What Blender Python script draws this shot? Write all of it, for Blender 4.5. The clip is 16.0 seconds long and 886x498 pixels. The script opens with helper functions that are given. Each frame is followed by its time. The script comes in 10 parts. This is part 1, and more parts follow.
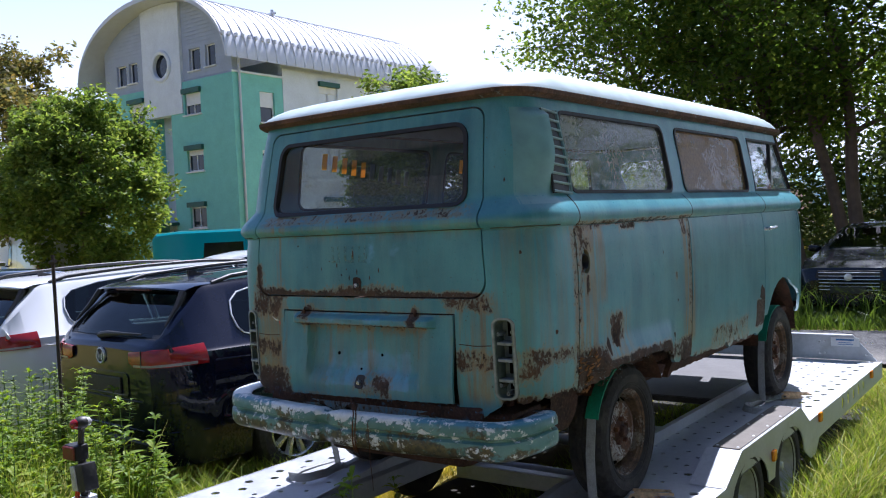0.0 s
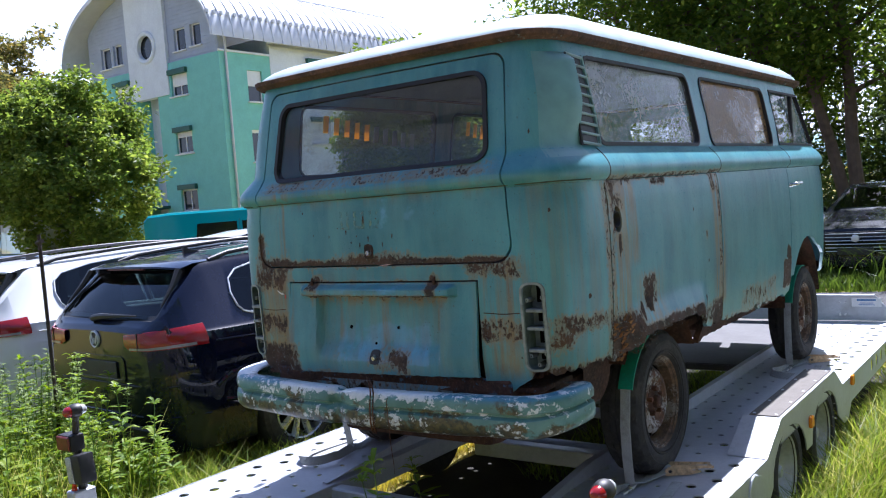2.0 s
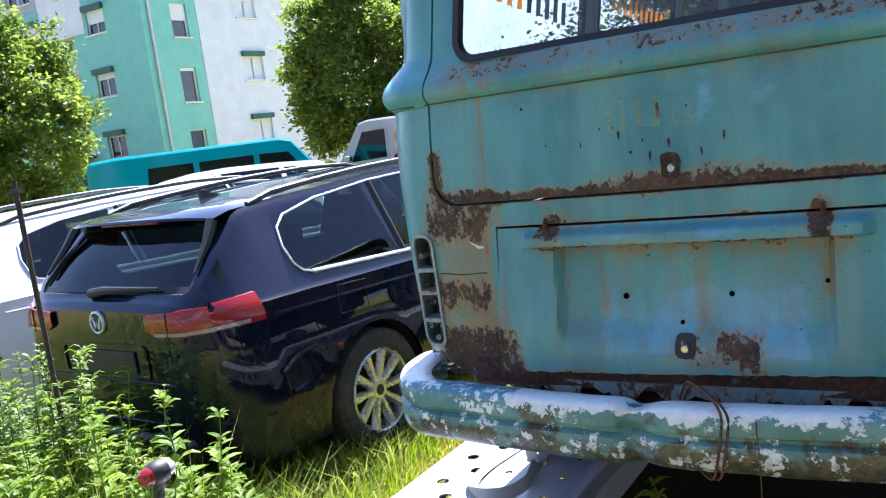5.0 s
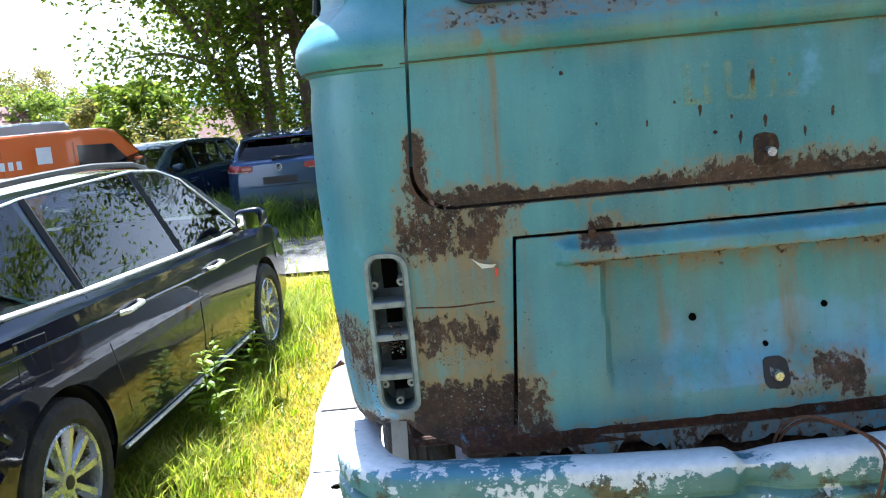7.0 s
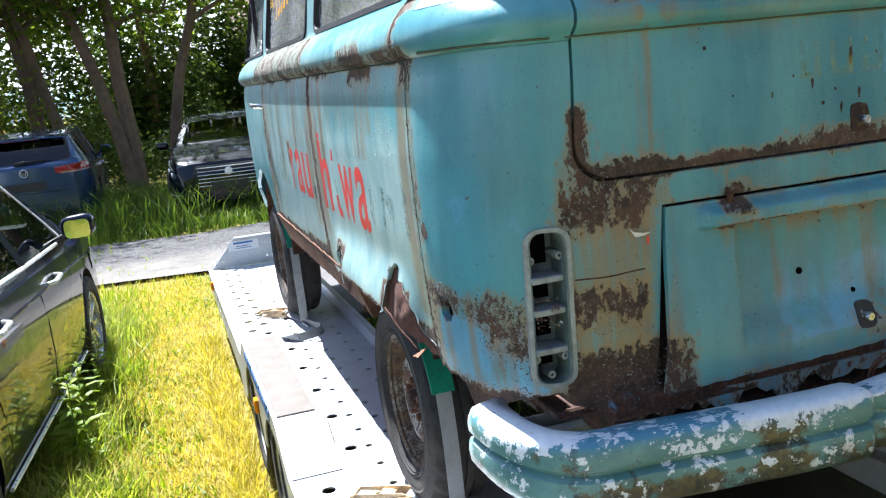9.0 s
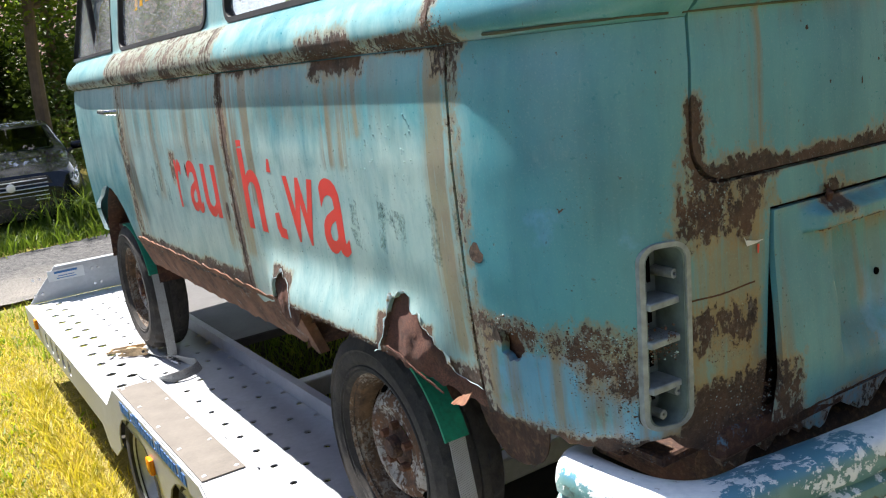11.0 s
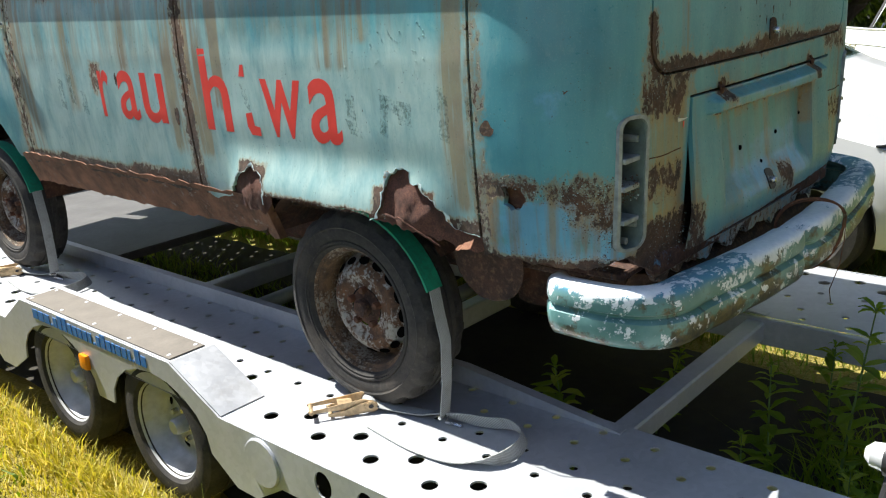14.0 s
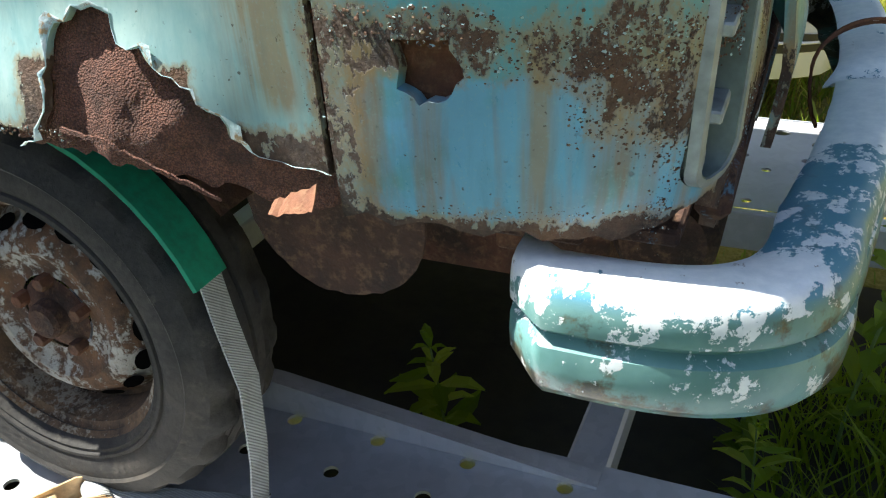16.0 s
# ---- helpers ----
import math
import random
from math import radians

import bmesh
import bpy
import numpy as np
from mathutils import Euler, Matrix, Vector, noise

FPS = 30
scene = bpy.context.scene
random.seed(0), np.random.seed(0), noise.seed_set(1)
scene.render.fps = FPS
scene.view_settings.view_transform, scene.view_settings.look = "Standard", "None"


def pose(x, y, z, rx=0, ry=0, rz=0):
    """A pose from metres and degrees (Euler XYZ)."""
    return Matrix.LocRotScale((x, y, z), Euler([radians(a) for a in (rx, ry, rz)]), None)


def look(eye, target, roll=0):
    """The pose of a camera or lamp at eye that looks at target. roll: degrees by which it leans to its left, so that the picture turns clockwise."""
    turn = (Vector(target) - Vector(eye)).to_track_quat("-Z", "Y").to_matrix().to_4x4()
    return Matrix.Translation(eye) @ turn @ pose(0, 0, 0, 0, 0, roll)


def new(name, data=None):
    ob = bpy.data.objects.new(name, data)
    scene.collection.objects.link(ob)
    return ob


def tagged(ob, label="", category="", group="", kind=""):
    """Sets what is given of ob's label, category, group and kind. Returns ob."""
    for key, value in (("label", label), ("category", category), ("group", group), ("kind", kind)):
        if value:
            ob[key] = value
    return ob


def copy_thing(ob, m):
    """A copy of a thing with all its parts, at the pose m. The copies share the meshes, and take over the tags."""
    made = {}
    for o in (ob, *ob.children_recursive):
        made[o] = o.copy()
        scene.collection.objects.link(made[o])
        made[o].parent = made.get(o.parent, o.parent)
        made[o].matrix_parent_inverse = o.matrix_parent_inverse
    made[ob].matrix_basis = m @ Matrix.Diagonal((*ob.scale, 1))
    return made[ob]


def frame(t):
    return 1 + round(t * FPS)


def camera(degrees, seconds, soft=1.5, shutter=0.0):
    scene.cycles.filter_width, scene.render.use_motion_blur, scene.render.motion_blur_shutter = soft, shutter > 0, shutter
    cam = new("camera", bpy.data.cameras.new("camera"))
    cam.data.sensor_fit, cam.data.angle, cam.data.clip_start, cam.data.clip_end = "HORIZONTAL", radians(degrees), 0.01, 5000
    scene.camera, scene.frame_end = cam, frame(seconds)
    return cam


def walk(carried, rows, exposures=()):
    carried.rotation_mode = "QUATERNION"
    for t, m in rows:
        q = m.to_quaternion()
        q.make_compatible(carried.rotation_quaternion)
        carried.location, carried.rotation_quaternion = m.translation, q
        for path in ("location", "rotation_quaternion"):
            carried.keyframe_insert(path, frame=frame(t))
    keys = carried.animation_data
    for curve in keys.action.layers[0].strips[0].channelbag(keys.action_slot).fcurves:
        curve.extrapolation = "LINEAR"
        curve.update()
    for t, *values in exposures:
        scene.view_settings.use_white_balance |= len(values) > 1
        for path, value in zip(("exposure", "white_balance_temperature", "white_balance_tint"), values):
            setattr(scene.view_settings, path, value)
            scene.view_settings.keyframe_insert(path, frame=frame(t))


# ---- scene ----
cam = camera(54.2, 16.0, 1.15)
PATH = [
    (0, (2.502, -2.738, 1.731), (1.307, -1.135, 1.676), -2.7),
    (0.5, (2.493, -2.741, 1.729), (1.283, -1.15, 1.672), -2.5),
    (1, (2.472, -2.752, 1.732), (1.255, -1.166, 1.671), -2.0),
    (1.5, (2.445, -2.721, 1.695), (1.247, -1.121, 1.617), -3.0),
    (2, (2.249, -2.572, 1.673), (1.066, -0.963, 1.563), -4.4),
    (2.5, (2.015, -2.449, 1.686), (0.758, -0.902, 1.525), -5.5),
    (3, (1.696, -2.294, 1.652), (0.597, -0.633, 1.469), -5.3),
    (3.5, (1.463, -2.143, 1.643), (0.438, -0.441, 1.407), -5.9),
    (4, (1.178, -1.977, 1.678), (0.044, -0.354, 1.395), -8.7),
    (4.2, (1.05, -1.977, 1.628), (-0.091, -0.354, 1.378), -7.6),
    (6.3, (-0.199, -1.665, 1.692), (-0.788, 0.213, 1.334), -8.7),
    (6.5, (-0.339, -1.609, 1.663), (-0.79, 0.311, 1.329), -8.2),
    (7, (-0.582, -1.572, 1.631), (-0.603, 0.4, 1.303), -5.5),
    (7.5, (-0.797, -1.607, 1.67), (-0.49, 0.335, 1.306), -4.0),
    (8, (-0.957, -1.477, 1.651), (-0.561, 0.451, 1.297), -4.7),
    (8.5, (-1.138, -1.446, 1.653), (-0.692, 0.47, 1.297), -5.0),
    (9, (-1.376, -1.432, 1.662), (-0.781, 0.437, 1.274), -5.8),
    (9.2, (-1.408, -1.39, 1.653), (-0.775, 0.466, 1.261), -5.4),
    (11.3, (-1.74, -0.845, 1.686), (-0.652, 0.773, 1.242), -5.9),
    (11.5, (-1.778, -0.809, 1.684), (-0.646, 0.777, 1.231), -5.2),
    (12, (-1.96, -0.75, 1.686), (-0.561, 0.602, 1.225), -3.2),
    (12.5, (-2.117, -0.804, 1.701), (-0.597, 0.394, 1.196), -0.5),
    (13, (-2.221, -0.957, 1.677), (-0.724, 0.272, 1.175), -1.7),
    (13.5, (-2.354, -0.976, 1.691), (-0.947, 0.333, 1.139), -3.0),
    (14, (-2.417, -0.93, 1.68), (-1.001, 0.352, 1.086), -3.7),
    (14.5, (-2.218, -0.821, 1.653), (-0.821, 0.437, 0.969), -4.7),
    (15, (-1.964, -0.624, 1.61), (-0.595, 0.609, 0.834), -7.9),
    (15.1, (-1.939, -0.562, 1.578), (-0.536, 0.633, 0.802), -8.2),
    (15.5, (-1.741, -0.282, 1.494), (-0.181, 0.63, 0.639), -5.5),
    (16, (-1.496, -0.032, 1.405), (0.104, 0.673, 0.435), -2.9),
]
walk(cam, [(t, look(eye, target, roll)) for t, eye, target, roll in PATH], [(0, 0.92, 5500, 22), (1.4, 0.98, 5500, 22), (2.0, 1.33, 5450, 22), (2.5, 1.50, 5400, 22), (3.5, 1.92, 5350, 24), (4.2, 2.05, 5350, 24), (6.3, 2.1, 5600, 12), (7.5, 2.33, 5550, 13), (9, 1.95, 5800, 14), (11.3, 1.6, 6450, 15), (12.5, 1.84, 6400, 13), (14, 1.34, 6400, 10), (15, 1.36, 6500, 10), (16, 1.72, 6500, 8)])

# ---- world and sun ----
SUN = Vector((-0.108, 0.52, 0.84)).normalized()
world = bpy.data.worlds.new("world")
scene.world = world
world.use_nodes = True
wn = world.node_tree.nodes
wl = world.node_tree.links
wn.clear()
w_out = wn.new("ShaderNodeOutputWorld")
w_bg = wn.new("ShaderNodeBackground")
w_sky = wn.new("ShaderNodeTexSky")
w_sky.sky_type = "NISHITA"
w_sky.sun_disc = False
w_sky.sun_elevation = math.asin(SUN.z)
w_sky.sun_rotation = math.atan2(SUN.x, SUN.y)
w_sky.dust_density = 1.0
w_sky.air_density = 1.0
w_bg.inputs["Strength"].default_value = 0.072
# summer haze: a white veil low over the horizon, brightest towards the sun
w_co = wn.new("ShaderNodeTexCoord")
w_sep = wn.new("ShaderNodeSeparateXYZ")
wl.new(w_co.outputs["Generated"], w_sep.inputs[0])
w_low = wn.new("ShaderNodeMapRange")
w_low.interpolation_type = "SMOOTHSTEP"
w_low.inputs["From Min"].default_value = 0.47
w_low.inputs["From Max"].default_value = 0.05
wl.new(w_sep.outputs[2], w_low.inputs["Value"])
w_dot = wn.new("ShaderNodeVectorMath")
w_dot.operation = "DOT_PRODUCT"
wl.new(w_co.outputs["Generated"], w_dot.inputs[0])
w_dot.inputs[1].default_value = SUN
w_glow = wn.new("ShaderNodeMapRange")
w_glow.inputs["From Min"].default_value = -0.4
w_glow.inputs["From Max"].default_value = 0.8
w_glow.inputs["To Min"].default_value = 0.15
w_glow.inputs["To Max"].default_value = 0.9
wl.new(w_dot.outputs["Value"], w_glow.inputs["Value"])
w_mul = wn.new("ShaderNodeMath")
w_mul.operation = "MULTIPLY"
wl.new(w_low.outputs[0], w_mul.inputs[0])
wl.new(w_glow.outputs[0], w_mul.inputs[1])
w_mix = wn.new("ShaderNodeMix")
w_mix.data_type = "RGBA"
wl.new(w_mul.outputs[0], w_mix.inputs[0])
wl.new(w_sky.outputs[0], w_mix.inputs[6])
w_mix.inputs[7].default_value = (11.5, 12.2, 13.0, 1.0)
wl.new(w_mix.outputs[2], w_bg.inputs["Color"])
wl.new(w_bg.outputs[0], w_out.inputs["Surface"])
sun = new("sun", bpy.data.lights.new("sun", "SUN"))
sun.data.energy = 5.0
sun.data.angle = radians(0.53)
sun.data.color = (1.0, 0.96, 0.88)
sun.matrix_world = look(SUN * 60, (0, 0, 0))

# ---- material kit ----
class Kit:
    """A node material, with short calls for its nodes."""

    def __init__(self, name):
        self.m = bpy.data.materials.new(name)
        self.m.use_nodes = True
        self.n = self.m.node_tree.nodes
        self.l = self.m.node_tree.links
        self.b = self.n["Principled BSDF"]
        self.pos = self.n.new("ShaderNodeNewGeometry").outputs["Position"]
        self.obj = self.n.new("ShaderNodeTexCoord").outputs["Object"]

    def put(self, v, socket):
        if isinstance(v, (int, float)):
            socket.default_value = v
        elif isinstance(v, (tuple, list)):
            socket.default_value = (*v, 1.0) if len(v) == 3 and len(socket.default_value) == 4 else v
        else:
            self.l.new(v, socket)

    def math(self, op, a, b=0.0, c=0.0, clamp=False):
        n = self.n.new("ShaderNodeMath")
        n.operation = op
        n.use_clamp = clamp
        for i, v in enumerate((a, b, c)):
            self.put(v, n.inputs[i])
        return n.outputs[0]

    def scaled(self, src, sx, sy, sz):
        n = self.n.new("ShaderNodeMapping")
        self.l.new(src, n.inputs[0])
        n.inputs["Scale"].default_value = (sx, sy, sz)
        return n.outputs[0]

    def noise(self, scale, detail=4.0, rough=0.55, src=None, distort=0.0):
        n = self.n.new("ShaderNodeTexNoise")
        self.l.new(src or self.pos, n.inputs["Vector"])
        n.inputs["Scale"].default_value = scale
        n.inputs["Detail"].default_value = detail
        n.inputs["Roughness"].default_value = rough
        n.inputs["Distortion"].default_value = distort
        return n.outputs[0]

    def cells(self, scale, src=None, out="Distance"):
        n = self.n.new("ShaderNodeTexVoronoi")
        self.l.new(src or self.pos, n.inputs["Vector"])
        n.inputs["Scale"].default_value = scale
        return n.outputs[out]

    def ramp(self, v, lo, hi, a=0.0, b=1.0):
        n = self.n.new("ShaderNodeMapRange")
        self.put(v, n.inputs["Value"])
        for k, x in (("From Min", lo), ("From Max", hi), ("To Min", a), ("To Max", b)):
            n.inputs[k].default_value = x
        return n.outputs[0]

    def mix(self, f, a, b):
        n = self.n.new("ShaderNodeMix")
        n.data_type = "RGBA"
        self.put(f, n.inputs[0])
        self.put(a, n.inputs[6])
        self.put(b, n.inputs[7])
        return n.outputs[2]

    def attr(self, name):
        n = self.n.new("ShaderNodeAttribute")
        n.attribute_name = name
        return n.outputs["Fac"]

    def rand(self):
        return self.n.new("ShaderNodeObjectInfo").outputs["Random"]

    def island(self):
        return self.n.new("ShaderNodeNewGeometry").outputs["Random Per Island"]

    def bump(self, height, strength=0.3, distance=0.002):
        n = self.n.new("ShaderNodeBump")
        n.inputs["Strength"].default_value = strength
        n.inputs["Distance"].default_value = distance
        self.l.new(height, n.inputs["Height"])
        self.l.new(n.outputs[0], self.b.inputs["Normal"])

    def set(self, color=None, rough=None, metal=None, **more):
        for key, v in (("Base Color", color), ("Roughness", rough), ("Metallic", metal)):
            if v is not None:
                self.put(v, self.b.inputs[key])
        for key, v in more.items():
            self.put(v, self.b.inputs[key.replace("_", " ")])
        return self.m


def plain(name, color, rough=0.5, metal=0.0, vary=0.12, scale=30.0, bump=0.15, **more):
    """A surface of one colour with grain, stains and fine relief."""
    k = Kit(name)
    g = k.noise(scale, 5)
    g2 = k.noise(scale * 0.12, 3)
    f = k.math("ADD", k.math("MULTIPLY", g, 0.5), k.math("MULTIPLY", g2, 0.5))
    dark = tuple(c * (1 - 2.2 * vary) for c in color)
    lite = tuple(min(1, c * (1 + 1.6 * vary)) for c in color)
    col = k.mix(k.ramp(f, 0.3, 0.7), dark, lite)
    k.set(col, k.ramp(g, 0.3, 0.7, max(0.02, rough - 0.08), min(1, rough + 0.08)), metal, **more)
    if bump:
        k.bump(g, bump, 0.002)
    return k.m


def glass(name, tint=(0.9, 0.95, 0.95), rough=0.0, dirt=0.0, dirt_color=(0.35, 0.36, 0.33)):
    """Thin window glass: see-through with mirror gloss by Fresnel, and a film of dirt."""
    k = Kit(name)
    k.n.remove(k.b)
    out = k.n["Material Output"]
    clear = k.n.new("ShaderNodeBsdfTransparent")
    clear.inputs[0].default_value = (*tint, 1)
    gloss = k.n.new("ShaderNodeBsdfGlossy")
    gloss.inputs["Roughness"].default_value = rough
    face = k.n.new("ShaderNodeLayerWeight")
    face.inputs[0].default_value = 0.5
    edge = k.math("POWER", face.outputs["Facing"], 5.0)
    refl = k.math("ADD", k.math("MULTIPLY", edge, 0.92), 0.05)
    mixer = k.n.new("ShaderNodeMixShader")
    k.l.new(refl, mixer.inputs[0])
    k.l.new(clear.outputs[0], mixer.inputs[1])
    k.l.new(gloss.outputs[0], mixer.inputs[2])
    last = mixer.outputs[0]
    if dirt:
        film = k.n.new("ShaderNodeBsdfDiffuse")
        film.inputs[0].default_value = (*dirt_color, 1)
        spots = k.ramp(k.math("ADD", k.math("MULTIPLY", k.noise(3.0, 5), 0.6), k.math("MULTIPLY", k.noise(60.0, 4), 0.4)), 0.35, 0.75, 0.3 * dirt, 1.6 * dirt)
        m2 = k.n.new("ShaderNodeMixShader")
        k.put(k.math("MINIMUM", spots, 1.0), m2.inputs[0])
        k.l.new(last, m2.inputs[1])
        k.l.new(film.outputs[0], m2.inputs[2])
        last = m2.outputs[0]
    k.l.new(last, out.inputs["Surface"])
    return k.m


def van_paint():
    """Faded turquoise paint over older blue, with rust by the mesh's own wear values."""
    k = Kit("faded turquoise paint")
    p = k.obj
    big = k.noise(2.2, 5, 0.6, p)
    mid = k.noise(9.0, 5, 0.6, p)
    fine = k.noise(90.0, 4, 0.6, p)
    drip = k.noise(1.0, 4, 0.6, k.scaled(p, 25, 25, 1.2), 0.3)
    wash = k.noise(1.0, 4, 0.6, k.scaled(p, 9, 9, 1.1))
    col = k.mix(k.ramp(big, 0.34, 0.64), (0.044, 0.19, 0.238), (0.092, 0.315, 0.36))
    col = k.mix(k.ramp(wash, 0.42, 0.66, 0.0, 0.7), col, (0.13, 0.34, 0.36))
    col = k.mix(k.ramp(mid, 0.55, 0.8, 0.0, 0.35), col, (0.05, 0.225, 0.32))
    blue = k.ramp(k.math("ADD", k.attr("blue"), k.math("MULTIPLY", k.math("SUBTRACT", mid, 0.5), 1.5)), 0.42, 0.6)
    col = k.mix(k.math("MULTIPLY", blue, 0.7), col, k.mix(mid, (0.07, 0.26, 0.46), (0.20, 0.45, 0.66)))
    # pale: chalked paint, and the left flank's sunlight put into its colour
    pale = k.ramp(k.math("ADD", k.attr("pale"), k.math("MULTIPLY", k.math("SUBTRACT", k.noise(1.0, 6, 0.65, k.scaled(p, 12, 12, 5), 0.4), 0.5), 1.1)), 0.35, 0.85)
    col = k.mix(k.math("MULTIPLY", pale, 0.8), col, (0.45, 0.58, 0.535))
    st = k.math("MULTIPLY", k.attr("streak"), k.ramp(drip, 0.40, 0.6))
    col = k.mix(k.math("MINIMUM", st, 0.7), col, k.mix(k.ramp(mid, 0.35, 0.65), (0.21, 0.10, 0.030), (0.28, 0.195, 0.075)))
    brush = k.noise(1.0, 5, 0.7, k.scaled(p, 60, 60, 9), 0.6)
    col = k.mix(k.ramp(brush, 0.5, 0.75, 0.0, 0.28), col, (0.06, 0.17, 0.19))
    col = k.mix(k.ramp(k.noise(260.0, 3, 0.6, p), 0.56, 0.72, 0.0, 0.3), col, (0.24, 0.40, 0.40))
    specks = k.math("MULTIPLY", k.ramp(k.noise(150.0, 2, 0.5, p), 0.69, 0.73), k.ramp(k.noise(12.0, 3, 0.5, p), 0.48, 0.6))
    col = k.mix(k.math("MULTIPLY", specks, 0.8), col, (0.05, 0.045, 0.035))
    grime = k.ramp(k.noise(5.0, 6, 0.65, p), 0.5, 0.8, 0.0, 0.3)
    col = k.mix(grime, col, (0.10, 0.13, 0.11))
    chips = k.math("MULTIPLY", k.ramp(k.noise(55.0, 3, 0.5, p), 0.70, 0.74), k.ramp(k.noise(7.0, 3, 0.5, p), 0.52, 0.64))
    n = k.math("ADD", k.math("MULTIPLY", k.math("SUBTRACT", k.noise(1.0, 8, 0.7, k.scaled(p, 11, 11, 8)), 0.5), 1.0), k.math("MULTIPLY", k.math("SUBTRACT", k.noise(1.0, 5, 0.7, k.scaled(p, 70, 70, 45)), 0.5), 1.0))
    rv = k.math("ADD", k.attr("rust"), n)
    rust = k.math("MAXIMUM", k.ramp(rv, 0.49, 0.545), chips)
    edge = k.math("SUBTRACT", k.ramp(rv, 0.26, 0.5), rust, clamp=True)
    col = k.mix(k.math("MULTIPLY", edge, 0.7), col, (0.27, 0.17, 0.06))
    rc = k.mix(k.ramp(k.noise(14.0, 6, 0.7, p), 0.35, 0.65), (0.028, 0.021, 0.017), (0.105, 0.060, 0.038))
    rc = k.mix(k.ramp(k.noise(85.0, 6, 0.8, p), 0.53, 0.70, 0.0, 0.75), rc, (0.22, 0.165, 0.115))
    rc = k.mix(k.math("MULTIPLY", k.ramp(k.cells(42.0, p), 0.30, 0.16), k.ramp(k.noise(5.0, 3, 0.5, p), 0.45, 0.62, 0.0, 0.5)), rc, (0.19, 0.17, 0.145))
    rc = k.mix(k.ramp(k.noise(6.0, 4, 0.6, p), 0.55, 0.7, 0.0, 0.55), rc, (0.15, 0.07, 0.03))
    col = k.mix(rust, col, rc)
    k.set(col, k.math("ADD", k.ramp(fine, 0.3, 0.7, 0.26, 0.44), k.math("MULTIPLY", rust, 0.5), clamp=True), 0.0)
    h = k.math("ADD", k.math("MULTIPLY", rust, k.math("SUBTRACT", k.math("MULTIPLY", k.noise(150.0, 4, 0.7, p), 1.2), 0.9)), k.math("MULTIPLY", k.noise(4.0, 2, 0.5, p), 0.9))
    k.bump(h, 0.75, 0.006)
    return k.m


def rust_metal(name="rusted steel", dark=(0.035, 0.02, 0.014), lite=(0.17, 0.065, 0.03), paint=None, amount=0.5):
    k = Kit(name)
    p = k.obj
    rc = k.mix(k.ramp(k.noise(9.0, 6, 0.7, p), 0.35, 0.65), dark, lite)
    rc = k.mix(k.ramp(k.noise(70.0, 5, 0.7, p), 0.5, 0.75, 0.0, 0.5), rc, (0.25, 0.15, 0.08))
    r = 0.9
    if paint:
        f = k.ramp(k.math("ADD", k.noise(26.0, 7, 0.75, p), amount - 0.5), 0.47, 0.54)
        rc = k.mix(f, paint, rc)
        r = k.ramp(f, 0, 1, 0.45, 0.92)
    k.set(rc, r, 0.0)
    k.bump(k.noise(120.0, 5, 0.7, p), 0.8, 0.004)
    return k.m


def bumper_paint():
    """White paint worn through to blue, green and rust."""
    k = Kit("flaking bumper paint")
    p = k.obj
    a = k.noise(17.0, 8, 0.74, k.scaled(p, 0.8, 1, 1.0))
    b = k.noise(48.0, 5, 0.7, p)
    top, bare = k.attr("top"), k.attr("bare")
    f = k.math("ADD", k.math("ADD", a, k.math("MULTIPLY", k.math("SUBTRACT", b, 0.5), 0.4)), k.math("MULTIPLY", top, 0.26))
    f = k.ramp(k.math("SUBTRACT", k.math("SUBTRACT", f, 0.03), k.math("MULTIPLY", bare, 0.21)), 0.54, 0.56)
    teal = k.mix(k.ramp(k.noise(7.0, 5, 0.6, p), 0.4, 0.6), (0.085, 0.205, 0.20), (0.15, 0.30, 0.29))
    under = k.mix(k.ramp(top, 0.3, 0.6), teal, (0.085, 0.245, 0.33))
    moss = k.ramp(k.math("ADD", k.noise(9.0, 6, 0.7, p), k.math("MULTIPLY", k.attr("low"), 0.17)), 0.575, 0.65)
    rot = k.mix(k.ramp(k.noise(40.0, 5, 0.7, p), 0.4, 0.6), (0.03, 0.02, 0.014), (0.13, 0.09, 0.03))
    under = k.mix(k.math("MULTIPLY", moss, k.ramp(top, 0.2, 0.7, 0.9, 0.25)), under, rot)
    white = k.mix(k.ramp(k.noise(60.0, 4, 0.6, p), 0.3, 0.7), (0.64, 0.70, 0.73), (0.80, 0.84, 0.85))
    white = k.mix(k.math("MULTIPLY", k.ramp(k.noise(1.0, 6, 0.7, k.scaled(p, 26, 60, 60)), 0.66, 0.70), 0.85), white, (0.12, 0.08, 0.05))
    white = k.mix(k.math("MULTIPLY", k.ramp(k.attr("low"), 0.5, 1.0), k.ramp(k.noise(14.0, 5, 0.7, p), 0.48, 0.62, 0.0, 0.7)), white, (0.30, 0.22, 0.09))
    col = k.mix(f, under, white)
    k.set(col, 0.32, 0.0)
    k.bump(k.math("ADD", k.math("MULTIPLY", f, 0.6), k.math("MULTIPLY", b, 0.5)), 0.5, 0.0025)
    return k.m


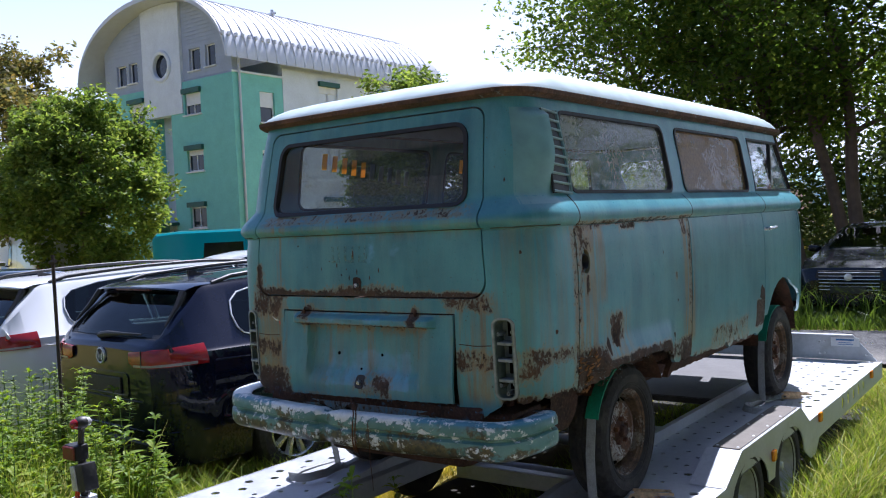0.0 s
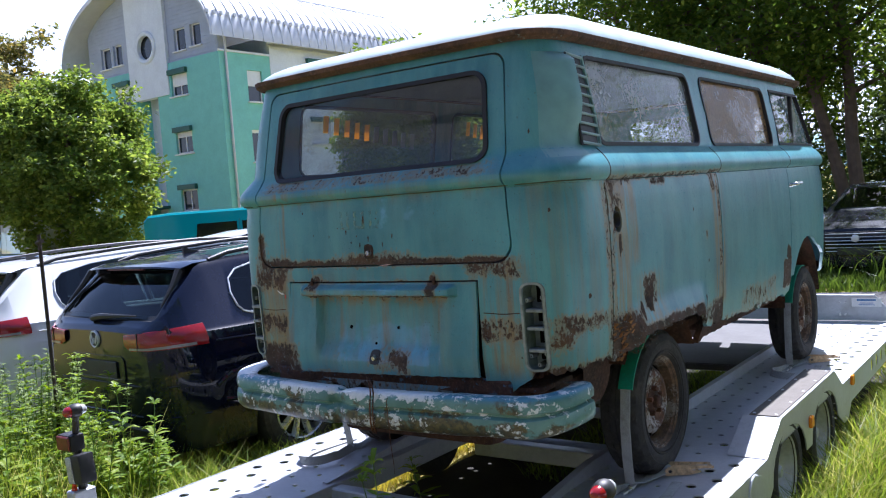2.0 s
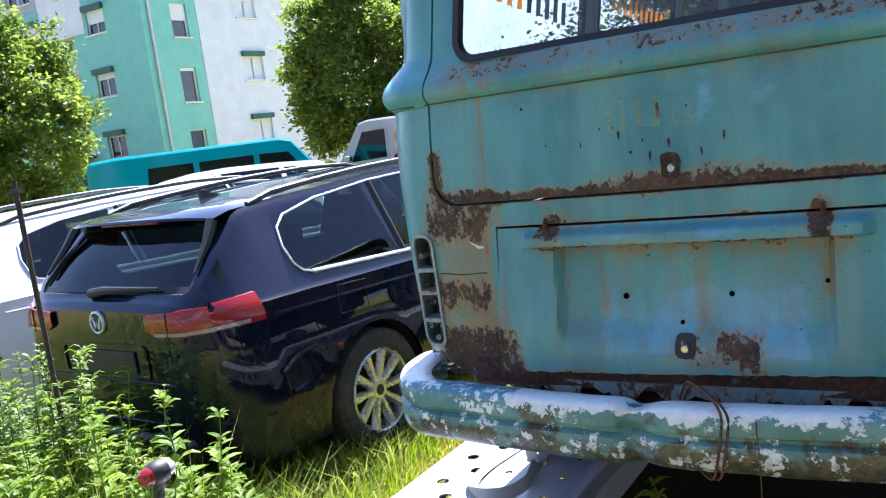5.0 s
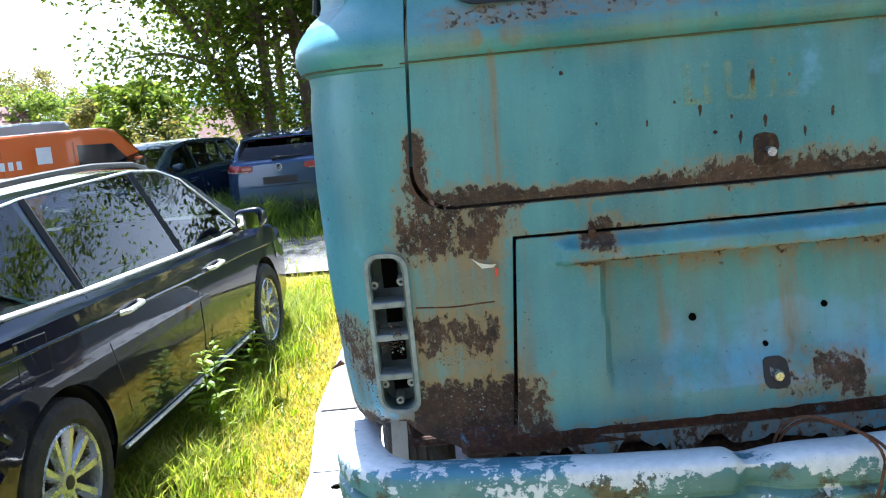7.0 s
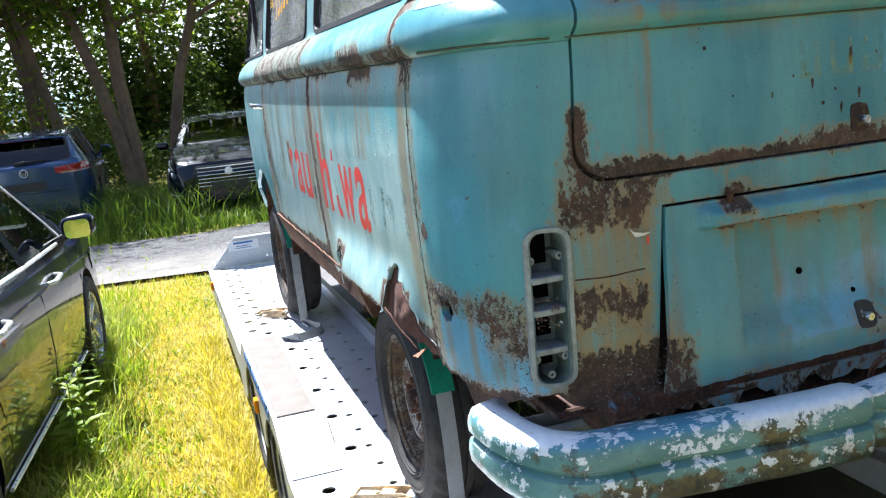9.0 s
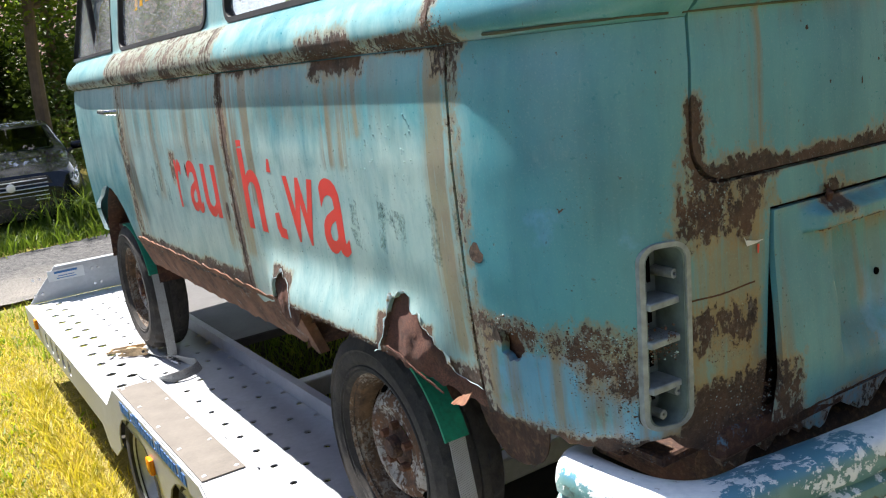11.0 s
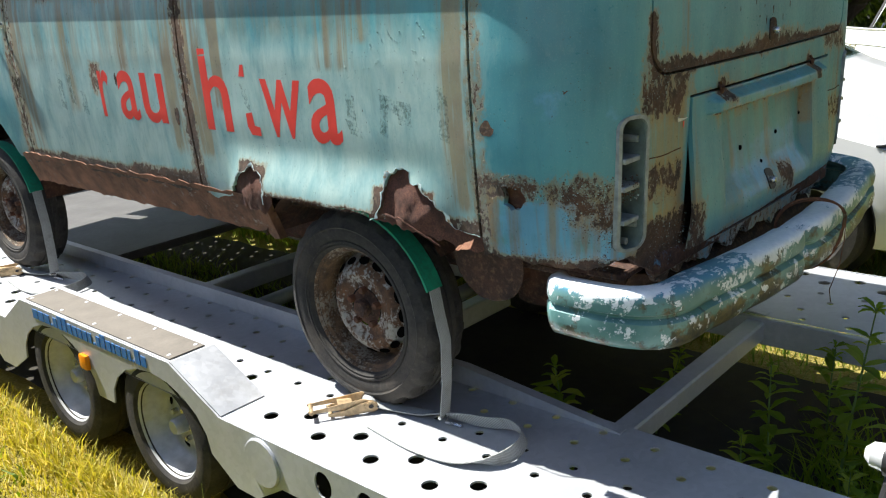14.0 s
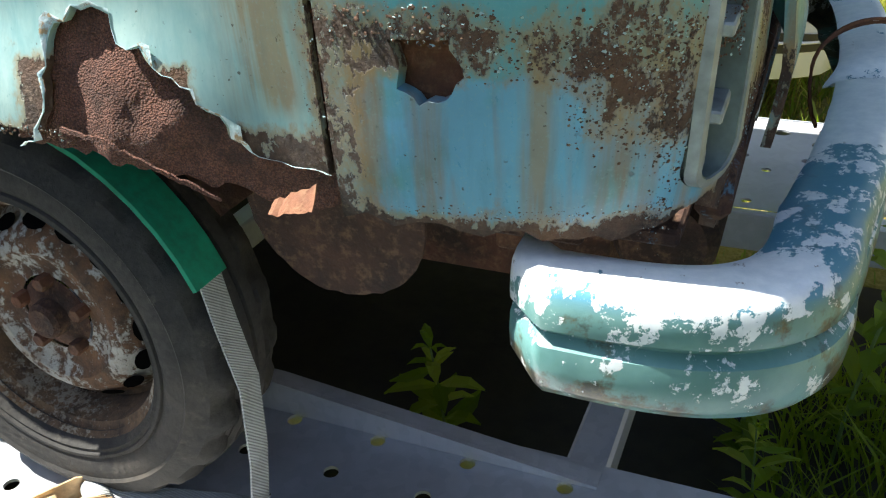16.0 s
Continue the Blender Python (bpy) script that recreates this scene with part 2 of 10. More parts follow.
def galvanised():
    k = Kit("galvanised steel")
    p = k.pos
    sp = k.cells(55.0, p, "Color")
    sep = k.n.new("ShaderNodeSeparateColor")
    k.l.new(sp, sep.inputs[0])
    f = k.math("ADD", k.math("MULTIPLY", sep.outputs[0], 0.13), k.math("MULTIPLY", k.noise(3.5, 5, 0.6), 0.7))
    col = k.mix(k.ramp(f, 0.3, 0.72), (0.40, 0.42, 0.45), (0.58, 0.60, 0.63))
    dirt = k.ramp(k.noise(2.1, 6, 0.7), 0.58, 0.74, 0.0, 0.5)
    col = k.mix(dirt, col, (0.26, 0.24, 0.20))
    k.set(col, k.ramp(f, 0.3, 0.7, 0.38, 0.6), 0.35)
    k.bump(k.noise(40.0, 4), 0.12, 0.002)
    return k.m


def car_paint(name, color, metal=0.4, rough=0.22, coat=0.65):
    k = Kit(name)
    d = k.ramp(k.noise(4.0, 5, 0.6), 0.45, 0.8, 0.0, 0.008)
    col = k.mix(d, color, (0.32, 0.30, 0.26))
    k.set(col, rough, metal, Coat_Weight=coat, Coat_Roughness=0.02)
    k.put(0.05, k.b.inputs["Specular IOR Level"])
    return k.m


def leaf_mat(name, a, b, c, trans=0.5):
    """Leaf: light passes through it, with a colour of its own for each clump."""
    k = Kit(name)
    r = k.island()
    col = k.mix(k.ramp(r, 0.0, 0.6), a, b)
    col = k.mix(k.ramp(r, 0.6, 1.0), col, c)
    col = k.mix(k.ramp(k.noise(0.6, 3), 0.35, 0.7, 0.0, 0.5), col, a)
    out = k.n["Material Output"]
    k.set(col, 0.5, 0.0)
    k.put(0.25, k.b.inputs["Specular IOR Level"])
    tr = k.n.new("ShaderNodeBsdfTranslucent")
    hsv = k.n.new("ShaderNodeHueSaturation")
    hsv.inputs["Value"].default_value = 2.1
    hsv.inputs["Saturation"].default_value = 1.1
    hsv.inputs["Hue"].default_value = 0.485
    k.l.new(col, hsv.inputs["Color"])
    k.l.new(hsv.outputs[0], tr.inputs[0])
    mx = k.n.new("ShaderNodeMixShader")
    mx.inputs[0].default_value = trans
    k.l.new(k.b.outputs[0], mx.inputs[1])
    k.l.new(tr.outputs[0], mx.inputs[2])
    k.l.new(mx.outputs[0], out.inputs["Surface"])
    return k.m


def ground_mat():
    """Meadow earth and thatch, with a band of pale gravel where the drive runs."""
    k = Kit("meadow ground")
    g = k.noise(6.0, 6, 0.7)
    f = k.noise(70.0, 5, 0.7)
    big = k.noise(0.35, 4)
    col = k.mix(k.ramp(g, 0.35, 0.65), (0.17, 0.15, 0.03), (0.36, 0.29, 0.07))
    col = k.mix(k.ramp(f, 0.42, 0.7), col, (0.45, 0.37, 0.14))
    col = k.mix(k.ramp(big, 0.45, 0.65, 0.0, 0.5), col, (0.13, 0.16, 0.03))
    k.set(col, 0.95, 0.0)
    k.put(0.1, k.b.inputs["Specular IOR Level"])
    k.bump(k.math("ADD", f, g), 0.9, 0.03)
    return k.m


def gravel_mat():
    k = Kit("pale gravel")
    v = k.cells(38.0, None, "Color")
    sep = k.n.new("ShaderNodeSeparateColor")
    k.l.new(v, sep.inputs[0])
    d = k.cells(38.0)
    col = k.mix(sep.outputs[0], (0.022, 0.022, 0.023), (0.10, 0.099, 0.097))
    xyz = k.n.new("ShaderNodeSeparateXYZ")
    k.l.new(k.pos, xyz.inputs[0])
    # paints the sunlit near side paler and leaves the tree-shaded far side dark
    track = k.ramp(k.math("ADD", xyz.outputs[1], k.math("MULTIPLY", k.noise(0.9, 5), 1.2)), 9.4, 8.4)
    col = k.mix(k.math("MULTIPLY", track, k.ramp(k.noise(3.0, 5), 0.35, 0.6, 0.5, 0.9)), col, (0.20, 0.185, 0.16))
    k.set(col, 0.9, 0.0)
    k.bump(d, 0.9, 0.02)
    return k.m


def render_mat(name, color, bump=0.2):
    return plain(name, color, 0.85, 0.0, 0.06, 14.0, bump)


M_PAINT = van_paint()
M_RUST = rust_metal()
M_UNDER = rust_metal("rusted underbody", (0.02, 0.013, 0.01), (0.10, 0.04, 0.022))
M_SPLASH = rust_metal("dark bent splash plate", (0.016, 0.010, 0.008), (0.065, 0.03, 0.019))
M_SILL = rust_metal("rusted sill", (0.08, 0.04, 0.025), (0.27, 0.125, 0.07), (0.18, 0.12, 0.09), 0.62)
M_BUMPER = bumper_paint()
M_GALV = galvanised()
M_RUBBER = plain("black rubber", (0.018, 0.018, 0.02), 0.62, 0, 0.25, 40)
def tyre_mat():
    k = Kit("weathered tyre rubber")
    c = k.mix(k.ramp(k.noise(60.0, 5, 0.7), 0.3, 0.7), (0.016, 0.016, 0.016), (0.038, 0.036, 0.033))
    c = k.mix(k.ramp(k.noise(5.0, 6, 0.65), 0.50, 0.72, 0.0, 0.55), c, (0.11, 0.092, 0.072))
    c = k.mix(k.ramp(k.noise(26.0, 5, 0.75), 0.58, 0.74, 0.0, 0.4), c, (0.14, 0.12, 0.095))
    k.set(c, 0.88)
    k.bump(k.noise(90.0, 5, 0.7), 0.7, 0.003)
    return k.m


def rim_mat(name, white, amount, lite=(0.17, 0.085, 0.042), fine=75.0):
    """Dirty white paint, speckled and flaking to brown rust."""
    k = Kit(name)
    p = k.obj
    w = k.mix(k.ramp(k.noise(11.0, 5, 0.6, p), 0.35, 0.65), tuple(0.72 * c for c in white), white)
    w = k.mix(k.ramp(k.noise(34.0, 5, 0.7, p), 0.48, 0.66, 0.0, 0.75), w, (0.20, 0.14, 0.085))
    rc = k.mix(k.ramp(k.noise(22.0, 6, 0.7, p), 0.35, 0.65), (0.045, 0.030, 0.022), lite)
    n = k.math("ADD", k.math("MULTIPLY", k.noise(8.0, 6, 0.7, p), 0.55), k.math("MULTIPLY", k.noise(fine, 4, 0.7, p), 0.45))
    f = k.ramp(k.math("ADD", n, amount - 0.5), 0.49, 0.54)
    k.set(k.mix(f, w, rc), k.ramp(f, 0, 1, 0.5, 0.92), 0.0)
    k.bump(k.math("SUBTRACT", k.noise(130.0, 4, 0.7, p), f), 0.7, 0.003)
    return k.m


M_TYRE = tyre_mat()
M_ALU = plain("cast lamp metal", (0.30, 0.34, 0.34), 0.55, 0.3, 0.25, 50, 0.4)
M_RIM = rim_mat("rust-speckled wheel paint", (0.42, 0.41, 0.37), 0.525)
M_WELL = rim_mat("browned wheel well", (0.30, 0.26, 0.20), 0.55, (0.19, 0.115, 0.06), 120.0)
M_CHROME = plain("dull chrome", (0.55, 0.56, 0.57), 0.28, 0.9, 0.12, 60, 0.1)
# pale film: dust, and the sky's reflection put into its colour
M_GLASS = glass("dusty van glass with sky sheen in the film", (0.84, 0.88, 0.90), 0.01, 0.32, (0.56, 0.58, 0.57))
# grey film: dust, with the veil of mirrored surroundings painted in
M_GLASS_REAR = glass("smoky rear glass with a mirrored veil in the film", (0.56, 0.61, 0.64), 0.0, 0.13, (0.34, 0.38, 0.40))
M_GLASS_BROWN = glass("glass caked with brown dust", (0.6, 0.55, 0.5), 0.05, 0.8, (0.27, 0.175, 0.085))
M_DARKIN = plain("dark cabin lining", (0.045, 0.042, 0.04), 0.9, 0, 0.3, 12)
M_ROOF = plain("chalky white roof paint", (0.44, 0.54, 0.55), 0.55, 0, 0.12, 6.0, 0.1)
M_RED = plain("red lettering", (0.72, 0.06, 0.045), 0.45, 0, 0.06, 20, 0.05)
M_YELLOW = leaf_mat("yellow window paint", (0.66, 0.45, 0.06), (0.70, 0.48, 0.07), (0.72, 0.52, 0.09), 0.5)
M_BLUE_TXT = plain("blue lettering", (0.035, 0.16, 0.42), 0.5, 0, 0.1, 30, 0)
M_GREEN_STRAP = plain("green strap sleeve", (0.008, 0.25, 0.145), 0.75, 0, 0.2, 80, 0.5)
def webbing_mat():
    """Ribbed grey webbing, soiled."""
    k = Kit("grey webbing")
    w = k.n.new("ShaderNodeTexWave")
    k.l.new(k.pos, w.inputs["Vector"])
    w.bands_direction = "DIAGONAL"
    w.inputs["Scale"].default_value = 120.0
    w.inputs["Distortion"].default_value = 0.6
    c = k.mix(w.outputs["Fac"], (0.30, 0.315, 0.31), (0.46, 0.48, 0.475))
    c = k.mix(k.ramp(k.noise(14.0, 5, 0.65), 0.5, 0.7, 0.0, 0.5), c, (0.16, 0.145, 0.115))
    k.set(c, 0.88)
    k.bump(w.outputs["Fac"], 0.8, 0.0015)
    return k.m


M_STRAP = webbing_mat()
M_GOLD = plain("worn zinc-gold ratchet", (0.56, 0.41, 0.24), 0.4, 0.5, 0.35, 60)
M_AMBER = plain("amber lens", (0.85, 0.25, 0.01), 0.15, 0, 0.05, 30, 0)
M_LENS = plain("red lens", (0.30, 0.010, 0.012), 0.15, 0, 0.25, 9, 0.05, Coat_Weight=0.6)
# flat black that stands in for the shade inside uncut holes
M_HOLE_SHADE = plain("flat black shade of an opening", (0.004, 0.004, 0.004), 1.0, 0, 0.1, 20, 0, Specular_IOR_Level=0.0)
M_BLACKP = plain("black plastic", (0.02, 0.02, 0.021), 0.5, 0, 0.2, 60)
M_PAD = plain("brown anti-slip board", (0.15, 0.135, 0.115), 0.85, 0, 0.12, 90, 0.5)
M_WHITE = plain("white sticker", (0.7, 0.71, 0.72), 0.5, 0, 0.06, 30, 0)
M_CARGLASS = plain("tinted car glass", (0.007, 0.009, 0.010), 0.02, 0, 0.1, 3, 0)
M_CARGLASS_L = glass("tinted see-through car glass", (0.27, 0.34, 0.33), 0.0)
M_CARGLASS_D = glass("privacy car glass", (0.10, 0.12, 0.14), 0.0)
M_SEAT = plain("dark seat cloth", (0.035, 0.035, 0.038), 0.9, 0, 0.2, 60, 0.4)
M_ALLOY = plain("silver alloy", (0.52, 0.53, 0.55), 0.28, 0.75, 0.06, 20, 0)
M_MIRROR = plain("mirror glass", (0.62, 0.65, 0.66), 0.03, 1.0, 0.02, 20, 0)
M_CARCHROME = plain("bright trim", (0.80, 0.81, 0.82), 0.33, 0.45, 0.04, 20, 0)
M_HEAD = plain("clear lamp glass", (0.13, 0.15, 0.17), 0.12, 0.35, 0.4, 22, 0, Coat_Weight=1.0)
M_NAVY = car_paint("navy metallic paint", (0.002, 0.004, 0.016), 0.0, 0.3, 0.85)
M_SILVER = car_paint("silver white paint", (0.70, 0.72, 0.74), 0.0)
M_CARWHITE = car_paint("white car paint", (0.64, 0.66, 0.67), 0.0)
M_BLUECAR = car_paint("steel blue paint", (0.045, 0.08, 0.15), 0.5)
M_DARKBLUE = car_paint("dark blue-grey paint", (0.03, 0.05, 0.08), 0.4)
M_ANTHRA = car_paint("blackish paint", (0.015, 0.018, 0.024), 0.4)
M_ORANGE = car_paint("orange van paint", (0.62, 0.13, 0.02), 0.0, 0.35)
M_GREYVAN = car_paint("grey van paint", (0.42, 0.44, 0.46), 0.2, 0.35)
M_TURQ = car_paint("turquoise car paint", (0.01, 0.26, 0.30), 0.0, 0.3)
M_BARK = plain("grey-brown bark", (0.17, 0.12, 0.085), 0.92, 0, 0.25, 7.0, 1.0)
M_STEM = plain("green stalk", (0.12, 0.2, 0.05), 0.8, 0, 0.2, 50, 0)
M_GROUND = ground_mat()
M_DARK_GROUND = plain("dark unseen ground", (0.05, 0.05, 0.052), 0.9, 0, 0.2, 30, 0.6)
M_GRAVEL = gravel_mat()
M_LEAF_MAPLE = leaf_mat("maple leaf", (0.075, 0.125, 0.024), (0.125, 0.185, 0.034), (0.25, 0.30, 0.065), 0.5)
M_LEAF_VERGE = leaf_mat("verge leaf", (0.05, 0.09, 0.016), (0.085, 0.145, 0.022), (0.15, 0.21, 0.04), 0.4)
M_LEAF_DARK = leaf_mat("grove leaf", (0.058, 0.105, 0.018), (0.095, 0.155, 0.024), (0.20, 0.25, 0.044), 0.6)
M_LEAF_HEDGE = leaf_mat("hedge leaf", (0.04, 0.07, 0.016), (0.06, 0.10, 0.02), (0.10, 0.13, 0.03), 0.25)
M_LEAF_WEED = leaf_mat("weed leaf", (0.09, 0.16, 0.014), (0.15, 0.23, 0.022), (0.27, 0.33, 0.05), 0.45)
M_GRASS = leaf_mat("meadow grass", (0.11, 0.18, 0.025), (0.21, 0.26, 0.04), (0.40, 0.36, 0.13), 0.4)
M_GRASS_DRY = leaf_mat("sun-dried short grass", (0.27, 0.27, 0.035), (0.43, 0.38, 0.06), (0.58, 0.49, 0.18), 0.35)
M_LEAF_OLIVE = leaf_mat("olive leaf", (0.08, 0.09, 0.03), (0.14, 0.14, 0.04), (0.24, 0.19, 0.05), 0.4)
M_MINT = render_mat("mint green render", (0.22, 0.55, 0.49))
M_WALLWHITE = render_mat("white render", (0.68, 0.73, 0.80))
M_LAVENDER = render_mat("grey-blue siding", (0.38, 0.43, 0.54))
M_ROOFMETAL = plain("standing-seam zinc", (0.55, 0.56, 0.58), 0.45, 0.15, 0.06, 3.0, 0.05)
M_PANE = plain("dark building window", (0.02, 0.025, 0.03), 0.05, 0, 0.3, 1.0, 0)
M_ROOFTILE = plain("red roof tiles", (0.15, 0.062, 0.045), 0.8, 0, 0.2, 8)
M_WOODPOLE = plain("weathered iron post", (0.05, 0.035, 0.03), 0.8, 0, 0.4, 40)


# ---- building kit ----
def thing(name, label, category, at=(0, 0, 0), rz=0.0, rx=0.0, group="", kind=""):
    """An Empty at a thing's base, which carries its parts."""
    e = new(name)
    e.matrix_basis = pose(*at, rx, 0, rz)
    return tagged(e, label, category, group, kind)


def part(name, bm, material, parent=None, label="", smooth=True, auto=35):
    """Links a bmesh as one mesh under a thing or part; its points are in the parent's own frame."""
    me = bpy.data.meshes.new(name)
    bm.normal_update()
    bm.to_mesh(me)
    bm.free()
    return part_mesh(name, me, material, parent, label, smooth, auto)


def part_mesh(name, me, material, parent=None, label="", smooth=True, auto=35):
    for m in material if isinstance(material, (list, tuple)) else [material]:
        me.materials.append(m)
    if smooth:
        me.shade_smooth()
        me.set_sharp_from_angle(angle=radians(auto))
    ob = new(name, me)
    if parent is not None:
        ob.parent = parent
    if label:
        ob["label"] = label
    return ob


def box(bm, lo, hi, bevel=0.0, m=None, seg=1):
    r = bmesh.ops.create_cube(bm, size=1.0)
    vs = r["verts"]
    for v in vs:
        v.co = Vector([lo[i] + (v.co[i] + 0.5) * (hi[i] - lo[i]) for i in range(3)])
    if bevel:
        es = list({e for v in vs for e in v.link_edges})
        q = bmesh.ops.bevel(bm, geom=es, offset=bevel, segments=seg, affect="EDGES", profile=0.6)
        vs = list({v for f in q["faces"] for v in f.verts} | {v for v in vs if v.is_valid})
    if m is not None:
        bmesh.ops.transform(bm, matrix=m, verts=vs)
    return vs


def rod(bm, a, b, r, seg=10, r2=None, caps=True):
    """A round bar from a to b."""
    a, b = Vector(a), Vector(b)
    d = b - a
    q = d.to_track_quat("Z", "Y").to_matrix()
    r2 = r if r2 is None else r2
    rings = []
    for c, rad in ((a, r), (b, r2)):
        rings.append([bm.verts.new(c + q @ Vector((rad * math.cos(t), rad * math.sin(t), 0))) for t in (2 * math.pi * i / seg for i in range(seg))])
    for i in range(seg):
        j = (i + 1) % seg
        bm.faces.new((rings[0][i], rings[0][j], rings[1][j], rings[1][i]))
    if caps:
        bm.faces.new(rings[0][::-1])
        bm.faces.new(rings[1])


def pipe(bm, pts, radii, seg=8, caps=True):
    """A tube along points, with a radius for each."""
    pts = [Vector(p) for p in pts]
    if isinstance(radii, (int, float)):
        radii = [radii] * len(pts)
    rings = []
    up = Vector((0.13, 0.21, 0.97))
    for i, p in enumerate(pts):
        d = (pts[min(i + 1, len(pts) - 1)] - pts[max(i - 1, 0)]).normalized()
        u = d.cross(up)
        if u.length < 1e-3:
            u = d.cross(Vector((1, 0, 0)))
        u.normalize()
        w = d.cross(u)
        rings.append([bm.verts.new(p + radii[i] * (u * math.cos(t) + w * math.sin(t))) for t in (2 * math.pi * k / seg for k in range(seg))])
    for a, b in zip(rings, rings[1:]):
        for i in range(seg):
            j = (i + 1) % seg
            bm.faces.new((a[i], a[j], b[j], b[i]))
    if caps:
        bm.faces.new(rings[0][::-1])
        bm.faces.new(rings[-1])


def lathe(bm, prof, axis="x", centre=(0, 0, 0), seg=40):
    """Turns a profile of (radius, along) round an axis through the centre."""
    c = Vector(centre)
    rings = []
    for r, h in prof:
        ring = []
        for i in range(seg):
            t = 2 * math.pi * i / seg
            a, b = r * math.cos(t), r * math.sin(t)
            ring.append(bm.verts.new(c + (Vector((h, a, b)) if axis == "x" else Vector((a, h, b)) if axis == "y" else Vector((a, b, h)))))
        rings.append(ring)
    for p, q in zip(rings, rings[1:]):
        for i in range(seg):
            j = (i + 1) % seg
            bm.faces.new((p[i], p[j], q[j], q[i]))
    return rings


def rounded(x0, z0, x1, z1, r, seg=6):
    """The outline of a rounded rectangle, anticlockwise; r: one radius, or four (from the lower left on)."""
    rs = (r,) * 4 if isinstance(r, (int, float)) else r
    pts = []
    for (cx, cz, a0), q in zip(((x0, z0, 180), (x1, z0, 270), (x1, z1, 0), (x0, z1, 90)), rs):
        ox = cx + q * (1 if cx == x0 else -1)
        oz = cz + q * (1 if cz == z0 else -1)
        for i in range(seg + 1):
            t = radians(a0 + 90 * i / seg)
            pts.append((ox + q * math.cos(t), oz + q * math.sin(t)))
    return pts


def prism(bm, pts, place, lo, hi):
    """A solid from an outline: place(u, v, depth) gives the point; depth runs from lo to hi."""
    a = [bm.verts.new(place(u, v, lo)) for u, v in pts]
    b = [bm.verts.new(place(u, v, hi)) for u, v in pts]
    n = len(pts)
    bm.faces.new(a[::-1])
    bm.faces.new(b)
    for i in range(n):
        j = (i + 1) % n
        bm.faces.new((a[i], a[j], b[j], b[i]))
    bmesh.ops.recalc_face_normals(bm, faces=bm.faces[:])


def ring_band(bm, pts, place, width, lo, hi, inward=True):
    """A flat frame round an outline, of that width, as a solid."""
    n = len(pts)
    cx = sum(p[0] for p in pts) / n
    cz = sum(p[1] for p in pts) / n
    other = []
    for i, (u, v) in enumerate(pts):
        pu, pv = pts[i - 1]
        nu, nv = pts[(i + 1) % n]
        tx, tz = nu - pu, nv - pv
        l = math.hypot(tx, tz) or 1
        nx, nz = -tz / l, tx / l
        if (cx - u) * nx + (cz - v) * nz < 0:
            nx, nz = -nx, -nz
        k = width if inward else -width
        other.append((u + nx * k, v + nz * k))
    rows = [[bm.verts.new(place(u, v, d)) for u, v in o] for o, d in ((pts, lo), (pts, hi), (other, hi), (other, lo))]
    for r in range(4):
        p, q = rows[r], rows[(r + 1) % 4]
        for i in range(n):
            j = (i + 1) % n
            bm.faces.new((p[i], p[j], q[j], q[i]))
    bmesh.ops.recalc_face_normals(bm, faces=bm.faces[:])


def strip(bm, rows, close=False):
    """Quads between rows of points."""
    vs = [[bm.verts.new(p) for p in r] for r in rows]
    for a, b in zip(vs, vs[1:]):
        for i in range(len(a) - (0 if close else 1)):
            j = (i + 1) % len(a)
            bm.faces.new((a[i], a[j], b[j], b[i]))
    return vs


def thick_grid(bm, fn, us, vs, t):
    """A curved sheet of thickness t: fn(u, v, inward depth) gives its points."""
    no, nv = len(us), len(vs[0])
    out = [[bm.verts.new(fn(u, v, 0.0)) for v in vs[i]] for i, u in enumerate(us)]
    inn = [[bm.verts.new(fn(u, v, t)) for v in vs[i]] for i, u in enumerate(us)]
    for i in range(no - 1):
        for j in range(nv - 1):
            bm.faces.new((out[i][j], out[i + 1][j], out[i + 1][j + 1], out[i][j + 1]))
            bm.faces.new((inn[i][j], inn[i][j + 1], inn[i + 1][j + 1], inn[i + 1][j]))
    for j in range(nv - 1):
        bm.faces.new((out[0][j], out[0][j + 1], inn[0][j + 1], inn[0][j]))
        bm.faces.new((out[-1][j + 1], out[-1][j], inn[-1][j], inn[-1][j + 1]))
    for i in range(no - 1):
        bm.faces.new((out[i + 1][0], out[i][0], inn[i][0], inn[i + 1][0]))
        bm.faces.new((out[i][-1], out[i + 1][-1], inn[i + 1][-1], inn[i][-1]))
    bmesh.ops.recalc_face_normals(bm, faces=bm.faces[:])


def carve(bm, cutters, op="DIFFERENCE"):
    """Cuts solids out of a solid bmesh; gives a new bmesh."""
    me = bpy.data.meshes.new("blank")
    bm.to_mesh(me)
    bm.free()
    ob = new("blank", me)
    gone = [ob]
    for cb in cutters:
        cm = bpy.data.meshes.new("cutter")
        cb.to_mesh(cm)
        cb.free()
        co = new("cutter", cm)
        gone.append(co)
        mod = ob.modifiers.new("cut", "BOOLEAN")
        mod.object, mod.operation, mod.solver = co, op, "EXACT"
    dg = bpy.context.evaluated_depsgraph_get()
    dg.update()
    ev = ob.evaluated_get(dg)
    res = bpy.data.meshes.new_from_object(ev)
    out = bmesh.new()
    out.from_mesh(res)
    for o in gone:
        m = o.data
        bpy.data.objects.remove(o)
        bpy.data.meshes.remove(m)
    bpy.data.meshes.remove(res)
    return out


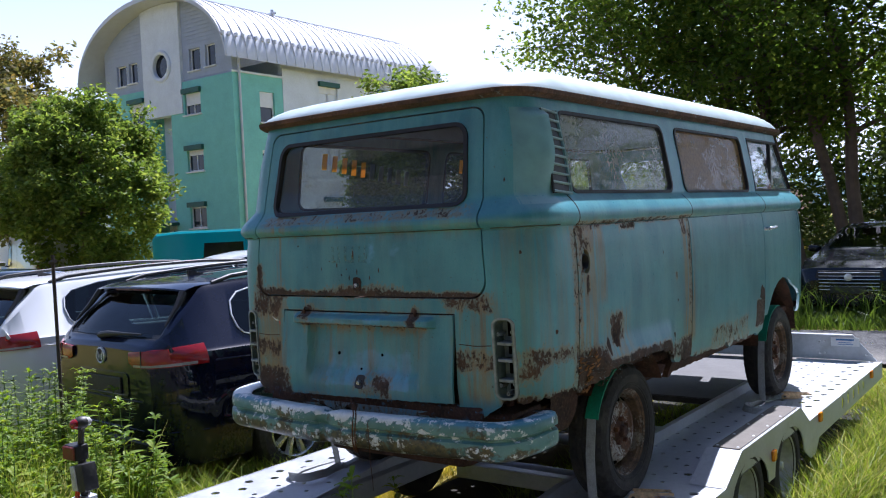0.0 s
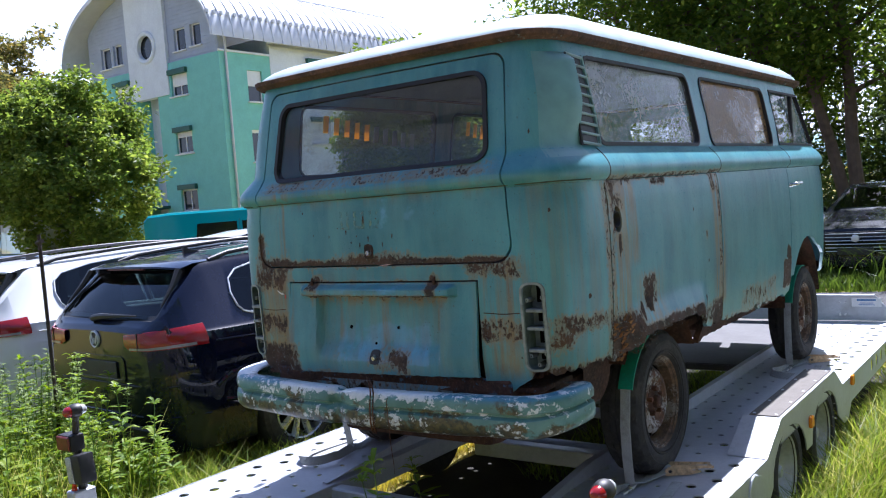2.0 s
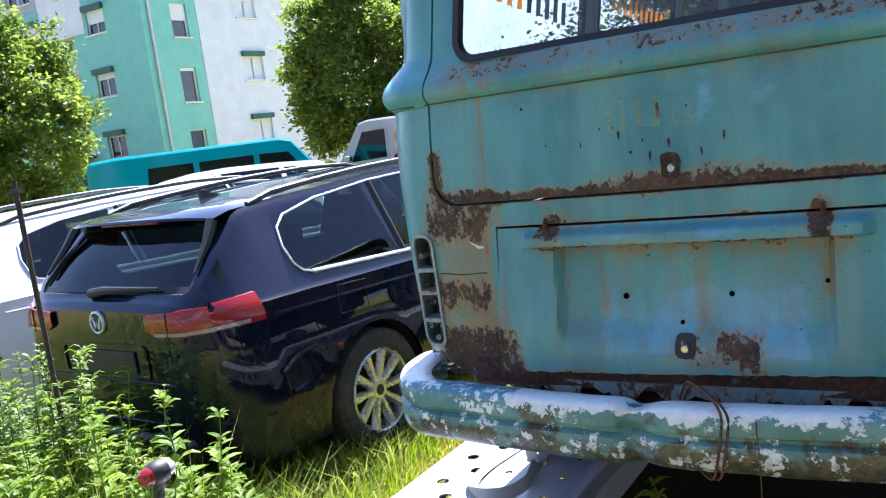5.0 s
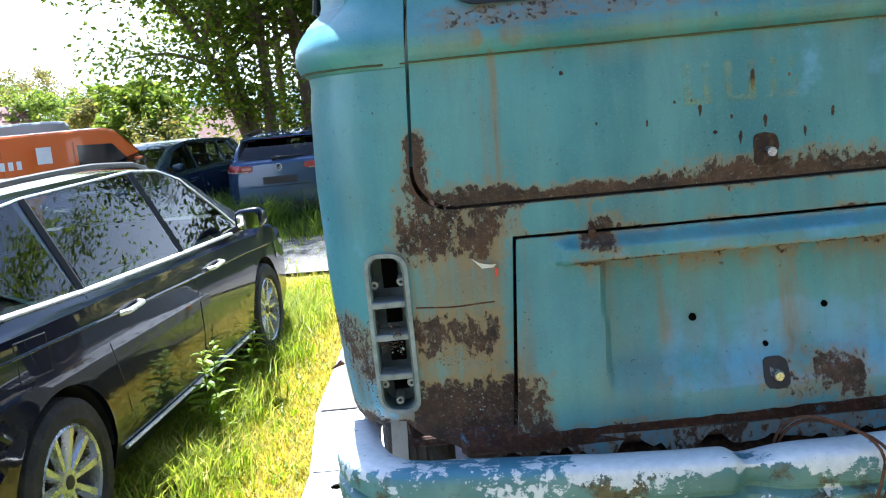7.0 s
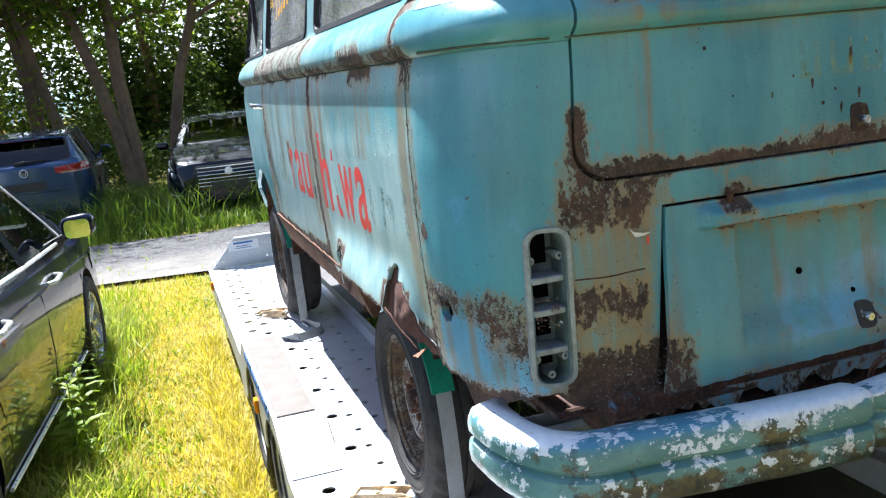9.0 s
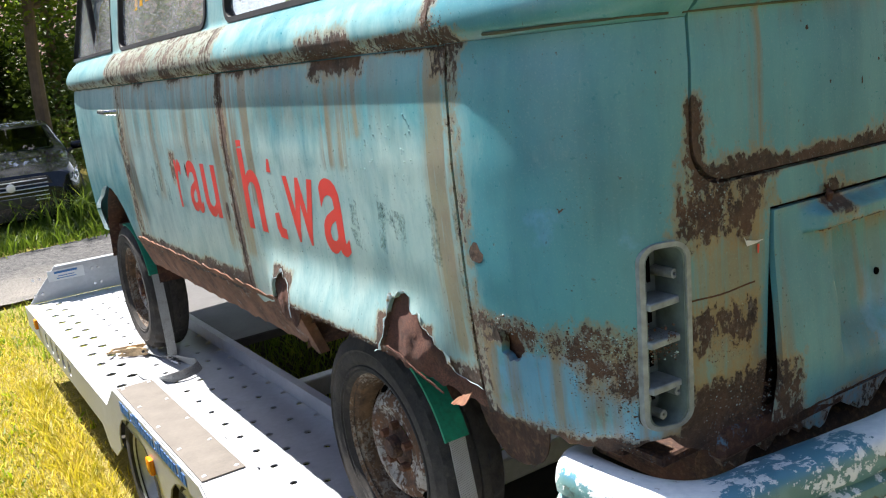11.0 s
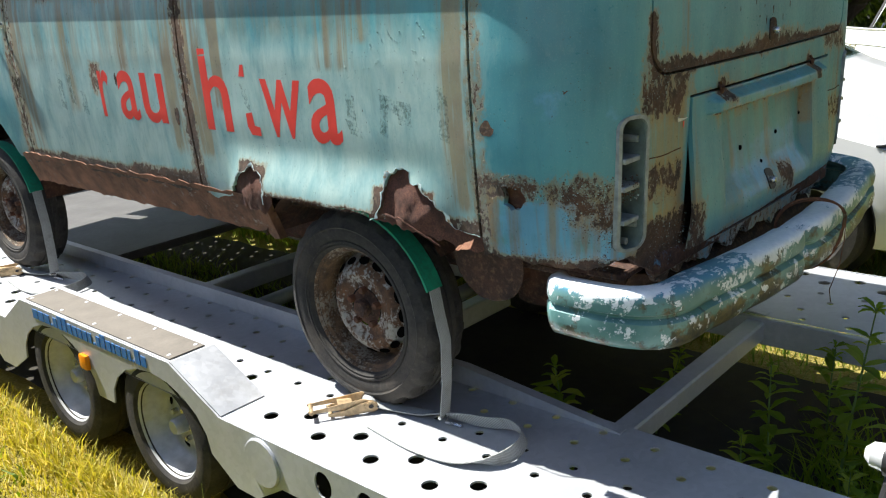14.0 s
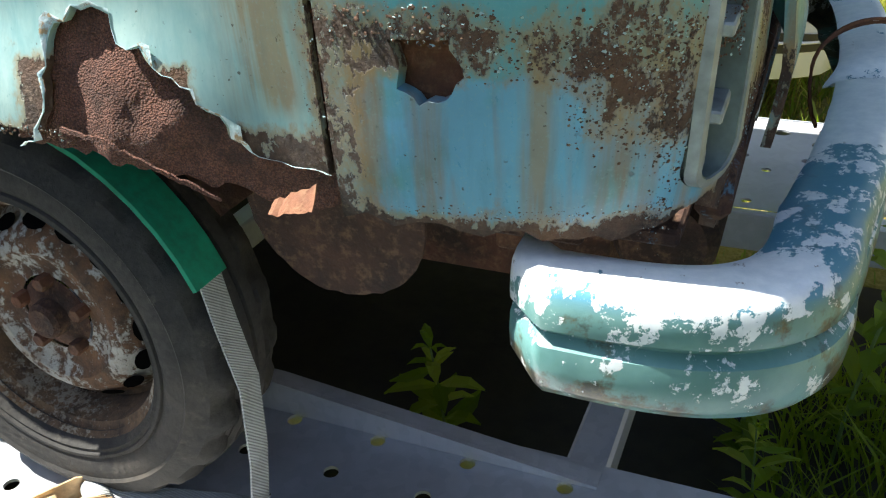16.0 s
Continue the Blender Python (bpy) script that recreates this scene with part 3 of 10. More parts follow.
def lettering(text, place, height, material, name, parent, width=None, bold=0.0, label="", depth=0.0):
    """Letters of the built-in font as a thin sheet; place(u, v) gives the point; u runs from 0 to width."""
    cu = bpy.data.curves.new("letters", "FONT")
    cu.body = text
    cu.size = 1.0
    cu.offset = bold
    cu.resolution_u = 4
    ob = new("letters", cu)
    dg = bpy.context.evaluated_depsgraph_get()
    dg.update()
    me = bpy.data.meshes.new_from_object(ob.evaluated_get(dg))
    bpy.data.objects.remove(ob)
    bpy.data.curves.remove(cu)
    xs = [v.co.x for v in me.vertices]
    ys = [v.co.y for v in me.vertices]
    x0, x1, y0, y1 = min(xs), max(xs), min(ys), max(ys)
    sy = height / (y1 - y0)
    sx = width / (x1 - x0) if width else sy
    fine = bmesh.new()
    fine.from_mesh(me)
    bmesh.ops.triangulate(fine, faces=fine.faces[:])
    for _ in range(3):
        long_ = [e for e in fine.edges if e.calc_length() * sy > 0.016]
        if long_:
            bmesh.ops.subdivide_edges(fine, edges=long_, cuts=1)
            bmesh.ops.triangulate(fine, faces=fine.faces[:])
    fine.to_mesh(me)
    fine.free()
    for v in me.vertices:
        v.co = place((v.co.x - x0) * sx, (v.co.y - y0) * sy)
    return part_mesh(name, me, material, parent, label, False)


def fnoise(x, y=0.0, z=0.0):
    return noise.noise(Vector((x, y, z)))


# ---- the old van ----
DECK = 0.445
W_TAB = ((0.80, 0.80), (0.93, 0.815), (1.0, 0.83), (1.1, 0.842), (1.3, 0.854), (1.5, 0.858), (1.64, 0.853), (1.69, 0.846), (1.707, 0.842), (1.7085, 0.862), (1.725, 0.884), (1.75, 0.893), (1.775, 0.890), (1.80, 0.870), (1.82, 0.828), (1.835, 0.808), (2.0, 0.785), (2.2, 0.747), (2.3, 0.73))
Y_TAB = ((0.80, 0.03), (0.95, 0.018), (1.1, 0.0), (1.4, 0.0), (1.64, 0.004), (1.69, 0.008), (1.712, 0.010), (1.718, 0.004), (1.726, -0.007), (1.74, -0.014), (1.758, -0.012), (1.775, -0.001), (1.80, 0.022), (1.83, 0.042), (2.2, 0.115), (2.3, 0.14))
F_TAB = ((0.80, 4.24), (1.1, 4.30), (1.6, 4.29), (1.8, 4.25), (2.2, 3.93), (2.3, 3.85))


def tab(t, z):
    for (a, u), (b, v) in zip(t, t[1:]):
        if z <= b:
            k = max(0.0, (z - a) / (b - a))
            return u + (v - u) * k
    return t[-1][1]


def sstep(a, b, x):
    k = min(1.0, max(0.0, (x - a) / (b - a)))
    return k * k * (3 - 2 * k)


def W(z):
    if 1.7085 <= z <= 1.835:
        k = (z - 1.7085) / 0.1265
        return 0.850 - 0.042 * k + 0.037 * max(0.0, math.sin(math.pi * k ** 0.85)) ** 0.75
    return tab(W_TAB, z)


def rear_y(x, z):
    fl = W(z) - (0.2 if z < 1.75 else 0.2 - 0.06 * min(1, (z - 1.75) / 0.3))
    return tab(Y_TAB, z) + 0.02 * min(1.0, abs(x) / fl) ** 2


def shell(s, z):
    """The van's outer skin: s runs from the middle of the rear round to each side."""
    a, sg = abs(s), 1 if s >= 0 else -1
    w = W(z)
    rx = 0.2 if z < 1.75 else 0.2 - 0.06 * min(1, (z - 1.75) / 0.3)
    fl = w - rx
    y0 = tab(Y_TAB, z) + 0.02
    if a <= 0.65:
        x = a / 0.65 * fl
        return Vector((sg * x, rear_y(x, z), z))
    if a < 1.05:
        th = (a - 0.65) / 0.4 * math.pi / 2
        e = 2 / 2.4
        return Vector((sg * (fl + rx * math.sin(th) ** e), y0 + (0.36 - y0) * (1 - math.cos(th) ** e), z))
    if a < 4.25:
        y = 0.36 + a - 1.05
        return Vector((sg * (w - 0.012 * ((y - 2.0) / 1.6) ** 2 * (y > 2.0)), y, z))
    yf = tab(F_TAB, z)
    wf = w - 0.012
    if a < 4.75:
        th = (a - 4.25) / 0.5 * math.pi / 2
        e = 2 / 2.3
        return Vector((sg * (wf - 0.32 * (1 - math.cos(th) ** e)), 3.56 + (yf - 0.03 - 3.56) * math.sin(th) ** e, z))
    k = max(0.0, (5.45 - a) / 0.7)
    return Vector((sg * k * (wf - 0.32), yf - 0.03 * k * k, z))


def skin(s, z, d=0.0, push=0.0):
    p = shell(s, z)
    e = 0.006
    n = (shell(s + e, z) - shell(s - e, z)).cross(Vector((0, tab(Y_TAB, z + 0.03) - tab(Y_TAB, z - 0.03), 0.06)) if abs(s) < 0.65 else Vector((0, 0, 1)))
    n.normalize()
    if abs(s) > 1.05 and z < 1.25:
        y = p.y
        push += 0.040 * sstep(1.24, 1.085, z) * sstep(0.42, 0.6, y) * sstep(1.42, 1.26, y)
    return p + n * (push - d)


def S(y):
    return 1.05 + y - 0.36


# wear, and painted sun in the pale rows: (from, low, to, high, amount, softness) along a side (y, z) or the rear (x, z)
RUST_LEFT = [(1.545, 1.0, 1.572, 1.72, 0.66, 0.045), (0.72, 1.71, 0.90, 1.72, 0.95, 0.075), (0.375, 1.66, 0.41, 1.72, 0.55, 0.045), (1.24, 1.71, 1.5, 1.72, 0.66, 0.05), (1.95, 1.71, 2.05, 1.72, 0.7, 0.06), (2.4, 1.71, 2.5, 1.72, 0.7, 0.06),
             (1.19, 1.04, 1.30, 1.17, 0.85, 0.03), (0.52, 1.06, 0.70, 1.16, 0.9, 0.03), (0.36, 1.0, 0.60, 1.10, 0.7, 0.03), (0.4, 1.07, 1.3, 1.10, 0.6, 0.012),
             (2.10, 1.36, 2.16, 1.46, 0.52, 0.03), (1.57, 1.03, 1.98, 1.10, 0.8, 0.03), (1.9, 1.03, 2.85, 1.085, 0.70, 0.03), (2.78, 1.05, 2.86, 1.75, 0.5, 0.03)]
RUST_CORNER = [(0.366, 1.03, 0.385, 1.24, 0.52, 0.010), (0.0, 1.185, 0.37, 1.225, 0.52, 0.032), (0.0, 1.13, 0.12, 1.235, 0.52, 0.04), (0.0, 0.9, 0.38, 1.032, 0.75, 0.02), (0.34, 1.0, 0.385, 1.72, 0.45, 0.012)]
RUST_RIGHT = [(0.0, 0.9, 0.42, 1.055, 0.62, 0.025), (0.405, 1.50, 0.425, 1.70, 0.50, 0.018), (0.405, 1.675, 0.52, 1.70, 0.55, 0.02), (0.80, 1.68, 0.95, 1.70, 0.56, 0.02), (1.50, 1.62, 1.60, 1.70, 0.5, 0.025), (1.40, 1.40, 1.42, 1.44, 0.5, 0.015), (1.95, 1.0, 2.55, 1.08, 0.44, 0.05), (0.67, 1.20, 0.77, 1.31, 0.60, 0.045), (1.585, 1.1, 1.615, 1.72, 0.50, 0.02), (0.385, 1.20, 0.41, 1.72, 0.42, 0.02), (0.38, 1.70, 1.62, 1.72, 0.50, 0.014), (0.55, 1.67, 0.60, 1.7, 0.45, 0.025), (0.85, 1.68, 0.95, 1.7, 0.48, 0.02), (0.43, 1.60, 0.50, 1.70, 0.45, 0.03),
              (0.50, 1.06, 1.25, 1.115, 0.72, 0.04), (1.25, 1.02, 1.50, 1.08, 0.6, 0.04), (1.50, 0.97, 1.62, 1.10, 0.66, 0.03), (1.68, 0.95, 2.6, 0.985, 0.45, 0.03), (2.74, 1.0, 2.9, 1.16, 0.75, 0.02), (0.44, 1.43, 0.47, 1.50, 0.55, 0.02),
              (0.38, 1.02, 0.58, 1.17, 0.7, 0.06)]
RUST_REAR = [(-0.33, 1.384, -0.28, 1.405, 0.56, 0.018), (0.29, 1.384, 0.32, 1.40, 0.52, 0.015), (-0.49, 1.384, 0.49, 1.388, 0.42, 0.006), (-0.64, 1.450, 0.64, 1.460, 0.72, 0.018), (-0.2, 1.45, 0.25, 1.495, 0.42, 0.03), (-0.665, 1.37, -0.50, 1.47, 0.56, 0.07), (-0.66, 1.0, -0.47, 1.09, 0.72, 0.07),
             (-0.66, 1.17, -0.52, 1.23, 0.50, 0.05), (-0.66, 1.4, -0.46, 1.45, 0.52, 0.03), (0.5, 1.17, 0.70, 1.23, 0.52, 0.04), (0.45, 1.4, 0.66, 1.45, 0.5, 0.03),
             (-0.6, 0.9, -0.36, 1.015, 0.6, 0.03), (-0.36, 0.9, 0.6, 0.975, 0.40, 0.02), (-0.2, 0.9, -0.05, 0.99, 0.55, 0.03), (-0.58, 1.77, 0.58, 1.80, 0.42, 0.015), (-0.645, 1.47, -0.618, 1.585, 0.8, 0.02)]
RUST_LID = [(-0.30, 1.300, 0.31, 1.318, 0.36, 0.02), (-0.345, 1.352, -0.295, 1.378, 0.62, 0.025), (0.285, 1.33, 0.325, 1.378, 0.62, 0.02), (0.30, 1.20, 0.312, 1.33, 0.25, 0.015), (-0.36, 1.320, 0.36, 1.330, 0.52, 0.010), (0.08, 1.05, 0.12, 1.10, 0.62, 0.04), (-0.49, 1.0, -0.44, 1.12, 0.55, 0.03), (0.02, 1.045, 0.05, 1.08, 0.5, 0.05), (-0.22, 1.03, -0.12, 1.10, 0.2, 0.03), (0.125, 1.04, 0.15, 1.085, 0.66, 0.05), (-0.45, 1.0, 0.5, 1.02, 0.32, 0.012),
            (-0.42, 1.0, -0.5, 1.12, 0.5, 0.02), (-0.02, 1.07, 0.02, 1.1, 0.5, 0.035),
            (-0.30, 1.317, 0.33, 1.326, 0.42, 0.012)]
STREAK_LEFT = [(0.385, 1.15, 0.45, 1.7, 1.35, 0.025), (0.39, 1.40, 0.43, 1.7, 1.9, 0.02), (1.62, 1.2, 1.66, 1.7, 1.0, 0.03), (1.90, 1.45, 1.93, 1.7, 1.0, 0.02), (2.30, 1.3, 2.34, 1.7, 1.0, 0.03), (0.78, 1.48, 0.81, 1.66, 1.0, 0.02), (0.86, 1.48, 0.89, 1.68, 1.2, 0.02), (0.72, 1.55, 0.76, 1.68, 1.0, 0.02), (1.36, 1.35, 1.39, 1.68, 1.7, 0.02), (1.46, 1.2, 1.52, 1.7, 1.5, 0.03), (0.60, 1.58, 1.3, 1.68, 0.35, 0.05), (1.6, 1.5, 2.85, 1.72, 0.42, 0.08), (0.02, 1.03, 0.36, 1.2, 0.75, 0.04), (2.7, 1.1, 2.84, 1.7, 0.8, 0.05)]
STREAK_RIGHT = [(0.39, 1.40, 0.46, 1.7, 1.6, 0.02), (0.42, 1.34, 0.47, 1.52, 1.4, 0.015), (1.53, 1.15, 1.59, 1.7, 1.5, 0.03), (0.66, 1.08, 0.72, 1.22, 1.4, 0.02), (0.37, 1.1, 0.52, 1.7, 1.25, 0.04), (1.54, 1.1, 1.64, 1.7, 1.2, 0.04), (0.54, 1.4, 0.62, 1.68, 0.9, 0.04), (0.6, 1.1, 0.82, 1.3, 0.6, 0.05), (0.02, 1.05, 0.38, 1.7, 0.3, 0.05)]
STREAK_REAR = [(-0.46, 1.375, 0.48, 1.379, 0.5, 0.01), (-0.36, 1.31, 0.36, 1.332, 0.8, 0.012), (-0.20, 1.16, -0.17, 1.33, 0.6, 0.02), (0.30, 1.2, 0.32, 1.34, 0.9, 0.012), (-0.33, 1.29, 0.34, 1.325, 0.55, 0.02), (0.03, 1.12, 0.06, 1.3, 0.9, 0.02), (-0.5, 1.49, -0.44, 1.8, 0.9, 0.02), (-0.66, 1.1, -0.47, 1.44, 1.05, 0.03), (0.5, 1.05, 0.70, 1.43, 0.7, 0.04), (-0.3, 1.0, 0.35, 1.4, 0.2, 0.06), (-0.6, 1.7, 0.6, 1.80, 0.25, 0.03)]
BLUE_REAR = [(-0.30, 1.340, 0.30, 1.372, 0.36, 0.02), (-0.18, 1.085, 0.24, 1.20, 0.60, 0.06), (-0.16, 1.068, 0.26, 1.078, 0.75, 0.012), (0.08, 1.62, 0.26, 1.69, 0.4, 0.04), (-0.40, 0.9, 0.55, 1.0, 1.0, 0.02)]
BLUE_LEFT = [(0.04, 1.04, 0.36, 1.17, 0.64, 0.03), (0.38, 1.02, 0.5, 1.09, 0.5, 0.02), (1.3, 1.03, 1.5, 1.09, 0.5, 0.02), (0.05, 1.36, 0.2, 1.42, 0.35, 0.04)]
# chalky patches, plus the brightness of the sunlit flank as paler paint
PALE_SUN_LEFT = [(1.4, 1.4, 3.7, 2.25, 0.58, 0.6), (0.4, 1.70, 3.7, 1.80, 0.50, 0.03), (0.42, 1.06, 2.8, 1.5, 0.74, 0.2), (0.1, 1.5, 0.2, 1.68, 0.3, 0.04), (0.55, 1.25, 0.75, 1.42, 0.3, 0.05), (1.7, 1.3, 2.1, 1.5, 0.3, 0.1), (0.40, 1.06, 2.85, 1.56, 0.52, 0.12), (0.2, 1.25, 0.36, 1.45, 0.2, 0.1)]


def patch(rows, u, v):
    best = 0.0
    for a, b, c, d, amount, soft in rows:
        a, c = min(a, c), max(a, c)
        m = max(a - u, u - c, b - v, v - d)
        if m < soft:
            best = max(best, amount * min(1.0, 1.0 - m / soft if m > 0 else 1.0))
    return best


def wear(x, y, z, lid=False):
    if lid:
        return patch(RUST_LID, x, z), patch(STREAK_REAR, x, z), patch(BLUE_REAR, x, z), 0.0
    rust = streak = blue = pale = 0.0
    if abs(x) < 0.80 and y < 0.16:
        rust, streak, blue = patch(RUST_REAR, x, z), patch(STREAK_REAR, x, z), patch(BLUE_REAR, x, z)
    if abs(x) > 0.68:
        if y < 0.40:
            rust = max(rust, patch(RUST_CORNER, y, z))
        if x < 0:
            rust, streak = max(rust, patch(RUST_LEFT, y, z)), max(streak, patch(STREAK_LEFT, y, z))
            blue, pale = max(blue, patch(BLUE_LEFT, y, z)), patch(PALE_SUN_LEFT, y, z)
        else:
            rust, streak = max(rust, patch(RUST_RIGHT, y, z)), max(streak, patch(STREAK_RIGHT, y, z))
        if x < 0 and 1.705 < z < 1.735 and y > 0.3:
            rust = max(rust, 0.46 if y > 0.6 else 0.55)
        if x < 0 and 1.705 < z < 1.84 and 1.5 < y < 2.9:
            rust = max(rust, 0.48)
        if x < 0 and 1.705 < z < 1.83 and 0.33 < y < 0.42:
            rust = 0.62
    return rust, streak, blue, pale


VAN_AT = Vector((0.0, 0.905, DECK))
van = thing("old_van", "derelict turquoise panel bus with flaking paint and heavy rust", "van", VAN_AT, 0, 0.28)


def vpart(name, bm, material=None, parent=None, label="", lid=False, auto=35, worn=True):
    me = bpy.data.meshes.new(name)
    bm.normal_update()
    bm.to_mesh(me)
    bm.free()
    if worn:
        vals = [wear(*v.co, lid) for v in me.vertices]
        for i, key in enumerate(("rust", "streak", "blue", "pale")):
            at = me.attributes.new(key, "FLOAT", "POINT")
            at.data.foreach_set("value", [v[i] for v in vals])
    me.transform(Matrix.Translation(-VAN_AT))
    return part_mesh(name, me, material or M_PAINT, parent or van, label, True, auto)


def steps(a, b, d):
    n = max(1, round((b - a) / d))
    return [a + (b - a) * i / n for i in range(n + 1)]


def low_edge(s):
    """The torn lower edge of the skin."""
    a = abs(s)
    y = 0.36 + a - 1.05
    jag = 0.016 * fnoise(s * 13, 3.1) + 0.012 * fnoise(s * 41, 1.7) + 0.006 * fnoise(s * 110, 2.2)
    if a < 0.62:
        return 0.945 + 2.4 * jag
    if a < 1.05:
        return 0.965 + (0.06 if s < 0 else 0.085) * min(1, (a - 0.62) / 0.1) + 1.3 * jag
    if y < 0.50:
        return 1.025 + 0.03 * (y - 0.36) / 0.14 + jag
    if y < 0.66:
        return 1.055 + 0.04 * (y - 0.5) / 0.16 + 2.2 * jag
    if s > 0 and 1.15 < y < 2.92:
        return 1.095 - 0.115 * sstep(1.15, 1.48, y) - 0.03 * sstep(1.62, 2.7, y) + 1.2 * jag
    if y < 1.22:
        return 1.095 + 0.5 * jag
    if y < 1.27:
        return 1.095 - 0.05 * (y - 1.22) / 0.05 + jag
    r = 0.41
    if abs(y - 3.335) < r:
        return max(1.045 if y < 2.98 else 0.95, 0.85 + math.sqrt(r * r - (y - 3.335) ** 2)) + 0.3 * jag
    if y > 3.7:
        return 0.95
    return 1.045 + jag


def jagged(pts, amp, step, seed=0, shut=True):
    """An outline with torn edges: its lines broken up and pushed about."""
    rs = random.Random(seed)
    out = []
    n = len(pts)
    for i in range(n if shut else n - 1):
        (a, b), (c, d) = pts[i], pts[(i + 1) % n]
        l = math.hypot(c - a, d - b)
        m = max(1, round(l / step))
        for j in range(m):
            k = j / m
            w = amp * (rs.uniform(-1, 1) if j else 0.4 * rs.uniform(-1, 1))
            out.append((a + (c - a) * k - (d - b) / l * w, b + (d - b) * k + (c - a) / l * w))
    if not shut:
        out.append(pts[-1])
    return out


TEAR_EDGE = jagged([(0.72, 1.075), (0.690, 1.086), (0.667, 1.194), (0.637, 1.222), (0.591, 1.215), (0.585, 1.19), (0.56, 1.185), (0.536, 1.162), (0.51, 1.147), (0.482, 1.124), (0.476, 1.103), (0.44, 1.080), (0.372, 1.068)], 0.0055, 0.011, 4, False)
TEAR_EDGE_2 = jagged([(1.196, 1.06), (1.196, 1.087), (1.187, 1.126), (1.21, 1.15), (1.249, 1.17), (1.29, 1.15), (1.333, 1.129), (1.389, 1.084), (1.398, 1.044)], 0.006, 0.011, 5, False)
TEAR_EDGE_3 = jagged([(0.245, 1.212), (0.235, 1.18), (0.25, 1.158), (0.275, 1.152), (0.295, 1.166), (0.292, 1.19), (0.30, 1.21)], 0.004, 0.009, 6, False)


def panel(name, s0, s1, z1, z0=None, ds=0.03, dz=0.032, cutters=(), label="", th=0.018, parent=None):
    us = steps(s0, s1, ds)
    vs = []
    n = max(2, round((z1 - 1.0) / dz)) if z0 is None else max(2, round((z1 - z0) / dz))
    for u in us:
        b = low_edge(u) if z0 is None else z0
        vs.append([b + (z1 - b) * i / n for i in range(n + 1)])
    bm = bmesh.new()
    thick_grid(bm, skin, us, vs, th)
    if cutters:
        bm = carve(bm, cutters)
    return vpart(name, bm, None, parent, label)


def rear_prism(pts, lo=-0.3, hi=0.5):
    b = bmesh.new()
    prism(b, pts, lambda u, v, d: Vector((u, d, v)), lo, hi)
    return b


def side_prism(pts, sg, lo=0.45, hi=1.2):
    b = bmesh.new()
    prism(b, pts, lambda u, v, d: Vector((sg * d, u, v)), lo, hi)
    return b


def gate_outline(g):
    """The tailgate's edge, grown by g."""
    out = []
    for u, v in rounded(-0.643 - g, 1.447 - g, 0.643 + g, 2.196 + g, (0.07, 0.07, 0.05, 0.05), 6):
        k = max(0.0, (v - 1.72) / 0.48)
        out.append((u * (1 - 0.065 * k), v))
    return out


LID_PTS = [(-0.490, 1.006), (0.486, 1.030), (0.490, 1.378), (-0.463, 1.378)]
LID_HOLE = [(-0.497, 0.98), (0.493, 0.98), (0.497, 1.384), (-0.469, 1.384)]
LAMP_L = rounded(-0.752, 1.055, -0.668, 1.372, 0.03, 5)
LAMP_R = [(-u, v) for u, v in LAMP_L][::-1]

panel("rear_panel", -S(0.368), S(0.368), 1.7075,
      cutters=[rear_prism(gate_outline(0.004)), rear_prism(LID_HOLE), rear_prism(LAMP_L, -0.2, 0.25), rear_prism(LAMP_R, -0.2, 0.25), side_prism(TEAR_EDGE_3, -1, 0.7)], ds=0.016, dz=0.022, label="rear corner skin rusted through along its lower edge")

WIN_SIDE = ((0.435, 1.535), (1.69, 2.79))
upper_cuts = [rear_prism(gate_outline(0.004))]
for sg in (-1, 1):
    for a, b in WIN_SIDE:
        upper_cuts.append(side_prism(rounded(a, 1.838, b, 2.188, 0.055, 5), sg))
    upper_cuts.append(side_prism([(2.92, 1.845), (3.78, 1.845), (3.62, 2.19), (2.94, 2.19)], sg))
b_ws = bmesh.new()
prism(b_ws, rounded(-0.6, 1.86, 0.6, 2.16, 0.08, 5), lambda u, v, d: Vector((u, d, v)), 3.4, 4.6)
upper_cuts.append(b_ws)
panel("upper_body", -5.4, 5.4, 2.243, 1.7085, 0.045, 0.0122, cutters=upper_cuts, label="window band with bulging belt line")

for sg, nm, seams in ((-1, "left", (1.565, 2.815)), (1, "right", (1.62, 2.90))):
    for name, a, b in (("quarter_panel", 0.376, seams[0] - 0.004), ("side_door" if sg > 0 else "middle_panel", seams[0] + 0.004, seams[1] - 0.004), ("front_door", seams[1] + 0.004, 3.655)):
        s0, s1 = (S(a), S(b)) if sg > 0 else (-S(b), -S(a))
        cut = []
        if sg > 0 and name == "quarter_panel":
            c = bmesh.new()
            prism(c, [(0.448 + 0.036 * math.cos(t), 1.557 + 0.05 * math.sin(t)) for t in (2 * math.pi * i / 20 for i in range(20))], lambda u, v, d: Vector((d, u, v)), 0.7, 1.0)
            cut = [c]
        if sg < 0 and name == "quarter_panel":
            cut = [side_prism(TEAR_EDGE + [(0.366, 0.95), (0.72, 0.95)], -1), side_prism(TEAR_EDGE_2 + [(1.396, 0.95), (1.198, 0.95)], -1)]
            panel(name, s0, s1, 1.7055, ds=0.014, dz=0.02, cutters=cut, label="quarter panel torn open above the wheel arch", th=0.01)
        else:
            panel(name, s0, s1, 1.7055, ds=0.018, dz=0.022, cutters=cut)
panel("front_panel", S(3.663), 5.4, 1.7055, ds=0.06)
panel("front_panel", -5.4, -S(3.663), 1.7055, ds=0.06)


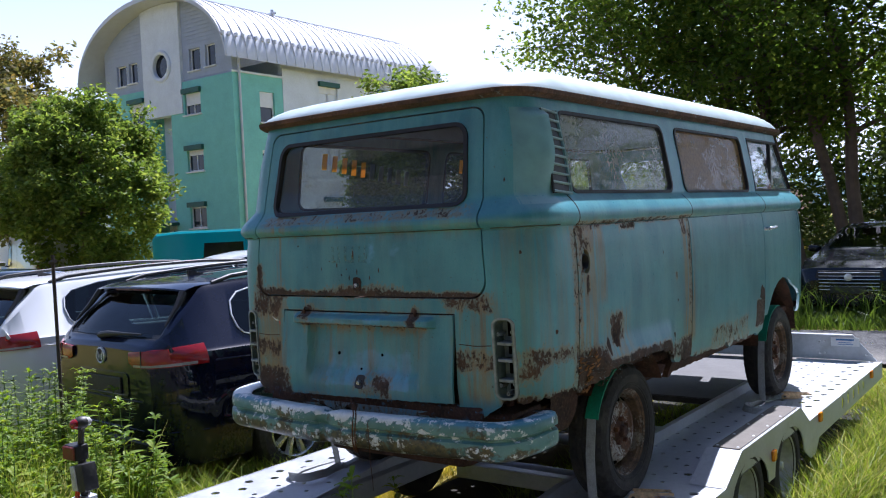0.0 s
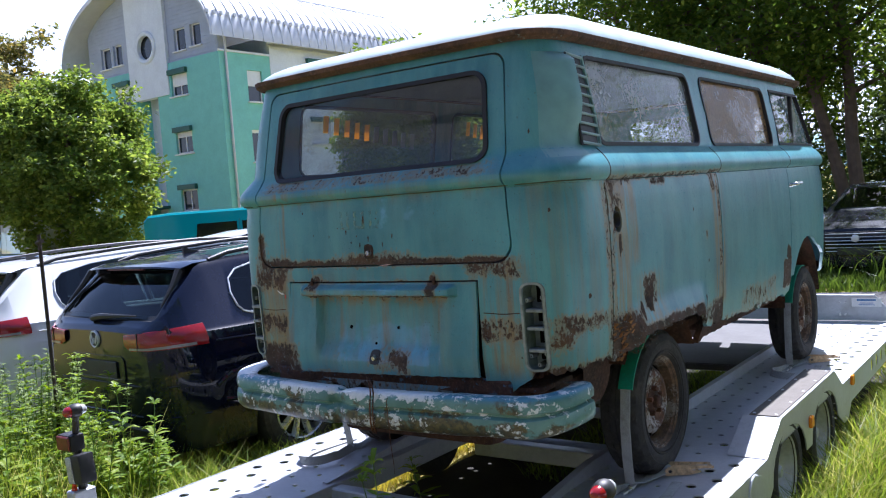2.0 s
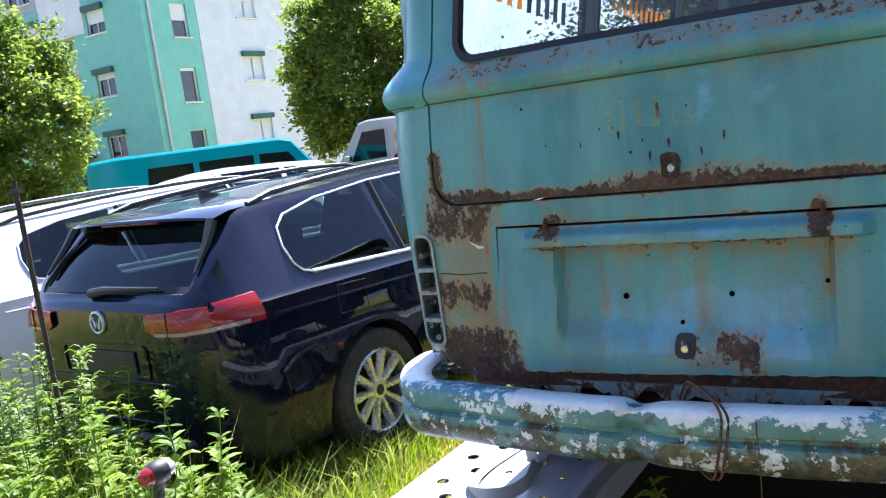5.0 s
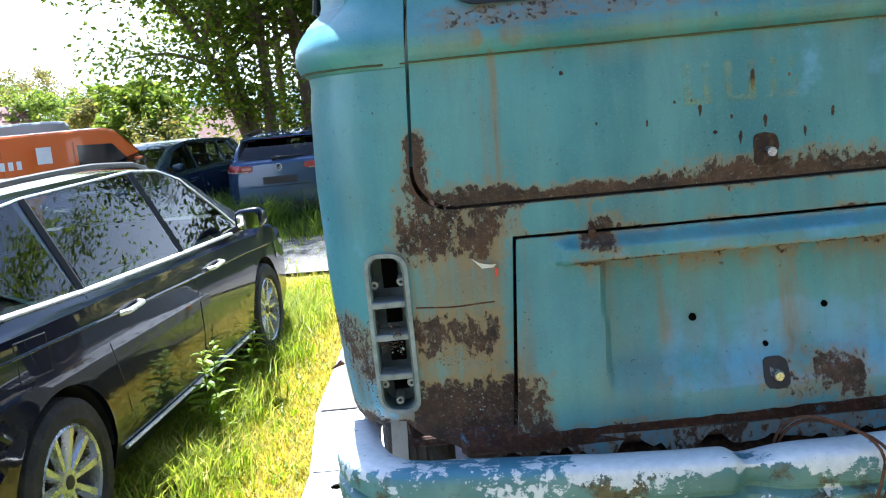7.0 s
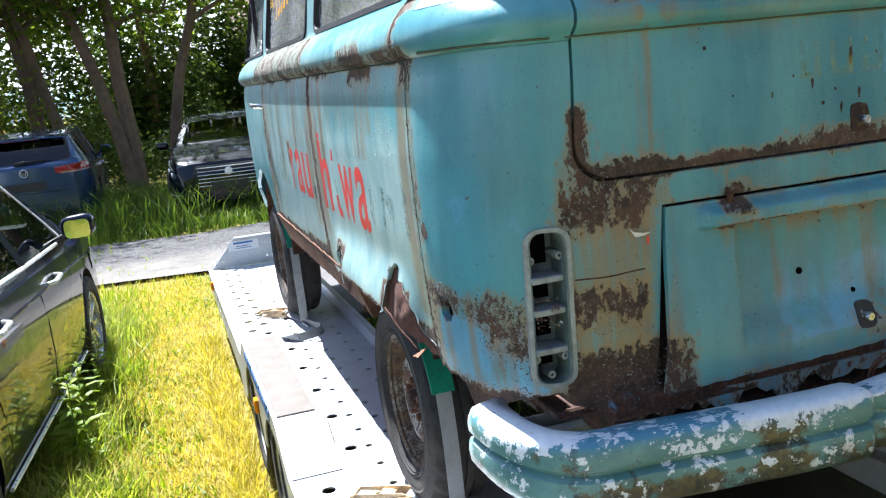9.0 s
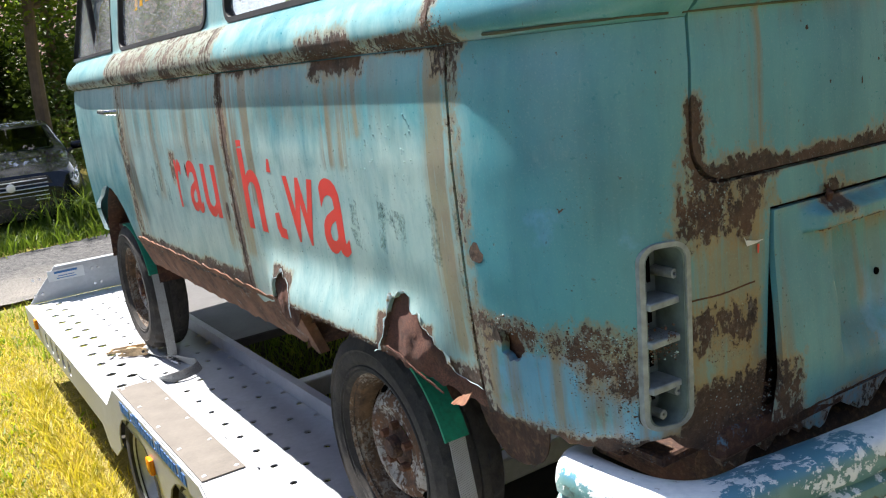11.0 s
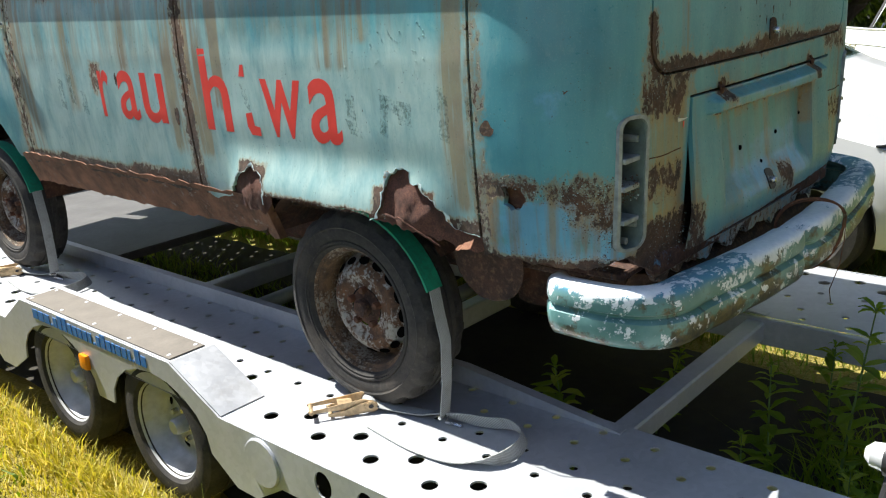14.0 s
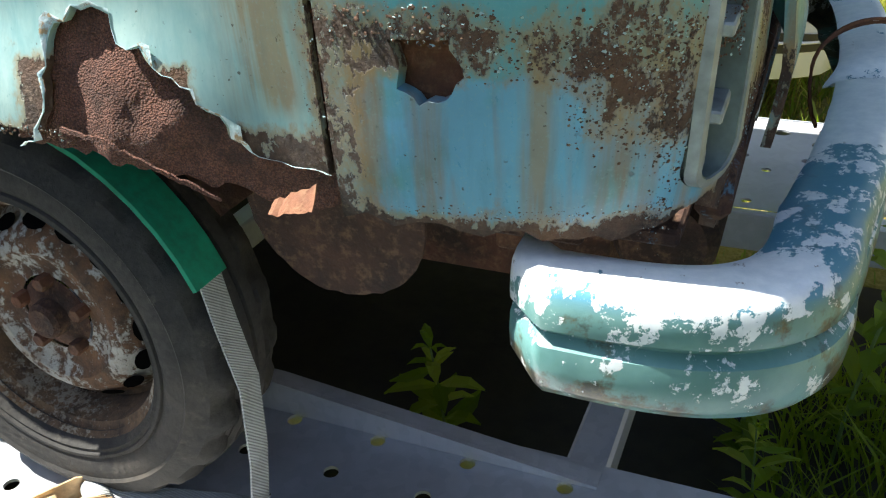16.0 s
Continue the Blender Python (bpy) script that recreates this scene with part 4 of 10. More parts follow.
# rusted inner sheet behind the tears, curled paint along their edges, and crusts of scale
def sheet_low(y):
    return tab(((0.37, 1.035), (0.40, 1.02), (0.45, 1.025), (0.5, 1.045), (0.55, 1.055), (0.6, 1.062), (0.70, 1.078), (1.15, 1.085), (1.2, 1.03), (1.42, 1.03)), y) + 0.012 * fnoise(y * 40, 2.0) + 0.006 * fnoise(y * 120, 4.0)


def grain_rust():
    k = Kit("granular red-brown rust")
    g = k.math("ADD", k.math("MULTIPLY", k.cells(460.0, k.obj), 0.6), k.math("MULTIPLY", k.noise(300.0, 4, 0.7, k.obj), 0.5))
    n = k.noise(16.0, 6, 0.7, k.obj)
    c = k.mix(k.ramp(n, 0.35, 0.65), (0.095, 0.040, 0.028), (0.23, 0.098, 0.064))
    c = k.mix(k.ramp(g, 0.40, 0.66, 0.0, 0.7), c, (0.03, 0.015, 0.011))
    c = k.mix(k.ramp(k.noise(9.0, 4, 0.6, k.obj), 0.56, 0.66, 0.0, 0.7), c, (0.03, 0.016, 0.012))
    k.set(c, 0.92)
    k.bump(k.math("ADD", k.math("MULTIPLY", g, -1.0), n), 0.8, 0.005)
    return k.m


M_GRAIN_RUST = grain_rust()


def inner_sheet(a, b, top):
    us = steps(-S(b), -S(a), 0.008)
    vs = []
    for u in us:
        lo = sheet_low(0.36 - u - 1.05)
        vs.append([lo + (top - lo) * j / 14 for j in range(15)])

    def fn(u, v, d):
        return skin(u, v, 0.014 + d, 0.008 * fnoise(u * 22, v * 22) + 0.004 * fnoise(u * 70, v * 70) + 0.002 * fnoise(u * 160, v * 160))

    bm = bmesh.new()
    thick_grid(bm, fn, us, vs, 0.004)
    vpart("inner_skin", bm, M_GRAIN_RUST, None, "red-brown rusted inner sheet", worn=False)


inner_sheet(0.362, 0.74, 1.26)
inner_sheet(1.17, 1.42, 1.2)
bm = bmesh.new()
us = steps(-S(0.33), -S(0.2), 0.01)
thick_grid(bm, lambda u, v, d: skin(u, v, 0.024 + d, 0.005 * fnoise(u * 40, v * 40)), us, [[1.13 + 0.1 * j / 8 for j in range(9)] for _ in us], 0.004)
vpart("inner_skin", bm, M_RUST, None, "red-brown rusted inner sheet", worn=False)


def curled_mat():
    k = Kit("curled paint edge")
    c = k.mix(k.ramp(k.noise(60.0, 4, 0.6, k.obj), 0.4, 0.6), (0.62, 0.71, 0.72), (0.36, 0.52, 0.54))
    c = k.mix(k.ramp(k.noise(35.0, 5, 0.7, k.obj), 0.56, 0.62), c, (0.34, 0.24, 0.13))
    k.set(c, 0.5)
    k.bump(k.noise(150.0, 4, 0.6, k.obj), 0.6, 0.003)
    return k.m


def crust_mat():
    k = Kit("scale and paint crust")
    i = k.island()
    c = k.mix(k.ramp(i, 0.0, 0.45), (0.03, 0.018, 0.013), (0.11, 0.058, 0.034))
    c = k.mix(k.ramp(i, 0.78, 0.9), c, (0.25, 0.18, 0.11))
    c = k.mix(k.ramp(i, 0.88, 0.885), c, (0.34, 0.48, 0.48))
    k.set(c, 0.85)
    k.bump(k.noise(220.0, 4, 0.7, k.obj), 0.8, 0.003)
    return k.m


M_CURL, M_CRUST = curled_mat(), crust_mat()


def curl(edge, cy, cz, low=0.0, size=1.0):
    """A thin lip of paint bent outwards along a tear in the left flank."""
    bm = bmesh.new()
    rows = []
    for i, (y, z) in enumerate(edge):
        if z < low:
            continue
        d = Vector((0, y - cy, z - cz)).normalized()
        w = 0.0015 + size * (0.026 * max(0.0, fnoise(i * 0.33, 7.7)) ** 1.2 + 0.012 * max(0.0, fnoise(i * 1.9, 2.7)))
        o = 0.001 + 0.005 * size * max(0.0, fnoise(i * 0.53, 1.2)) * abs(fnoise(i * 1.7, 4.0))
        sk = skin(-S(y), z, 0.0)
        base = Vector((0, y, z)) + Vector((sk.x, 0, 0))
        rows.append([base + d * 0.0005 + Vector((0.001, 0, 0)), base + d * w * 0.5 + Vector((-o, 0, 0)), base + d * w + Vector((-0.0006, 0, 0))])
    strip(bm, rows)
    vpart("paint_curl", bm, M_CURL, None, "pale curled lip of torn paint", auto=60, worn=False)


# a tongue of orange rust bent out of the arch's rear foot, and a torn strip of the arch under the tear
bm = bmesh.new()
tongue = lambda u, v, d: Vector((-0.862 - 0.022 * (1 - v) + 0.004 * fnoise(u * 90, v * 4) - d, u - 0.006 * (1 - v), 1.047 + (0.014 * (0.43 - u) / 0.055 + 0.003) * v + 0.22 * (0.41 - u) + 0.005 * fnoise(u * 110, 3)))
us = steps(0.375, 0.425, 0.005)
thick_grid(bm, tongue, us, [[0, 0.25, 0.5, 0.75, 1] for _ in us], 0.003)
vpart("bent_flap", bm, rust_metal("orange rust", (0.09, 0.035, 0.02), (0.27, 0.12, 0.065)), None, "tongue of orange rusted sheet", worn=False)
bm = bmesh.new()
us = steps(-S(0.66), -S(0.50), 0.005)
vs = []
for u in us:
    y = 0.36 - u - 1.05
    lo = tab(((0.50, 1.030), (0.56, 1.068), (0.60, 1.090), (0.66, 1.100)), y) + 0.004 * fnoise(y * 150, 1.0)
    vs.append([lo + j * (0.004 + 0.007 * abs(fnoise(y * 45, 6.0))) / 3 for j in range(4)])
thick_grid(bm, lambda u, v, d: skin(u, v, d - 0.002), us, vs, 0.003)
vpart("arch_lip", bm, M_GRAIN_RUST, None, "torn rusty lip of the wheel arch", worn=False)

curl(TEAR_EDGE, 0.60, 1.10, 1.07)
curl(TEAR_EDGE_2, 1.28, 1.09, 1.05)
curl(TEAR_EDGE_3, 0.265, 1.185, 0.0, 0.45)


def crust(spots, label, seed, lid=False):
    """Lumps of scale: each spot is s, z, length along s, height, how many, size."""
    rs = random.Random(seed)
    verts, faces = [], []
    for s, z, ls, hz, n, size in spots:
        size = size * 0.5
        for _ in range(3 * n):
            u, v = s + ls * rs.random(), z + hz * (rs.random() - 0.5) * (0.6 + 0.8 * rs.random())
            e = size * rs.uniform(0.2, 1.0) ** 1.3 * rs.uniform(0.5, 1.5)
            p, q = skin(u, v, 0.3 * e), skin(u, v, -0.45 * e * rs.uniform(0.1, 1.0))
            t1 = (skin(u + 0.01, v) - skin(u - 0.01, v)).normalized()
            t2 = Vector((0, 0, 1))
            b = len(verts)
            m = 6
            for j in range(m):
                t = 2 * math.pi * j / m
                rr = e * rs.uniform(0.35, 1.35)
                verts.append(p + t1 * rr * math.cos(t) + t2 * rr * math.sin(t) * 0.8)
            for j in range(m):
                t = 2 * math.pi * j / m
                rr = e * rs.uniform(0.3, 0.7)
                verts.append(q + t1 * rr * math.cos(t) + t2 * rr * math.sin(t) * 0.8)
            faces.append(tuple(b + m + j for j in range(m)))
            for j in range(m):
                k = (j + 1) % m
                faces.append((b + j, b + k, b + m + k, b + m + j))
    me = bpy.data.meshes.new("crust")
    me.from_pydata([p - VAN_AT for p in verts], [], faces)
    ob = part_mesh("rust_crust", me, M_CRUST, van, "", True, 50)
    tagged(ob, label, kind="stuff")


crust([(-S(0.36), 1.222, 0.10, 0.03, 90, 0.0062), (-S(0.28), 1.205, 0.28, 0.05, 330, 0.0052), (-0.90, 1.165, 0.11, 0.10, 200, 0.005), (-0.82, 1.09, 0.04, 0.16, 90, 0.0045), (-S(0.34), 1.045, 0.24, 0.016, 90, 0.0034),
       (-S(0.39), 1.24, 0.028, 0.26, 90, 0.003)], "crusted scale along the corner's seam", 1)
crust([(-S(1.2), 1.094, 0.55, 0.012, 260, 0.0046), (-S(1.95), 1.075, 0.36, 0.06, 200, 0.005), (-S(2.8), 1.06, 0.85, 0.03, 200, 0.0046), (-S(1.59), 1.36, 0.05, 0.66, 260, 0.0034)], "crusted scale along the arch and seams", 2)
crust([(-S(1.5), 1.716, 1.13, 0.014, 420, 0.0044), (-S(0.95), 1.72, 0.28, 0.02, 120, 0.005), (-S(2.8), 1.716, 1.28, 0.014, 220, 0.0044), (-S(0.40), 1.73, 0.05, 0.06, 70, 0.005)], "rust scale along the belt line's underside", 3)
crust([(-0.655, 1.415, 0.10, 0.09, 210, 0.0052), (-0.63, 1.19, 0.10, 0.09, 90, 0.0042), (-0.65, 1.05, 0.17, 0.10, 240, 0.006), (-0.64, 1.457, 1.25, 0.012, 260, 0.0036), (0.50, 1.195, 0.15, 0.05, 90, 0.004), (0.50, 1.42, 0.12, 0.04, 60, 0.004), (-0.05, 1.48, 0.16, 0.03, 50, 0.0035)], "crusted rust round the engine lid", 4)
crust([(0.86, 1.19, 0.24, 0.05, 180, 0.005), (S(0.36), 1.13, 0.14, 0.16, 200, 0.006), (S(0.5), 1.08, 0.2, 0.07, 120, 0.006), (S(0.36), 1.05, 0.2, 0.04, 70, 0.006), (S(0.65), 1.09, 0.9, 0.03, 220, 0.0045)], "crusted rust round the wheel arch", 5)


def flakes(spots, seed):
    """Curled orange flakes hanging off the rear foot of the right wheel arch."""
    rs = random.Random(seed)
    bm = bmesh.new()
    for y, z, n in spots:
        for _ in range(n):
            c = skin(S(y + rs.uniform(-0.03, 0.03)), z + rs.uniform(-0.035, 0.035), -0.004)
            a = Vector((rs.uniform(0.2, 1.0), rs.uniform(-1, 1), rs.uniform(-1, 1))).normalized() * rs.uniform(0.006, 0.014)
            b = a.cross(Vector((0.3, rs.uniform(-1, 1), rs.uniform(-1, 1)))).normalized() * rs.uniform(0.004, 0.010)
            lift = Vector((0.006 * rs.random(), 0, 0.004))
            vs = [bm.verts.new(c + q - VAN_AT) for q in (a * -1, b - lift, a + lift * 2, b * -1 - lift)]
            bm.faces.new(vs)
    ob = part("rust_flakes", bm, M_FLAKE, van, "", False)
    tagged(ob, "curled orange rust flakes at the wheel arch", kind="stuff")


M_FLAKE = plain("orange rust flakes", (0.40, 0.20, 0.07), 0.8, 0, 0.4, 70, 0.5)
flakes(((0.40, 1.14, 12), (0.45, 1.10, 16), (0.48, 1.15, 10), (0.43, 1.05, 10)), 21)


def chip(u, z, w, h, drip, seed):
    """A spot where the paint has gone, with a rusty run below it, on the rear or a flank (u: along the skin)."""
    rs = random.Random(seed)
    pts = []
    for j in range(14):
        t = 2 * math.pi * j / 14
        k = rs.uniform(0.7, 1.2)
        pts.append((u + w * k * math.cos(t), z + h * k * math.sin(t) - (drip * rs.uniform(0.5, 1) if 9 <= j <= 11 else 0)))
    bm = bmesh.new()
    bm.faces.new([bm.verts.new(skin(a, b, -0.0006)) for a, b in pts])
    vpart("bare_spot", bm, M_SPOT, None, worn=False)


M_SPOT = rust_metal("bare rusty spot", (0.022, 0.015, 0.012), (0.07, 0.036, 0.022))
# on the tailgate
for i, (x, z, w, h, d) in enumerate(((-0.115, 1.585, 0.006, 0.008, 0.012), (-0.02, 1.63, 0.007, 0.02, 0.012), (0.0, 1.555, 0.006, 0.012, 0.008), (0.045, 1.63, 0.004, 0.005, 0), (-0.30, 1.575, 0.003, 0.004, 0), (-0.21, 1.567, 0.003, 0.009, 0), (-0.09, 1.54, 0.006, 0.005, 0), (-0.045, 1.53, 0.005, 0.012, 0.01),
                                     (0.12, 1.56, 0.005, 0.012, 0.004), (0.07, 1.53, 0.004, 0.010, 0.006), (-0.06, 1.565, 0.004, 0.006, 0), (-0.36, 1.67, 0.006, 0.006, 0.0), (-0.16, 1.60, 0.004, 0.004, 0), (-0.13, 1.60, 0.003, 0.004, 0))):
    chip(x, z, w * 0.7, h * 0.75, d * 0.8, 100 + i)
# on the rear corner and flanks
for i, (u, z, w, h, d) in enumerate(((0.80, 1.62, 0.006, 0.008, 0.0), (0.75, 1.9, 0.005, 0.009, 0.0), (0.95, 1.30, 0.008, 0.010, 0), (S(1.25), 1.55, 0.004, 0.012, 0), (S(0.62), 1.19, 0.018, 0.03, 0.02), (S(0.71), 1.235, 0.035, 0.055, 0.02), (S(1.36), 1.12, 0.03, 0.03, 0.02), (S(1.2), 1.1, 0.05, 0.03, 0.0), (S(0.45), 1.475, 0.011, 0.018, 0.05), (S(2.85), 1.20, 0.06, 0.05, 0.0), (S(1.42), 1.3, 0.006, 0.01, 0.0),
                                     (-S(1.63), 1.30, 0.012, 0.03, 0.0), (-S(1.99), 1.41, 0.008, 0.02, 0.0), (-S(0.345), 1.345, 0.010, 0.018, 0.0))):
    chip(u, z, w, h, d, 140 + i)


def residue_mat():
    k = Kit("residue of peeled letters")
    out = k.n["Material Output"]
    k.set((0.055, 0.15, 0.14), 0.5)
    tr = k.n.new("ShaderNodeBsdfTransparent")
    mx = k.n.new("ShaderNodeMixShader")
    k.put(k.ramp(k.math("ADD", k.math("MULTIPLY", k.noise(28.0, 5, 0.7), 0.6), k.math("MULTIPLY", k.noise(140.0, 3, 0.6), 0.4)), 0.46, 0.58, 0.0, 0.42), mx.inputs[0])
    k.l.new(tr.outputs[0], mx.inputs[1])
    k.l.new(k.b.outputs[0], mx.inputs[2])
    k.l.new(mx.outputs[0], out.inputs["Surface"])
    return k.m


M_RESIDUE = residue_mat()
for y, z0, z1, w, lean in ((0.785, 1.335, 1.41, 0.016, 0.0), (0.77, 1.29, 1.34, 0.022, 0.02), (0.668, 1.30, 1.41, 0.014, -0.01), (0.63, 1.36, 1.41, 0.02, 0.01), (0.59, 1.33, 1.40, 0.025, 0.0), (0.46, 1.30, 1.44, 0.016, 0.0), (0.378, 1.265, 1.43, 0.010, 0.0), (1.235, 1.34, 1.42, 0.010, 0.02), (2.25, 1.27, 1.36, 0.02, 0.0), (2.33, 1.3, 1.42, 0.018, 0.01), (2.42, 1.28, 1.4, 0.02, 0.0)):
    bm = bmesh.new()
    pts = jagged([(y - w, z0), (y + w, z0 + 0.01), (y + w + lean, z1), (y - w + lean, z1 - 0.008)], 0.003, 0.012, int(y * 100))
    bm.faces.new([bm.verts.new(skin(-S(a), b, -0.0005)) for a, b in pts])
    vpart("letter_residue", bm, M_RESIDUE, None, "dark residue of a peeled letter", worn=False)
# blisters in the paint
rs = random.Random(12)
for i in range(26):
    y, z = 0.50 + 0.32 * rs.random(), 1.47 + 0.12 * rs.random()
    bm = bmesh.new()
    r_ = rs.uniform(0.0016, 0.0034)
    c = skin(-S(y), z, 0)
    rings = lathe(bm, [(r_, 0.0005), (r_ * 0.8, -0.001), (r_ * 0.3, -0.0016), (0.0001, -0.0017)], "x", c, 7)
    vpart("paint_blister", bm, None, None, worn=True)


# tailgate, with its window
def gate():
    us = steps(-0.66, 0.66, 0.03)
    zs = steps(1.43, 1.70, 0.03) + steps(1.709, 1.785, 0.004) + steps(1.80, 2.22, 0.03)
    vs = [zs for _ in us]
    bm = bmesh.new()
    thick_grid(bm, skin, us, vs, 0.022)
    bm = carve(bm, [rear_prism(gate_outline(-0.003))], "INTERSECT")
    win = [(u * (1 - 0.04 * max(0, (v - 1.81) / 0.33)), v) for u, v in rounded(-0.557, 1.806, 0.557, 2.146, 0.065, 6)]
    bm = carve(bm, [rear_prism(win)])
    g = vpart("tailgate", bm, label="tailgate with a rusted lower edge")

    def place(u, v, d):
        return Vector((u, rear_y(u, v) + d, v)) - VAN_AT

    bm = bmesh.new()
    ring_band(bm, win, place, 0.017, -0.009, 0.02)
    part("window_seal", bm, M_RUBBER, g, "perished black rubber seal")
    bm = bmesh.new()
    cols = steps(-0.552, 0.552, 0.05)
    inner = []
    for u in cols:
        inner.append([place(u * (1 - 0.04 * k), 1.81 + 0.333 * k, 0.008) for k in (0, 0.25, 0.5, 0.75, 1)])
    strip(bm, inner)
    pane = part("window_pane", bm, M_GLASS_REAR, g, "dusty rear glass")
    pane.visible_shadow = False
    bm = bmesh.new()
    lathe(bm, [(0.0, -0.019), (0.008, -0.019), (0.0095, -0.016), (0.0095, 0.0)], "y", Vector((0.004, rear_y(0, 1.49), 1.497)) - VAN_AT, 16)
    part("lock", bm, M_CHROME, g, "worn chrome push button")
    bm = bmesh.new()
    prism(bm, jagged(rounded(-0.024, 1.472, 0.020, 1.530, 0.012, 3), 0.003, 0.010, 9), place, -0.003, 0.002)
    part("lock_plate", bm, M_SPOT, g, "dark bare metal round the lock")
    # faint traces of old yellow lettering
    for x0, w in ((-0.145, 0.05), (-0.07, 0.055), (0.01, 0.05)):
        bm = bmesh.new()
        for a, b, c, d in ((x0, 1.592, x0 + w, 1.604), (x0, 1.6045, x0 + 0.014, 1.665), (x0 + w - 0.014, 1.6045, x0 + w, 1.665)):
            prism(bm, [(a, b), (c, b), (c, d), (a, d)], place, -0.0012, 0.002)
        part("lettering_trace", bm, M_GHOST, g)


def ghost_mat():
    k = Kit("ghost of yellow lettering")
    out = k.n["Material Output"]
    k.set((0.42, 0.45, 0.16), 0.5)
    tr = k.n.new("ShaderNodeBsdfTransparent")
    mx = k.n.new("ShaderNodeMixShader")
    k.put(k.ramp(k.noise(45.0, 5, 0.7), 0.4, 0.75, 0.0, 0.55), mx.inputs[0])
    k.l.new(tr.outputs[0], mx.inputs[1])
    k.l.new(k.b.outputs[0], mx.inputs[2])
    k.l.new(mx.outputs[0], out.inputs["Surface"])
    return k.m


M_GHOST = ghost_mat()
gate()


# engine lid with its plate recess and ridge
def engine_lid():
    def fn(u, v, d):
        p = Vector((u, rear_y(u, v), v))
        p.y -= 0.004 + 0.027 * sstep(1.378, 1.02, v)
        wid = sstep(0.405, 0.375, abs(u - 0.005))
        # rolled ridge, steep below, over the plate recess with its clear upright edges
        p.y -= 0.030 * wid * sstep(1.376, 1.352, v) * sstep(1.322, 1.332, v)
        rec = sstep(0.320, 0.305, abs(u - 0.005)) * sstep(1.326, 1.318, v) * sstep(1.055, 1.15, v)
        p.y += 0.036 * rec + 0.004 * fnoise(u * 5, v * 5)
        p.y += d
        return p

    us = steps(0.0, 1.0, 0.0085)
    vs = [steps(0.0, 0.80, 0.025) + steps(0.812, 1.0, 0.008) for _ in us]

    def fn2(u, v, d):
        (x0, z0), (x1, z1), (x2, z2), (x3, z3) = LID_PTS
        x = (x0 + (x1 - x0) * u) * (1 - v) + (x3 + (x2 - x3) * u) * v
        z = (z0 + (z1 - z0) * u + 0.004 * fnoise(u * 30)) * (1 - v) + (z3 + (z2 - z3) * u) * v
        return fn(x, z, d)

    bm = bmesh.new()
    thick_grid(bm, fn2, us, vs, 0.012)
    lid = vpart("engine_lid", bm, label="dented engine lid with a plate recess", lid=True)
    for x in (-0.325, 0.31):
        bm = bmesh.new()
        pts = [Vector((x, rear_y(x, 1.40) - 0.003, 1.398)), Vector((x, rear_y(x, 1.385) - 0.010, 1.384)), Vector((x, rear_y(x, 1.37) - 0.006, 1.366))]
        pipe(bm, [p - VAN_AT for p in pts], [0.005, 0.007, 0.005], 8)
        part("hinge", bm, M_UNDER, lid, "rusted hinge knuckle")
    bm = bmesh.new()
    lathe(bm, [(0.0, -0.014), (0.008, -0.014), (0.010, -0.010), (0.010, 0.004)], "y", fn(0.0, 1.082, 0) - VAN_AT, 16)
    part("lock", bm, M_CHROME, lid, "worn chrome lid button")
    bm = bmesh.new()
    prism(bm, jagged(rounded(-0.024, 1.058, 0.022, 1.112, 0.012, 3), 0.002, 0.012, 8), lambda u, v, d: fn(u, v, d) - VAN_AT, -0.003, 0.002)
    part("lock_plate", bm, M_BLACKP, lid, "dark bare metal round the button")
    for x, z, r in ((-0.143, 1.197, 0.007), (0.105, 1.2, 0.006), (-0.01, 1.135, 0.005), (0.305, 1.225, 0.005)):
        bm = bmesh.new()
        c = fn(x, z, 0)
        lathe(bm, [(0.0, -0.003), (r, -0.003), (r * 1.2, 0.004)], "y", c - VAN_AT, 12)
        part("screw_hole_shade", bm, M_HOLE_SHADE, lid)


engine_lid()


